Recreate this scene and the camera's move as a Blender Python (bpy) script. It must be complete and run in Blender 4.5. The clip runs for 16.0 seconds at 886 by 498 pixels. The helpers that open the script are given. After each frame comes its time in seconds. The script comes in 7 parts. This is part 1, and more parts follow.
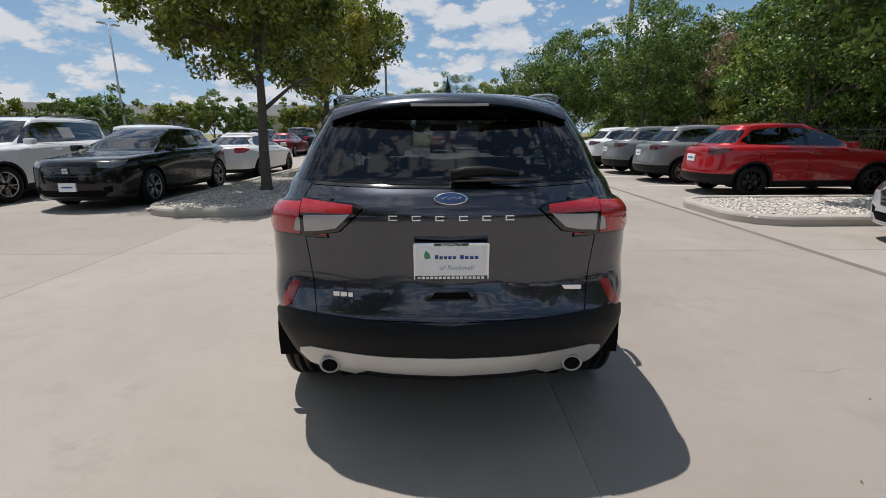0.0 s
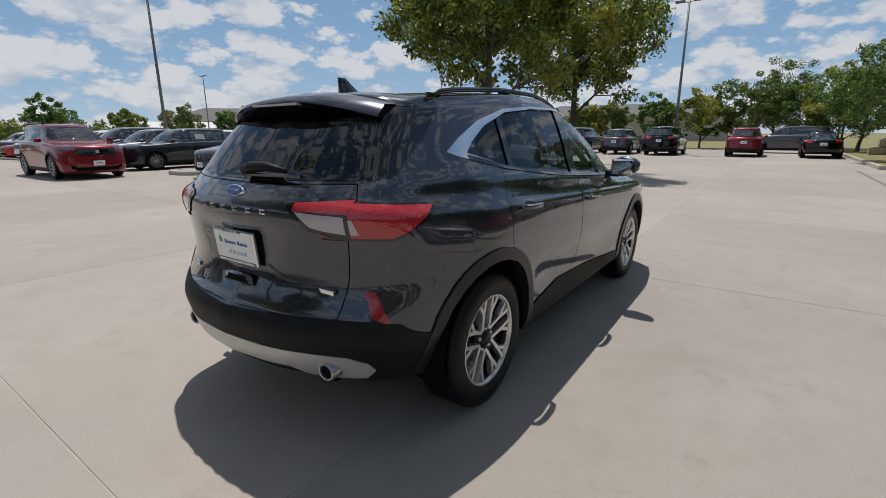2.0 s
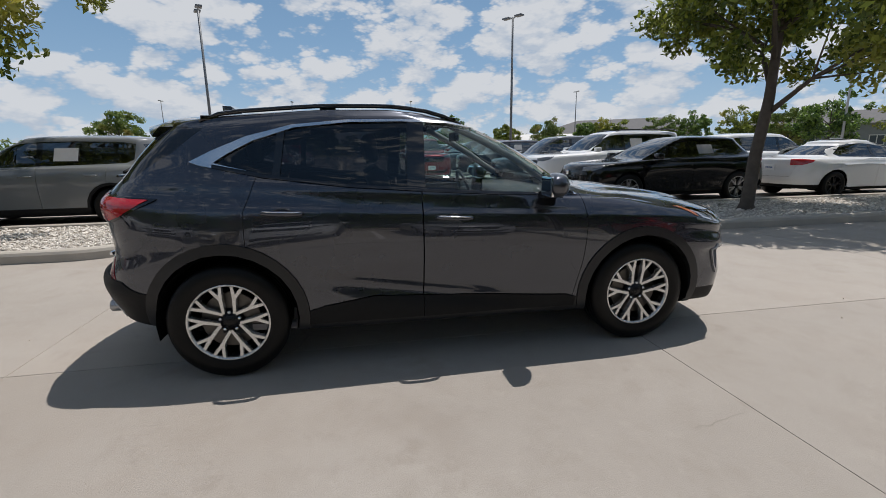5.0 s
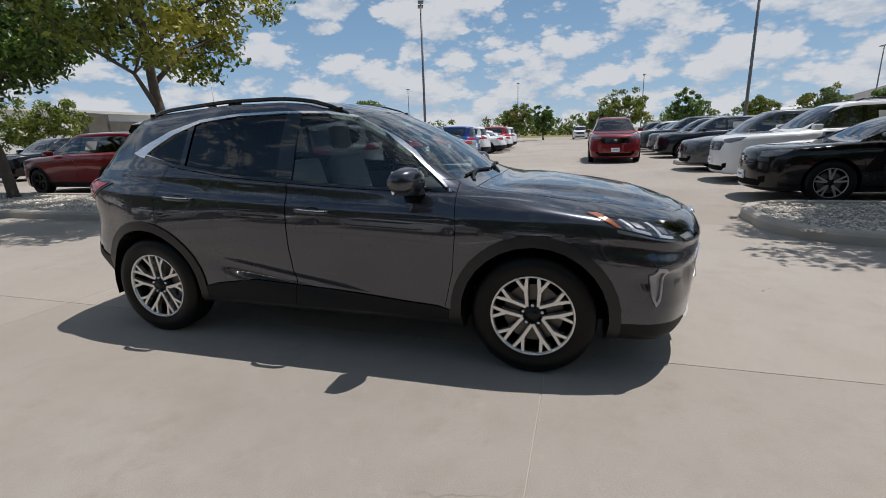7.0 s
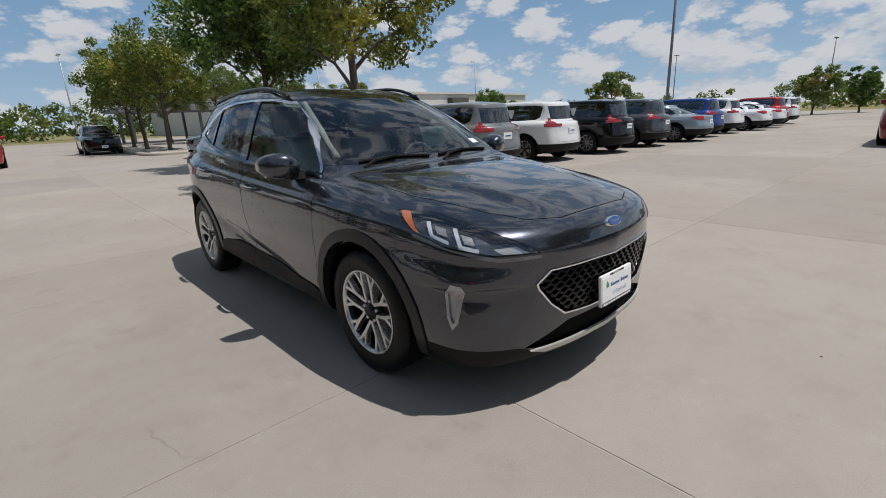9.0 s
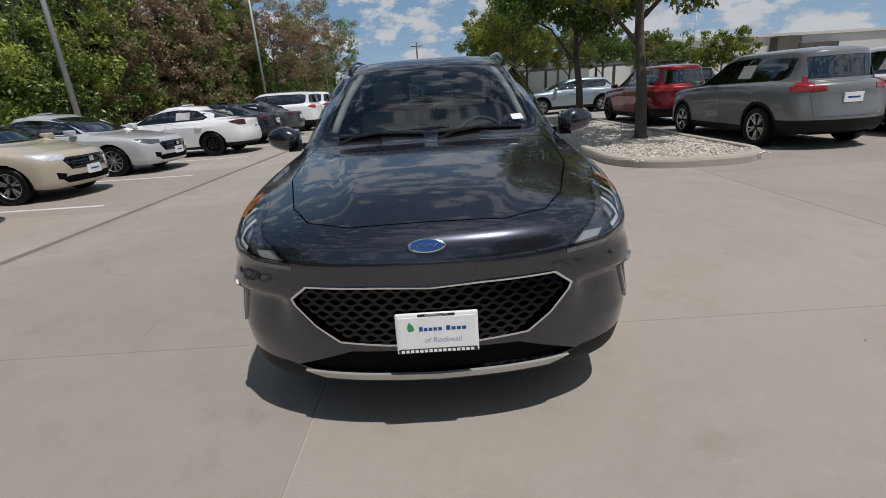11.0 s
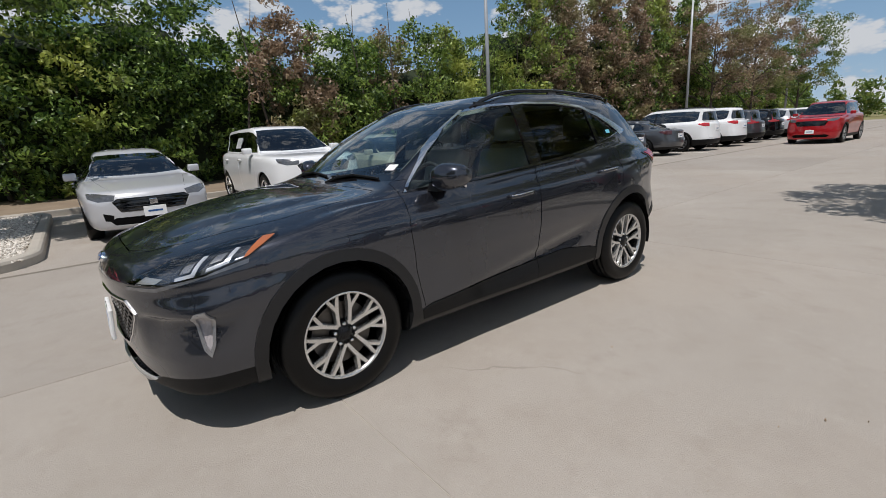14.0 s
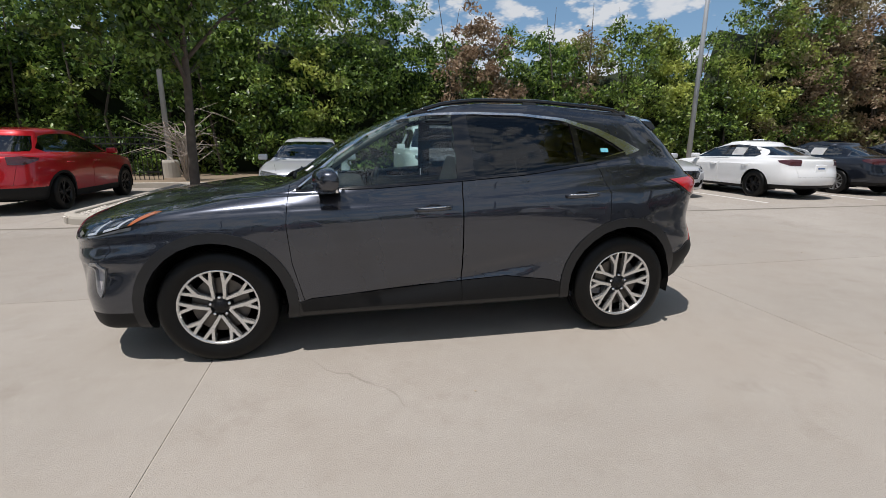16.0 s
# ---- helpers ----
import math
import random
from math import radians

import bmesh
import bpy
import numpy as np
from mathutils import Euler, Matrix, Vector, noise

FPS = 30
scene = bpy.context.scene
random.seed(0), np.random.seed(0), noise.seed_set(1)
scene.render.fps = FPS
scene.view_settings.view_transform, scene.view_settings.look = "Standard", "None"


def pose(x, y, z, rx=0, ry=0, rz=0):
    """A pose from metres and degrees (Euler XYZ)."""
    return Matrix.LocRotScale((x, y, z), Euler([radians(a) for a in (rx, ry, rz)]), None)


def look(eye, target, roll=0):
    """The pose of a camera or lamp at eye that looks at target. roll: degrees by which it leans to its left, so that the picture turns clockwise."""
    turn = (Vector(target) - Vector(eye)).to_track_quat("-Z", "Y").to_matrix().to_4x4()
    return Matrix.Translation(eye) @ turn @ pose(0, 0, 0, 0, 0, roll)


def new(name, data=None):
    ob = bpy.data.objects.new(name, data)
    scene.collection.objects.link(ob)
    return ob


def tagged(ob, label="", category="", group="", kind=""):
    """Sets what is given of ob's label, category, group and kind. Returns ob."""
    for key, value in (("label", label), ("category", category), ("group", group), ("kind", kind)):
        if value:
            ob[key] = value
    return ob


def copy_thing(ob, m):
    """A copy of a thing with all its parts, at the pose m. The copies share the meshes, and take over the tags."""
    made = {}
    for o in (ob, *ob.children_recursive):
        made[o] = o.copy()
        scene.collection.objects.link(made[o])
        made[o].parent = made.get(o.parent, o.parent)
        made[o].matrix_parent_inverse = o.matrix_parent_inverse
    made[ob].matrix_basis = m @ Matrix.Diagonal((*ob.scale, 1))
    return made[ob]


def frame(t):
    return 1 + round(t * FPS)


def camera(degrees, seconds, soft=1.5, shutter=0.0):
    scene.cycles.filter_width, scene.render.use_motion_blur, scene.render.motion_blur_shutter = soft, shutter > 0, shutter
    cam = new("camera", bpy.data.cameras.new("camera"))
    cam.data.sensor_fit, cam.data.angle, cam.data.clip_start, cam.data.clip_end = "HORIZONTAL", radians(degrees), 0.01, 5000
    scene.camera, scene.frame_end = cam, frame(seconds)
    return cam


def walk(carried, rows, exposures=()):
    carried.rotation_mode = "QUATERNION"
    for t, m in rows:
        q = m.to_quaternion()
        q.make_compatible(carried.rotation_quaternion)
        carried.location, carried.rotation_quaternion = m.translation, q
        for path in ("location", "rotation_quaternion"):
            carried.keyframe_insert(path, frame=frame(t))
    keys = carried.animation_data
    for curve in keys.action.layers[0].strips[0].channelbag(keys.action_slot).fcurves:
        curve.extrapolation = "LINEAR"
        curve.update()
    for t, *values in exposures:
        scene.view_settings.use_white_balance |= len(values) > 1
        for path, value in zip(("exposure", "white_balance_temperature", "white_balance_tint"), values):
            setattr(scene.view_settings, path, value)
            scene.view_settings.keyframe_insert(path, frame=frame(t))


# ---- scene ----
cam = camera(87.51, 16.0, 0.75, 0.0)
walk(cam, [
    (0, pose(-0.052, -3.984, 1.400, 75.88, 0.20, -0.61)),
    (0.5, pose(0.491, -3.983, 1.411, 75.30, 0.19, 9.59)),
    (1, pose(1.001, -3.830, 1.402, 75.63, 0.57, 18.89)),
    (1.5, pose(1.550, -3.630, 1.403, 75.95, 0.46, 27.44)),
    (2, pose(1.965, -3.281, 1.381, 76.05, 0.27, 35.31)),
    (2.5, pose(2.406, -2.930, 1.371, 76.62, 0.08, 42.70)),
    (3, pose(2.753, -2.536, 1.349, 76.71, -0.21, 49.63)),
    (3.5, pose(3.099, -2.113, 1.349, 77.14, -0.35, 57.38)),
    (4, pose(3.362, -1.632, 1.341, 77.12, 0.02, 64.69)),
    (4.2, pose(3.429, -1.413, 1.356, 77.38, 0.23, 67.66)),
    (4.72, pose(3.630, -0.862, 1.363, 77.57, 0.60, 75.33)),
    (5.25, pose(3.731, -0.279, 1.370, 77.68, 0.87, 82.87)),
    (5.78, pose(3.726, 0.309, 1.377, 77.54, 1.10, 90.22)),
    (6.3, pose(3.607, 0.874, 1.379, 76.97, 1.37, 97.31)),
    (6.5, pose(3.528, 1.062, 1.382, 76.76, 1.39, 100.05)),
    (7, pose(3.368, 1.600, 1.379, 75.87, 1.77, 106.57)),
    (7.5, pose(3.128, 2.056, 1.372, 75.65, 2.19, 113.54)),
    (8, pose(2.885, 2.549, 1.376, 75.70, 2.07, 121.14)),
    (8.2, pose(2.746, 2.723, 1.362, 75.42, 2.31, 124.27)),
    (8.72, pose(2.374, 3.184, 1.365, 74.63, 2.34, 132.69)),
    (9.25, pose(1.869, 3.550, 1.378, 73.12, 2.35, 141.94)),
    (9.78, pose(1.290, 3.790, 1.388, 71.67, 2.49, 152.17)),
    (10.3, pose(0.697, 3.876, 1.381, 71.08, 2.90, 163.51)),
    (10.5, pose(0.457, 3.887, 1.362, 71.12, 3.08, 168.30)),
    (11, pose(-0.077, 3.874, 1.356, 71.20, 3.69, 179.44)),
    (11.5, pose(-0.616, 3.819, 1.358, 71.24, 4.23, 190.57)),
    (12, pose(-1.148, 3.627, 1.361, 72.55, 4.42, 200.35)),
    (12.5, pose(-1.681, 3.444, 1.362, 73.50, 3.98, 208.96)),
    (13, pose(-2.150, 3.115, 1.368, 74.50, 3.93, 217.08)),
    (13.5, pose(-2.650, 2.773, 1.366, 75.42, 3.68, 224.13)),
    (14, pose(-3.014, 2.330, 1.355, 76.07, 3.38, 231.37)),
    (14.5, pose(-3.388, 1.890, 1.360, 76.64, 2.38, 238.65)),
    (15, pose(-3.581, 1.420, 1.365, 76.88, 1.57, 245.77)),
    (15.5, pose(-3.753, 0.966, 1.367, 76.89, 0.42, 252.62)),
    (16, pose(-3.785, 0.557, 1.347, 77.02, -0.29, 258.39)),
], [(0, -0.28), (1.5, -0.38), (4, -0.34), (8, -0.41), (10.3, -0.60), (11, -0.65), (12.5, -0.61), (14.5, -0.40), (16, -0.28)])
# ---- light ----
SUN_FROM = Vector((-0.276, 0.33, 1.13)).normalized()
world = bpy.data.worlds.new("world")
scene.world = world
world.use_nodes = True
wn, wl = world.node_tree.nodes, world.node_tree.links
sky = wn.new("ShaderNodeTexSky")
sky.sky_type, sky.sun_disc = 'NISHITA', False
sky.sun_elevation, sky.sun_rotation = math.asin(SUN_FROM.z), math.atan2(SUN_FROM.x, SUN_FROM.y)
sky.air_density, sky.dust_density, sky.ozone_density = 1.0, 0.6, 2.0
# fair-weather clouds: noise on a flat layer overhead, thinner towards the zenith
tc = wn.new("ShaderNodeTexCoord")
sep = wn.new("ShaderNodeSeparateXYZ")
wl.new(tc.outputs["Generated"], sep.inputs[0])


def wmath(op, a, b=None, clamp=False):
    n = wn.new("ShaderNodeMath")
    n.operation, n.use_clamp = op, clamp
    for i, v in enumerate((a, b)):
        if v is None:
            continue
        if isinstance(v, (int, float)):
            n.inputs[i].default_value = v
        else:
            wl.new(v, n.inputs[i])
    return n.outputs[0]


up = wmath('MAXIMUM', sep.outputs[2], 0.0)
stretch = wn.new("ShaderNodeVectorMath")
stretch.operation = 'MULTIPLY'
stretch.inputs[1].default_value = (1.0, 1.0, 2.1)
wl.new(tc.outputs["Generated"], stretch.inputs[0])


def wnoise(scale, detail, rough, shift):
    off = wn.new("ShaderNodeVectorMath")
    off.operation = 'ADD'
    off.inputs[1].default_value = shift
    wl.new(stretch.outputs[0], off.inputs[0])
    nz = wn.new("ShaderNodeTexNoise")
    nz.inputs["Scale"].default_value, nz.inputs["Detail"].default_value, nz.inputs["Roughness"].default_value = scale, detail, rough
    wl.new(off.outputs[0], nz.inputs["Vector"])
    return nz.outputs[0]


def wmix(fac, a, b):
    mx = wn.new("ShaderNodeMix")
    mx.data_type = 'RGBA'
    for i, v in ((0, fac), (6, a), (7, b)):
        if isinstance(v, (tuple, float)):
            mx.inputs[i].default_value = v
        else:
            wl.new(v, mx.inputs[i])
    return mx.outputs[2]


# pale haze towards the horizon, heaped clouds thinning out overhead
haze = wmath('MULTIPLY', wmath('POWER', 2.718, wmath('MULTIPLY', up, -1.9)), 0.92)
low_blue = wmix(wmath('POWER', 2.718, wmath('MULTIPLY', up, -9.0)), (4.6, 8.8, 14.6, 1), (9.5, 12.4, 15.0, 1))
blue = wmix(haze, sky.outputs[0], low_blue)
def wpuff(scale, shift):
    off = wn.new("ShaderNodeVectorMath")
    off.operation = 'ADD'
    off.inputs[1].default_value = shift
    wl.new(stretch.outputs[0], off.inputs[0])
    vo = wn.new("ShaderNodeTexVoronoi")
    vo.feature = 'SMOOTH_F1'
    vo.inputs["Scale"].default_value, vo.inputs["Smoothness"].default_value = scale, 0.35
    vo.inputs["Detail"].default_value, vo.inputs["Roughness"].default_value, vo.inputs["Lacunarity"].default_value = 3.0, 0.55, 2.3
    wl.new(off.outputs[0], vo.inputs["Vector"])
    return wmath('SUBTRACT', 1.0, vo.outputs["Distance"])


def heaped(lift):
    h = wmath('ADD', wmath('MULTIPLY', wnoise(7.0, 9.0, 0.55, (3.1, 0.4, 0.2 + lift)), 0.42), wmath('MULTIPLY', wpuff(11.0, (3.1, 0.4, 0.2 + lift)), 0.30))
    return wmath('ADD', h, wmath('MULTIPLY', wnoise(1.9, 4.0, 0.5, (7.7, 2.0, 1.0)), 0.36))


# more cloud over the open west, clearer over the wood to the east
heap = wmath('SUBTRACT', wmath('SUBTRACT', heaped(0.0), wmath('MULTIPLY', up, 0.06)), wmath('MULTIPLY', sep.outputs[0], 0.035))
cover = wn.new("ShaderNodeMapRange")
cover.inputs["From Min"].default_value, cover.inputs["From Max"].default_value, cover.inputs["To Max"].default_value = 0.328, 0.425, 0.92
cover.interpolation_type = 'SMOOTHSTEP'
wl.new(heap, cover.inputs["Value"])
lit = wn.new("ShaderNodeMapRange")
# tops catch the sun, undersides fall to grey: the mass above against the mass here
lit.inputs["From Min"].default_value, lit.inputs["From Max"].default_value = -0.10, 0.07
wl.new(wmath('SUBTRACT', heaped(0.0), heaped(0.07)), lit.inputs["Value"])
cloud = wmix(lit.outputs[0], (9.6, 10.8, 12.6, 1), (13.6, 13.9, 14.5, 1))
wl.new(wmix(cover.outputs[0], blue, cloud), wn["Background"].inputs[0])
wn["Background"].inputs[1].default_value = 0.061
sun = new("sun", bpy.data.lights.new("sun", "SUN"))
sun.data.energy, sun.data.angle, sun.data.color = 5.0, radians(0.53), (1.0, 0.95, 0.912)
sun.matrix_world = look(SUN_FROM * 60, (0, 0, 0))

# ---- materials ----
def node_mat(name):
    m = bpy.data.materials.new(name)
    m.use_nodes = True
    nt = m.node_tree
    return m, nt.nodes, nt.links, nt.nodes["Principled BSDF"]


def surface(name, a, b, scale=8.0, rough=0.6, metal=0.0, bump=0.0, fine=0.0, coat=0.0, spec=0.5, rvar=0.1, detail=6.0, sheen=0.0):
    """Two colours mixed by noise at one scale, a second finer noise on roughness and relief."""
    m, n, l, p = node_mat(name)
    t = n.new("ShaderNodeTexCoord")
    x = n.new("ShaderNodeTexNoise")
    x.inputs["Scale"].default_value, x.inputs["Detail"].default_value = scale, detail
    l.new(t.outputs["Object"], x.inputs["Vector"])
    mx = n.new("ShaderNodeMix")
    mx.data_type = 'RGBA'
    mx.inputs[6].default_value, mx.inputs[7].default_value = (*a, 1), (*b, 1)
    l.new(x.outputs[0], mx.inputs[0])
    l.new(mx.outputs[2], p.inputs["Base Color"])
    y = n.new("ShaderNodeTexNoise")
    y.inputs["Scale"].default_value, y.inputs["Detail"].default_value = fine or scale * 9, 4.0
    l.new(t.outputs["Object"], y.inputs["Vector"])
    r = n.new("ShaderNodeMapRange")
    r.inputs["To Min"].default_value, r.inputs["To Max"].default_value = max(0.0, rough - rvar), min(1.0, rough + rvar)
    l.new(y.outputs[0], r.inputs["Value"])
    l.new(r.outputs[0], p.inputs["Roughness"])
    p.inputs["Metallic"].default_value, p.inputs["Coat Weight"].default_value = metal, coat
    p.inputs["Coat Roughness"].default_value = 0.02
    p.inputs["Specular IOR Level"].default_value = spec
    if bump:
        bp = n.new("ShaderNodeBump")
        bp.inputs["Strength"].default_value, bp.inputs["Distance"].default_value = bump, 0.004
        l.new(y.outputs[0], bp.inputs["Height"])
        l.new(bp.outputs[0], p.inputs["Normal"])
    return m


def paint(name, col, metal=0.35, rough=0.32, ior=1.5):
    """Clear-coated car paint with a fine flake."""
    dark = tuple(c * 0.86 for c in col)
    m = surface(name, dark, col, scale=900, rough=rough, metal=metal, coat=1.0, rvar=0.05, fine=3.0, spec=0.15)
    m.node_tree.nodes["Principled BSDF"].inputs["Coat IOR"].default_value = ior
    m.node_tree.nodes["Principled BSDF"].inputs["Coat Roughness"].default_value = 0.008
    return m


def glass_mat(name, tint, rough=0.0, faces=2.0):
    """Thin tinted pane: clear transmission tinted by colour, mirror reflection by Fresnel."""
    m, n, l, p = node_mat(name)
    n.remove(p)
    out = n["Material Output"]
    tr, gl, mix, fr = n.new("ShaderNodeBsdfTransparent"), n.new("ShaderNodeBsdfGlossy"), n.new("ShaderNodeMixShader"), n.new("ShaderNodeLayerWeight")
    tr.inputs[0].default_value = (*tint, 1)
    gl.inputs["Roughness"].default_value = rough
    gl.inputs["Color"].default_value = (0.95, 0.97, 1, 1)
    fr.inputs[0].default_value = 0.5
    pw = n.new("ShaderNodeMath")
    pw.operation = 'POWER'
    pw.inputs[1].default_value = 5.0
    l.new(fr.outputs["Facing"], pw.inputs[0])
    mul = n.new("ShaderNodeMath")
    mul.operation, mul.use_clamp = 'MULTIPLY_ADD', True
    mul.inputs[1].default_value, mul.inputs[2].default_value = 0.85, 0.043 * faces
    l.new(pw.outputs[0], mul.inputs[0])
    l.new(mul.outputs[0], mix.inputs[0])
    l.new(tr.outputs[0], mix.inputs[1])
    l.new(gl.outputs[0], mix.inputs[2])
    l.new(mix.outputs[0], out.inputs[0])
    return m


def lens_mat(name, col, alpha=0.0):
    m, n, l, p = node_mat(name)
    p.inputs["Base Color"].default_value = (*col, 1)
    p.inputs["Roughness"].default_value = 0.08
    p.inputs["Coat Weight"].default_value = 1.0
    w = n.new("ShaderNodeTexWave")
    w.inputs["Scale"].default_value = 40.0
    t = n.new("ShaderNodeTexCoord")
    l.new(t.outputs["Object"], w.inputs["Vector"])
    b = n.new("ShaderNodeBump")
    b.inputs["Strength"].default_value, b.inputs["Distance"].default_value = 0.25, 0.002
    l.new(w.outputs[0], b.inputs["Height"])
    l.new(b.outputs[0], p.inputs["Normal"])
    return m


M_GREY = paint("magnetic_grey_paint", (0.047, 0.052, 0.067), metal=0.8, rough=0.27, ior=1.62)
M_CLAD = surface("grained_black_plastic", (0.005, 0.0053, 0.006), (0.009, 0.0093, 0.010), 30, rough=0.55, bump=0.12, fine=700, spec=0.22)
M_GLOSSBLACK = surface("gloss_black", (0.004, 0.004, 0.005), (0.007, 0.007, 0.008), 20, rough=0.08, rvar=0.03, coat=0.6)
M_CHROME = surface("chrome", (0.72, 0.73, 0.75), (0.84, 0.85, 0.87), 10, rough=0.13, metal=1.0, rvar=0.04)
M_SILVER = surface("silver_painted_plastic", (0.52, 0.52, 0.50), (0.60, 0.60, 0.58), 12, rough=0.38, metal=0.55)
M_RUBBER = surface("tyre_rubber", (0.0028, 0.0028, 0.003), (0.006, 0.006, 0.0058), 14, rough=0.42, bump=0.25, fine=90, spec=0.22)
M_ALLOY = surface("machined_alloy", (0.62, 0.62, 0.61), (0.74, 0.74, 0.73), 40, rough=0.26, metal=0.85)
M_POCKET = surface("dark_wheel_enamel", (0.004, 0.004, 0.0045), (0.008, 0.008, 0.009), 20, rough=0.28, spec=0.3)
M_ALLOY_GREY = surface("silver_wheel_enamel", (0.33, 0.33, 0.34), (0.42, 0.42, 0.43), 20, rough=0.3, metal=0.7, coat=0.4)
M_DARK = surface("underbody_black", (0.003, 0.003, 0.003), (0.006, 0.006, 0.006), 9, rough=0.85, spec=0.1)
M_DISC = surface("brake_iron", (0.07, 0.065, 0.06), (0.14, 0.13, 0.12), 30, rough=0.4, metal=0.9)
M_GLASS_DARK = glass_mat("privacy_glass", (0.13, 0.135, 0.145), faces=1.25)
M_GLASS_FRONT = glass_mat("green_tinted_glass", (0.66, 0.80, 0.78), faces=1.4)
M_GLASS_SCREEN = glass_mat("windscreen_glass", (0.72, 0.84, 0.83), faces=2.2)
M_GLASS_CAR = glass_mat("car_glass", (0.12, 0.13, 0.135), faces=3.4)
M_RED = lens_mat("red_lens", (0.42, 0.012, 0.018))
M_CLEARLENS = lens_mat("clear_lens", (0.44, 0.41, 0.42))
M_AMBER = lens_mat("amber_lens", (0.40, 0.12, 0.04))
M_LAMPGLASS = glass_mat("lamp_cover", (0.86, 0.88, 0.90), faces=2.6)
M_LAMPIN = surface("lamp_reflector", (0.62, 0.64, 0.68), (0.86, 0.88, 0.92), 16, rough=0.2, metal=0.35, coat=0.6)
M_PLATE = surface("white_plate", (0.86, 0.87, 0.88), (0.92, 0.93, 0.94), 6, rough=0.3)
M_BLUE = surface("emblem_blue", (0.012, 0.055, 0.20), (0.02, 0.075, 0.26), 20, rough=0.2, coat=0.8)
M_TEXTBLUE = surface("letter_blue", (0.015, 0.08, 0.27), (0.02, 0.1, 0.3), 20, rough=0.4)
M_TEXTGREY = surface("letter_grey", (0.25, 0.33, 0.45), (0.3, 0.38, 0.5), 20, rough=0.4)
M_LEAFMARK = surface("leaf_green_ink", (0.05, 0.28, 0.12), (0.07, 0.34, 0.15), 20, rough=0.4)
M_SEAT = surface("grey_seat_cloth", (0.19, 0.185, 0.175), (0.27, 0.262, 0.25), 60, rough=0.9, bump=0.3, fine=500)
M_TRIM = surface("dashboard_plastic", (0.016, 0.016, 0.017), (0.03, 0.03, 0.031), 30, rough=0.7, bump=0.1, fine=500)
M_LINER = surface("headliner", (0.55, 0.54, 0.51), (0.62, 0.61, 0.58), 60, rough=0.95)
M_MIRROR = surface("mirror_glass", (0.85, 0.87, 0.9), (0.88, 0.9, 0.93), 4, rough=0.02, metal=1.0, rvar=0.01)
M_PAPER = surface("window_sticker_paper", (0.72, 0.73, 0.74), (0.82, 0.82, 0.82), 30, rough=0.7)

M_GRILLE = surface("grille_black", (0.004, 0.004, 0.0045), (0.008, 0.008, 0.009), 20, rough=0.18, spec=0.4)
M_ARCH = surface("satin_grey_plastic", (0.013, 0.0135, 0.015), (0.019, 0.0195, 0.021), 30, rough=0.33, bump=0.05, fine=700, spec=0.35)
M_SILLPLASTIC = surface("dark_sill_plastic", (0.007, 0.0073, 0.008), (0.011, 0.0113, 0.012), 30, rough=0.4, bump=0.05, fine=700)
M_HEADDARK = surface("smoked_headlamp", (0.05, 0.052, 0.056), (0.22, 0.23, 0.25), 26, rough=0.12, metal=0.4, coat=1.0)
M_REFLECTOR = lens_mat("dark_red_reflector", (0.30, 0.010, 0.014))
M_REDHOOK = lens_mat("deep_red_lens", (0.30, 0.014, 0.018))
M_BRIGHTTRIM = surface("satin_bright_trim", (0.76, 0.77, 0.79), (0.84, 0.85, 0.87), 10, rough=0.16, metal=1.0, rvar=0.04)
# ---- mesh helpers ----
def mesh_ob(name, bm, mat, parent=None, label="", smooth=False):
    me = bpy.data.meshes.new(name)
    bm.to_mesh(me)
    bm.free()
    if smooth:
        for p in me.polygons:
            p.use_smooth = True
    me.materials.append(mat)
    ob = new(name, me)
    if parent:
        ob.parent = parent
    if label:
        ob["label"] = label
    return ob


def part(name, bm, mat, parent, label="", smooth=False):
    return mesh_ob(name, bm, mat, parent, label, smooth)


def thing(name, label, category, group="", at=None, kind=""):
    ob = tagged(new(name), label, category, group, kind)
    if at is not None:
        ob.matrix_basis = at
    return ob


def box(bm, x0, x1, y0, y1, z0, z1, bevel=0.0):
    r = bmesh.ops.create_cube(bm, size=1)
    bmesh.ops.transform(bm, matrix=Matrix.Translation(((x0 + x1) / 2, (y0 + y1) / 2, (z0 + z1) / 2)) @ Matrix.Diagonal((x1 - x0, y1 - y0, z1 - z0, 1)), verts=r["verts"])
    if bevel:
        es = list({e for v in r["verts"] for e in v.link_edges})
        bmesh.ops.bevel(bm, geom=es, offset=bevel, segments=2, affect='EDGES', profile=0.6)
    return bm


def lathe(bm, prof, seg=32, axis='x'):
    """Revolve (along, radius) points about an axis through the origin."""
    rings = []
    for a, r in prof:
        ring = []
        for k in range(seg):
            c, s = math.cos(2 * math.pi * k / seg) * r, math.sin(2 * math.pi * k / seg) * r
            ring.append(bm.verts.new((a, c, s) if axis == 'x' else (c, s, a)))
        rings.append(ring)
    for p, q in zip(rings, rings[1:]):
        for k in range(seg):
            bm.faces.new((p[k], p[(k + 1) % seg], q[(k + 1) % seg], q[k]))
    return rings


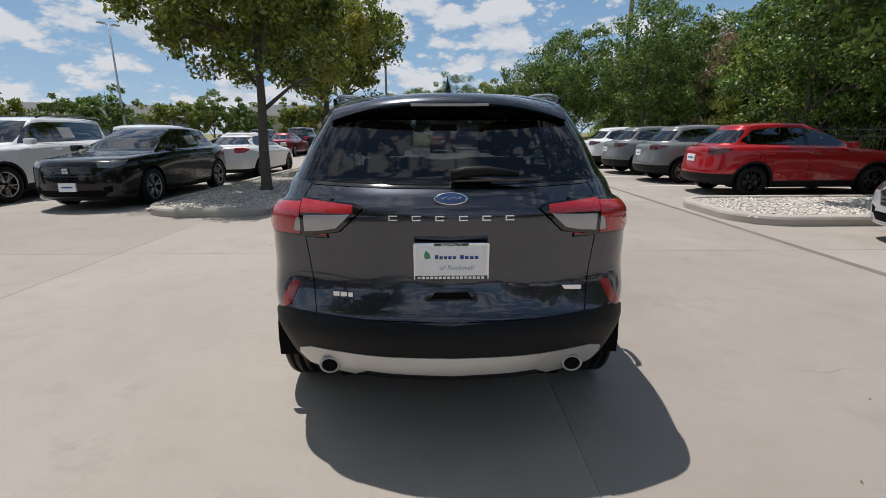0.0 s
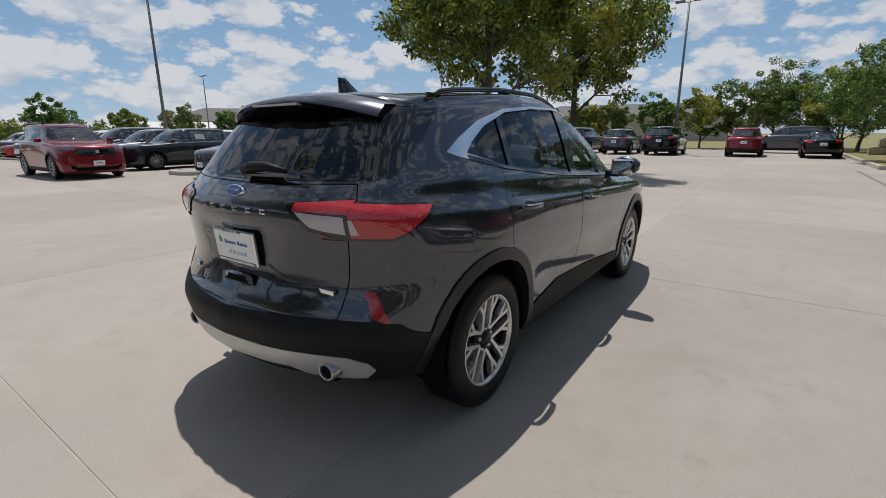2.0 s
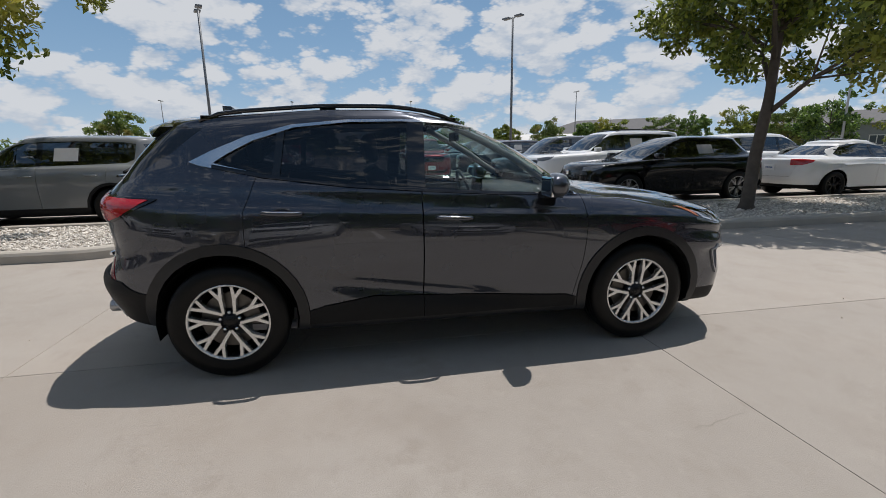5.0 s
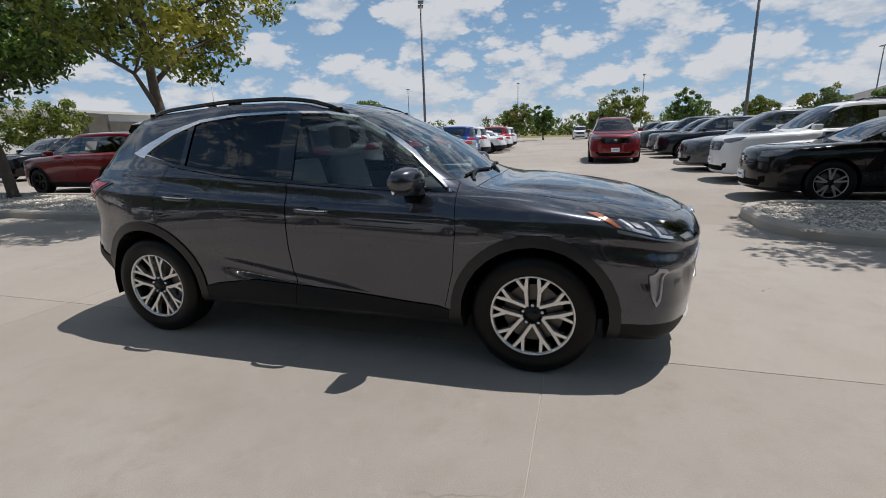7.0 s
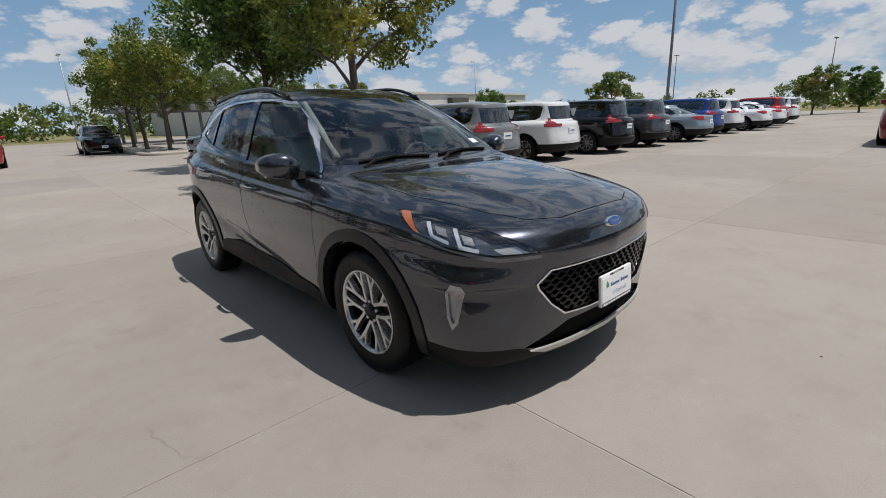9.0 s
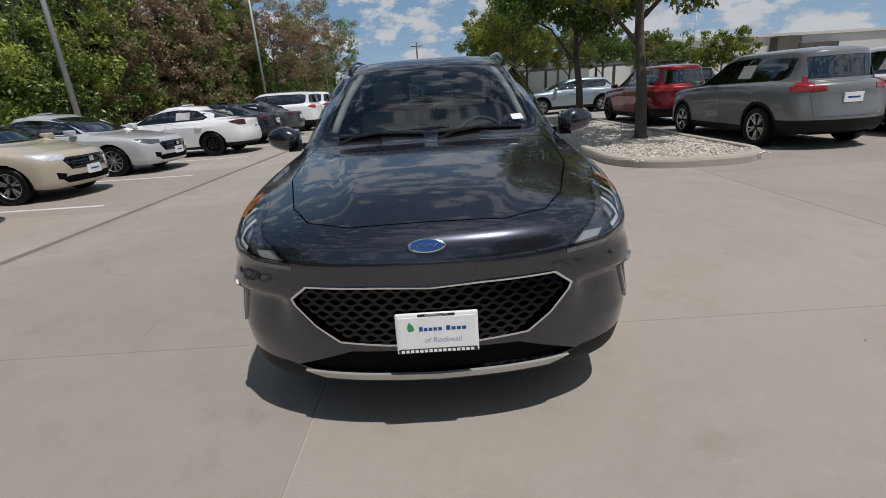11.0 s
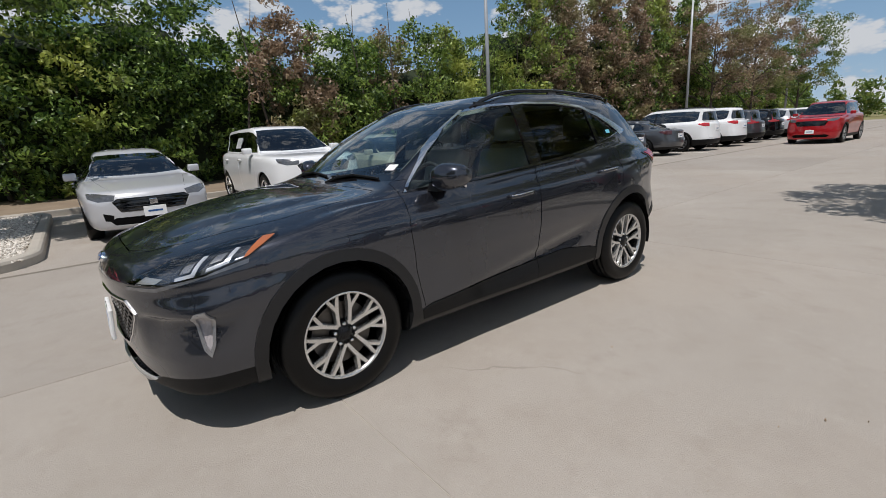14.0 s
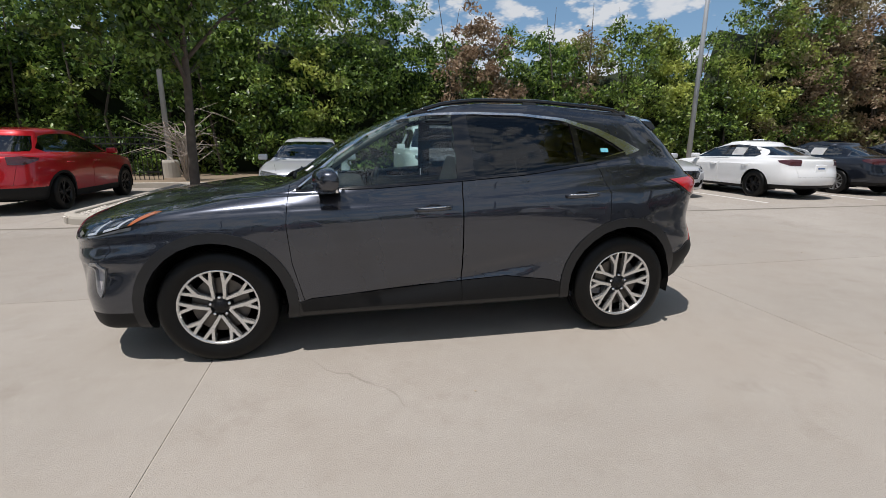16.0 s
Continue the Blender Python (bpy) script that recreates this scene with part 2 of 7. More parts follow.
def tube(bm, pts, r, seg=8, caps=True):
    """A round bar of radius r (a number or one for each point) along points."""
    pts = [Vector(p) for p in pts]
    rs = r if isinstance(r, (list, tuple)) else [r] * len(pts)
    rings, side = [], None
    for i, p in enumerate(pts):
        d = (pts[min(i + 1, len(pts) - 1)] - pts[max(i - 1, 0)]).normalized()
        if side is None:
            side = d.orthogonal().normalized()
        side = (side - d * side.dot(d)).normalized()
        o = d.cross(side)
        rings.append([bm.verts.new(p + (side * math.cos(6.28319 * k / seg) + o * math.sin(6.28319 * k / seg)) * rs[i]) for k in range(seg)])
    for p, q in zip(rings, rings[1:]):
        for k in range(seg):
            bm.faces.new((p[k], p[(k + 1) % seg], q[(k + 1) % seg], q[k]))
    if caps:
        bm.faces.new(rings[0][::-1])
        bm.faces.new(rings[-1])
    return bm


def prism(bm, poly, d0, d1, frame_m):
    """A flat polygon (u, v) given thickness from d0 to d1 along w, set by a matrix with columns u, v, w."""
    a = [bm.verts.new(frame_m @ Vector((u, v, d0))) for u, v in poly]
    b = [bm.verts.new(frame_m @ Vector((u, v, d1))) for u, v in poly]
    bm.faces.new(a[::-1])
    bm.faces.new(b)
    for k in range(len(poly)):
        j = (k + 1) % len(poly)
        bm.faces.new((a[k], a[j], b[j], b[k]))
    return bm


def catmull(pts, n):
    out = []
    for i in range(len(pts) - 1):
        p0, p1, p2, p3 = pts[max(i - 1, 0)], pts[i], pts[i + 1], pts[min(i + 2, len(pts) - 1)]
        for k in range(n):
            t = k / n
            out.append(0.5 * ((2 * p1) + (p2 - p0) * t + (2 * p0 - 5 * p1 + 4 * p2 - p3) * t * t + (3 * p1 - p0 - 3 * p2 + p3) * t ** 3))
    out.append(pts[-1])
    return out


# ---- car bodies ----
def ring(yf, xf, cf, e, f, g, h, xr, cr, yr, z):
    """Half of a level line round a body, from the middle of the nose to the middle of the tail. yf, xf, cf: the nose, half its width
    and the depth of its corner; e f g h: (half width, y) along the side; xr, cr, yr: the tail; z: heights at nose, corner, e, f, g, h, corner, tail."""
    zn, zc, ze, zf, zg, zh, zk, zt = z
    return [Vector(p) for p in ((0, yf, zn), (xf * 0.45, yf - cf * 0.07, zn), (xf * 0.82, yf - cf * 0.27, zn * 0.8 + zc * 0.2), (xf + (e[0] - xf) * 0.42, yf - cf * 0.66, zc),
                                (xf + (e[0] - xf) * 0.80, yf - cf * 1.25 if yf - cf * 1.25 > e[1] + 0.05 else (yf - cf * 0.66 + e[1]) / 2, (zc + ze) / 2), (e[0], e[1], ze),
                                ((e[0] + f[0]) / 2 + 0.003, (e[1] + f[1]) / 2, (ze + zf) / 2), (f[0], f[1], zf), ((f[0] + g[0]) / 2 + 0.002, (f[1] + g[1]) / 2, (zf + zg) / 2), (g[0], g[1], zg),
                                ((g[0] + h[0]) / 2 + 0.003, (g[1] + h[1]) / 2, (zg + zh) / 2), (h[0], h[1], zh),
                                (xr + (h[0] - xr) * 0.80, (h[1] + yr + cr * 0.66) / 2, (zh + zk) / 2), (xr + (h[0] - xr) * 0.42, yr + cr * 0.66, zk), (xr * 0.82, yr + cr * 0.27, zk * 0.2 + zt * 0.8),
                                (xr * 0.45, yr + cr * 0.07, zt), (0, yr, zt))]


def loft(rings, nu, nv):
    """A half body (x >= 0) through level lines, as a bmesh of quads."""
    rows = [catmull(r, nu) for r in rings]
    cols = [catmull([r[i] for r in rows], nv) for i in range(len(rows[0]))]
    bm = bmesh.new()
    grid = []
    for c in cols:
        grid.append([bm.verts.new((max(0.0, p.x), p.y, p.z)) for p in c])
    for a, b in zip(grid, grid[1:]):
        for k in range(len(a) - 1):
            try:
                bm.faces.new((a[k], a[k + 1], b[k + 1], b[k]))
            except ValueError:
                pass
    bmesh.ops.remove_doubles(bm, verts=bm.verts, dist=1e-5)
    for gr in (grid[0], grid[-1]):
        for v in gr:
            if v.is_valid:
                v.co.x = 0.0
    bm.normal_update()
    s = sum(f.normal.dot(f.calc_center_median() - Vector((0, 0, 0.7))) for f in bm.faces)
    if s < 0:
        bmesh.ops.reverse_faces(bm, faces=bm.faces)
    bm.normal_update()
    return bm


SIDE = (Vector((0, 1, 0)), Vector((0, 0, 1)), Vector((1, 0, 0)))
FRONT = (Vector((1, 0, 0)), Vector((0, 0, 1)), Vector((0, 1, 0)))
REAR = (Vector((1, 0, 0)), Vector((0, 0, 1)), Vector((0, -1, 0)))
TOP = (Vector((1, 0, 0)), Vector((0, 1, 0)), Vector((0, 0, 1)))
Q = math.sqrt(0.5)
CORNER_R = (Vector((Q, Q, 0)), Vector((0, 0, 1)), Vector((Q, -Q, 0)))
CORNER_F = (Vector((Q, -Q, 0)), Vector((0, 0, 1)), Vector((Q, Q, 0)))


def cut(bm, poly, view, facing=0.2, where=None, take=True):
    """Cut a convex outline, seen along a view, out of a surface. Returns it as a surface of its own."""
    U, V, D = view
    area = sum(poly[i][0] * poly[(i + 1) % len(poly)][1] - poly[(i + 1) % len(poly)][0] * poly[i][1] for i in range(len(poly)))
    if area < 0:
        poly = poly[::-1]
    us, vs = [p[0] for p in poly], [p[1] for p in poly]
    S = []
    for f in bm.faces:
        if f.normal.dot(D) < facing or (where and not where(f.calc_center_median())):
            continue
        fu, fv = [v.co.dot(U) for v in f.verts], [v.co.dot(V) for v in f.verts]
        if max(fu) > min(us) and min(fu) < max(us) and max(fv) > min(vs) and min(fv) < max(vs):
            S.append(f)
    for i, a in enumerate(poly):
        b = poly[(i + 1) % len(poly)]
        n = U * (b[1] - a[1]) - V * (b[0] - a[0])
        if n.length < 1e-7 or not S:
            continue
        n.normalize()
        co = U * a[0] + V * a[1]
        geom = list({x for f in S for x in (*f.verts, *f.edges)}) + S
        r = bmesh.ops.bisect_plane(bm, geom=geom, dist=1e-6, plane_co=co, plane_no=n)
        S = [f for f in r["geom"] if isinstance(f, bmesh.types.BMFace) and f.is_valid and (f.calc_center_median() - co).dot(n) < 0]
    new_bm = bmesh.new()
    vm = {}
    for f in S:
        for v in f.verts:
            if v not in vm:
                vm[v] = new_bm.verts.new(v.co)
        try:
            new_bm.faces.new([vm[v] for v in f.verts])
        except ValueError:
            pass
    new_bm.normal_update()
    if take:
        bmesh.ops.delete(bm, geom=S, context='FACES')
        bm.normal_update()
    return new_bm


class Normals:
    """The smooth normals of an uncut surface, looked up by place."""

    def __init__(self, bm):
        from mathutils.bvhtree import BVHTree
        bm.normal_update()
        self.tree = BVHTree.FromBMesh(bm)
        bm.faces.ensure_lookup_table()
        self.f = [[(v.co.copy(), v.normal.copy()) for v in f.verts] for f in bm.faces]
        for vs in self.f:
            for c, n in vs:
                if c.x < 1e-4:
                    n.x = 0.0
                    n.normalize()

    def at(self, p):
        i = self.tree.find_nearest(p)[2]
        n = Vector()
        for c, m in self.f[i]:
            n += m / ((c - p).length_squared + 1e-7)
        return n.normalized()

    def ray(self, p, d):
        return self.tree.ray_cast(p, d)[0]


def skin(name, bm, nor, mat, parent, label="", proud=0.0, gap=0.0, depth=0.014, mirror=None, scale=1.0, mats=None):
    """A panel from a cut surface, with turned-in edges. mirror: None for one half only on the right, 'both' for one mesh over the middle,
    'left' for the copy on the other side."""
    bm.verts.ensure_lookup_table()
    bm.normal_update()
    N = [nor.at(v.co) for v in bm.verts]
    idx = {v: i for i, v in enumerate(bm.verts)}
    pos = [v.co.copy() for v in bm.verts]
    rim = [e for e in bm.edges if len(e.link_faces) == 1 and not (mirror == 'both' and e.verts[0].co.x < 1e-4 and e.verts[1].co.x < 1e-4)]
    if gap:
        mv = {}
        for e in rim:
            a, b = e.verts
            d = (b.co - a.co).normalized()
            w = e.link_faces[0].calc_center_median() - a.co
            w = (w - d * w.dot(d)).normalized()
            for v in e.verts:
                mv.setdefault(v, Vector())
                mv[v] += w
        for v, w in mv.items():
            if mirror == 'both' and v.co.x < 1e-4:
                w.x = 0
            if w.length > 1e-6:
                pos[idx[v]] += w.normalized() * gap
    pos = [p + n * proud for p, n in zip(pos, N)]
    F = [[idx[v] for v in f.verts] for f in bm.faces]
    NN = list(N)
    for e in rim:
        f = e.link_faces[0]
        a, b = e.verts
        # keep the face's own winding along the edge
        vs = list(f.verts)
        if vs[(vs.index(a) + 1) % len(vs)] is not b:
            a, b = b, a
        ia, ib = idx[a], idx[b]
        d = (pos[ib] - pos[ia])
        o = d.cross(N[ia]).normalized()
        k = len(pos)
        pos += [pos[ia].copy(), pos[ib].copy(), pos[ib] - N[ib] * (depth + proud), pos[ia] - N[ia] * (depth + proud)]
        NN += [o, o, o, o]
        F.append([k + 1, k, k + 3, k + 2])
    bm.free()

    def build(sx):
        P = [Vector((p.x * sx, p.y, p.z)) for p in pos]
        M = [Vector((n.x * sx, n.y, n.z)) for n in NN]
        G = [f if sx > 0 else f[::-1] for f in F]
        return P, M, G
    P, M, G = build(-1 if mirror == 'left' else 1)
    if mirror == 'both':
        P2, M2, G2 = build(-1)
        k = len(P)
        P, M, G = P + P2, M + M2, G + [[i + k for i in f] for f in G2]
    me = bpy.data.meshes.new(name)
    me.from_pydata([tuple(p) for p in P], [], G)
    for p in me.polygons:
        p.use_smooth = True
    me.normals_split_custom_set_from_vertices([tuple(n) for n in M])
    me.materials.append(mat)
    ob = new(name, me)
    ob.parent = parent
    if label:
        ob["label"] = label
    return ob


def pair(name, bm, nor, mat, parent, label="", **kw):
    """The same panel on both sides of a car."""
    return skin(name, bm.copy(), nor, mat, parent, label, **kw), skin(name, bm, nor, mat, parent, label, mirror='left', **kw)


def grown(poly, d):
    """A convex outline made larger (d > 0) or smaller."""
    c = Vector((sum(p[0] for p in poly) / len(poly), sum(p[1] for p in poly) / len(poly)))
    area = sum(poly[i][0] * poly[(i + 1) % len(poly)][1] - poly[(i + 1) % len(poly)][0] * poly[i][1] for i in range(len(poly)))
    P = [Vector(p) for p in (poly if area > 0 else poly[::-1])]
    out = []
    for i, p in enumerate(P):
        a, b = (p - P[i - 1]).normalized(), (P[(i + 1) % len(P)] - p).normalized()
        na, nb = Vector((a.y, -a.x)), Vector((b.y, -b.x))
        m = (na + nb)
        m = m / max(0.35, m.length_squared / 2)
        out.append(tuple(p + m * d))
    return out


def circle(y, z, r, n=28):
    return [(y + r * math.cos(2 * math.pi * k / n), z + r * math.sin(2 * math.pi * k / n)) for k in range(n)]


def wheel(parent, at, R, rim_r, style, face, pocket, sign, width=0.215):
    """A wheel with tyre, rim, spokes, brake disc, cap and nuts; its outer face looks along x * sign."""
    bm = bmesh.new()
    w = width / 2
    lathe(bm, [(w - 0.012, rim_r), (w - 0.006, rim_r + 0.004), (w - 0.022, rim_r - 0.012), (w - 0.05, rim_r - 0.022), (-w + 0.02, rim_r - 0.025), (-w + 0.01, rim_r)], 40)
    rim = part("wheel", bm, pocket, parent, "", True)
    rim.matrix_basis = Matrix.Translation(at) @ Matrix.Diagonal((sign, 1, 1, 1))
    bm = bmesh.new()
    prof = [(w - 0.008, rim_r - 0.004), (w - 0.001, rim_r + 0.012), (w + 0.006, rim_r + (R - rim_r) * 0.35), (w + 0.007, rim_r + (R - rim_r) * 0.55), (w - 0.002, R - 0.028), (w - 0.012, R - 0.010), (w - 0.03, R - 0.001)]
    for k in range(3 if style == "fork" else 0):
        c = w - 0.055 - k * 0.05
        prof += [(c + 0.012, R), (c + 0.006, R - 0.009), (c - 0.002, R - 0.009), (c - 0.008, R)]
    prof += [(-w + 0.03, R - 0.001), (-w + 0.004, R - 0.022), (-w - 0.004, rim_r + 0.06), (-w + 0.01, rim_r - 0.004)]
    lathe(bm, prof, 44 if style == "fork" else 30)
    part("tyre", bm, M_RUBBER, rim, "", True)
    bm = bmesh.new()
    rings = lathe(bm, [(w - 0.075, 0.03), (w - 0.075, rim_r * 0.72), (w - 0.095, rim_r * 0.72), (w - 0.095, 0.03)], 32)
    if style == "far":
        bm.free()
    else:
        part("brake_disc", bm, M_DISC, rim)
    bm = bmesh.new()
    rings = lathe(bm, [(-w + 0.03, 0.02), (-w + 0.03, rim_r - 0.02)], 24)
    part("barrel_back", bm, M_DARK, rim)
    bm = bmesh.new()
    lathe(bm, [(w - 0.010, rim_r + 0.003), (w - 0.004, rim_r), (w - 0.008, rim_r - 0.011), (w - 0.03, rim_r - 0.014)], 44)
    part("rim_lip", bm, face, rim, "", True)

    def arm(bm, p, q, wa, wb, xa, xb, thick):
        d = (q - p).normalized()
        o = Vector((0, -d.z, d.y))
        vs = []
        for c, ww, xx in ((p, wa, xa), (q, wb, xb)):
            for s in (1, -1):
                vs.append(bm.verts.new((xx, *(c + o * ww * s)[1:])))
                vs.append(bm.verts.new((xx - thick, *(c + o * (ww + 0.004) * s)[1:])))
        a, b, c, dd, e, f, g, h = vs
        for quad in ((a, c, g, e), (a, e, f, b), (c, dd, h, g), (e, g, h, f), (b, f, h, dd), (a, b, dd, c)):
            bm.faces.new(quad)

    def pol(r, deg):
        return Vector((0, r * math.sin(radians(deg)), r * math.cos(radians(deg))))
    if style == "fork":
        for k in range(5):
            for s in (1, -1):
                bm = bmesh.new()
                a = 72 * k + 36
                fork = pol(rim_r * 0.62, a + s * 21)
                arm(bm, pol(0.058, a + s * 3), fork, 0.0085, 0.0105, w - 0.032, w - 0.022, 0.03)
                arm(bm, fork, pol(rim_r * 0.975, a + s * 12.5), 0.010, 0.0085, w - 0.022, w - 0.012, 0.03)
                arm(bm, fork, pol(rim_r * 0.975, a + s * 28), 0.0105, 0.0085, w - 0.022, w - 0.012, 0.03)
                bmesh.ops.recalc_face_normals(bm, faces=bm.faces)
                part("spoke", bm, face, rim)
        for k in range(5):
            bm = bmesh.new()
            for r in (0.0165,):
                lathe(bm, [(w - 0.028, 0.0), (w - 0.028, 0.008), (w - 0.034, 0.0105), (w - 0.05, 0.0105)], 10)
            ob = part("lug_nut", bm, M_CHROME, rim, "", True)
            ob.location = pol(0.057, 72 * k)
    elif style == "far":
        bm = bmesh.new()
        for k in range(10):
            arm(bm, pol(0.05, 36 * k), pol(rim_r * 0.97, 36 * k), 0.011, 0.014, w - 0.03, w - 0.014, 0.035)
        part("spokes", bm, face, rim)
    else:
        n = 5 if style in ("five", "black") else 10
        for k in range(n):
            bm = bmesh.new()
            a = 360 / n * k
            if n == 5:
                for s in (1, -1):
                    arm(bm, pol(0.05, a), pol(rim_r * 0.97, a + s * 11), 0.016, 0.013, w - 0.03, w - 0.014, 0.035)
            else:
                arm(bm, pol(0.05, a), pol(rim_r * 0.97, a), 0.011, 0.013, w - 0.03, w - 0.014, 0.035)
            bmesh.ops.recalc_face_normals(bm, faces=bm.faces)
            part("spoke", bm, face, rim)
    bm = bmesh.new()
    lathe(bm, [(w - 0.022, 0.0), (w - 0.022, 0.026), (w - 0.027, 0.032), (w - 0.05, 0.072), (w - 0.08, 0.075)], 24)
    part("hub_cap", bm, pocket if style != "ten" else face, rim, "", True)
    return rim



def joined(bms):
    """Several cut surfaces as one."""
    out = bmesh.new()
    for b in bms:
        vm = {v: out.verts.new(v.co) for v in b.verts}
        for f in b.faces:
            out.faces.new([vm[v] for v in f.verts])
        b.free()
    bmesh.ops.remove_doubles(out, verts=out.verts, dist=1e-5)
    out.normal_update()
    return out



def main_piece(bm, share=0.06):
    """Drop the slivers that cutting has left beside the large piece of a panel."""
    left, groups = set(bm.faces), []
    while left:
        todo = [left.pop()]
        grp = list(todo)
        while todo:
            f = todo.pop()
            for e in f.edges:
                for g in e.link_faces:
                    if g in left:
                        left.remove(g)
                        todo.append(g)
                        grp.append(g)
        groups.append((sum(f.calc_area() for f in grp), grp))
    big = max((a for a, g in groups), default=0)
    small = [f for a, g in groups if a < big * share for f in g]
    if small:
        bmesh.ops.delete(bm, geom=small, context='FACES')
    return bm
# ---- the dark grey crossover ----
def crossover_rings():
    s = (0.80, 1.355), (0.80, 0.4), (0.80, -0.6), (0.80, -1.355)

    def sides(we, wf, wg, wh, ye=1.355, yf=0.4, yg=-0.6, yh=-1.355):
        return (we, ye), (wf, yf), (wg, yg), (wh, yh)
    return [
        ring(2.14, 0.58, 0.24, *s, 0.52, 0.30, -2.06, (0.20, 0.20, 0.23, 0.24, 0.24, 0.26, 0.285, 0.30)),
        ring(2.225, 0.63, 0.27, *sides(0.865, 0.875, 0.875, 0.865), 0.56, 0.36, -2.17, (0.245, 0.235, 0.26, 0.262, 0.262, 0.275, 0.32, 0.335)),
        ring(2.250, 0.68, 0.31, *sides(0.905, 0.895, 0.895, 0.900), 0.61, 0.42, -2.225, (0.31, 0.32, 0.36, 0.33, 0.33, 0.38, 0.39, 0.40)),
        ring(2.262, 0.71, 0.33, *sides(0.925, 0.897, 0.897, 0.920), 0.675, 0.42, -2.255, (0.43, 0.44, 0.50, 0.47, 0.47, 0.52, 0.52, 0.535)),
        ring(2.268, 0.72, 0.34, *sides(0.932, 0.908, 0.908, 0.930), 0.675, 0.42, -2.245, (0.56, 0.57, 0.64, 0.58, 0.60, 0.64, 0.595, 0.600)),
        ring(2.276, 0.72, 0.36, *sides(0.932, 0.926, 0.926, 0.932), 0.690, 0.36, -2.188, (0.66, 0.67, 0.72, 0.68, 0.69, 0.72, 0.655, 0.640)),
        ring(2.288, 0.70, 0.40, *sides(0.926, 0.930, 0.932, 0.930), 0.690, 0.35, -2.146, (0.735, 0.74, 0.80, 0.80, 0.81, 0.82, 0.78, 0.76)),
        ring(2.278, 0.71, 0.40, *sides(0.918, 0.924, 0.928, 0.922), 0.685, 0.33, -2.152, (0.80, 0.805, 0.87, 0.90, 0.92, 0.93, 0.93, 0.92)),
        ring(2.205, 0.69, 0.42, *sides(0.900, 0.908, 0.914, 0.900), 0.670, 0.32, -2.170, (0.880, 0.885, 0.945, 0.975, 1.005, 1.03, 1.045, 1.05)),
        ring(1.94, 0.65, 0.42, *sides(0.83, 0.893, 0.893, 0.850, 1.20, 0.40, -0.6, -1.37), 0.640, 0.32, -2.128, (0.952, 0.957, 1.005, 1.025, 1.075, 1.115, 1.105, 1.115)),
        ring(1.48, 0.62, 0.28, *sides(0.81, 0.876, 0.878, 0.815, 0.98, 0.38, -0.6, -1.40), 0.620, 0.29, -2.085, (1.015, 1.02, 1.028, 1.06, 1.115, 1.175, 1.155, 1.155)),
        ring(1.02, 0.62, 0.16, *sides(0.815, 0.845, 0.842, 0.765, 0.74, 0.32, -0.6, -1.42), 0.600, 0.26, -2.035, (1.075, 1.085, 1.085, 1.11, 1.175, 1.24, 1.205, 1.195)),
        ring(0.62, 0.60, 0.17, *sides(0.752, 0.772, 0.775, 0.705, 0.38, 0.10, -0.65, -1.42), 0.575, 0.23, -1.935, (1.305, 1.300, 1.29, 1.32, 1.345, 1.345, 1.315, 1.315)),
        ring(0.22, 0.55, 0.16, *sides(0.672, 0.696, 0.698, 0.650, 0.02, -0.18, -0.72, -1.38), 0.545, 0.22, -1.835, (1.480, 1.472, 1.465, 1.485, 1.495, 1.455, 1.415, 1.425)),
        ring(0.06, 0.51, 0.15, *sides(0.628, 0.652, 0.655, 0.610, -0.10, -0.28, -0.74, -1.36), 0.515, 0.22, -1.775, (1.535, 1.525, 1.522, 1.540, 1.545, 1.505, 1.475, 1.490)),
        ring(-0.08, 0.46, 0.14, *sides(0.575, 0.590, 0.592, 0.560, -0.22, -0.36, -0.76, -1.34), 0.47, 0.30, -1.740, (1.566, 1.556, 1.556, 1.568, 1.572, 1.545, 1.525, 1.535)),
        ring(-0.34, 0.24, 0.10, *sides(0.30, 0.31, 0.31, 0.30, -0.44, -0.52, -0.80, -1.20), 0.26, 0.15, -1.50, (1.592, 1.588, 1.586, 1.590, 1.590, 1.572, 1.562, 1.564)),
        ring(-0.55, 0.0, 0.02, *sides(0.0, 0.0, 0.0, 0.0, -0.60, -0.66, -0.84, -1.00), 0.0, 0.02, -1.20, (1.598, 1.598, 1.598, 1.598, 1.596, 1.590, 1.586, 1.582)),
    ]


M_BOWL = surface("headlamp_bowl_grey", (0.035, 0.04, 0.05), (0.16, 0.175, 0.20), 22, rough=0.2, metal=0.6)


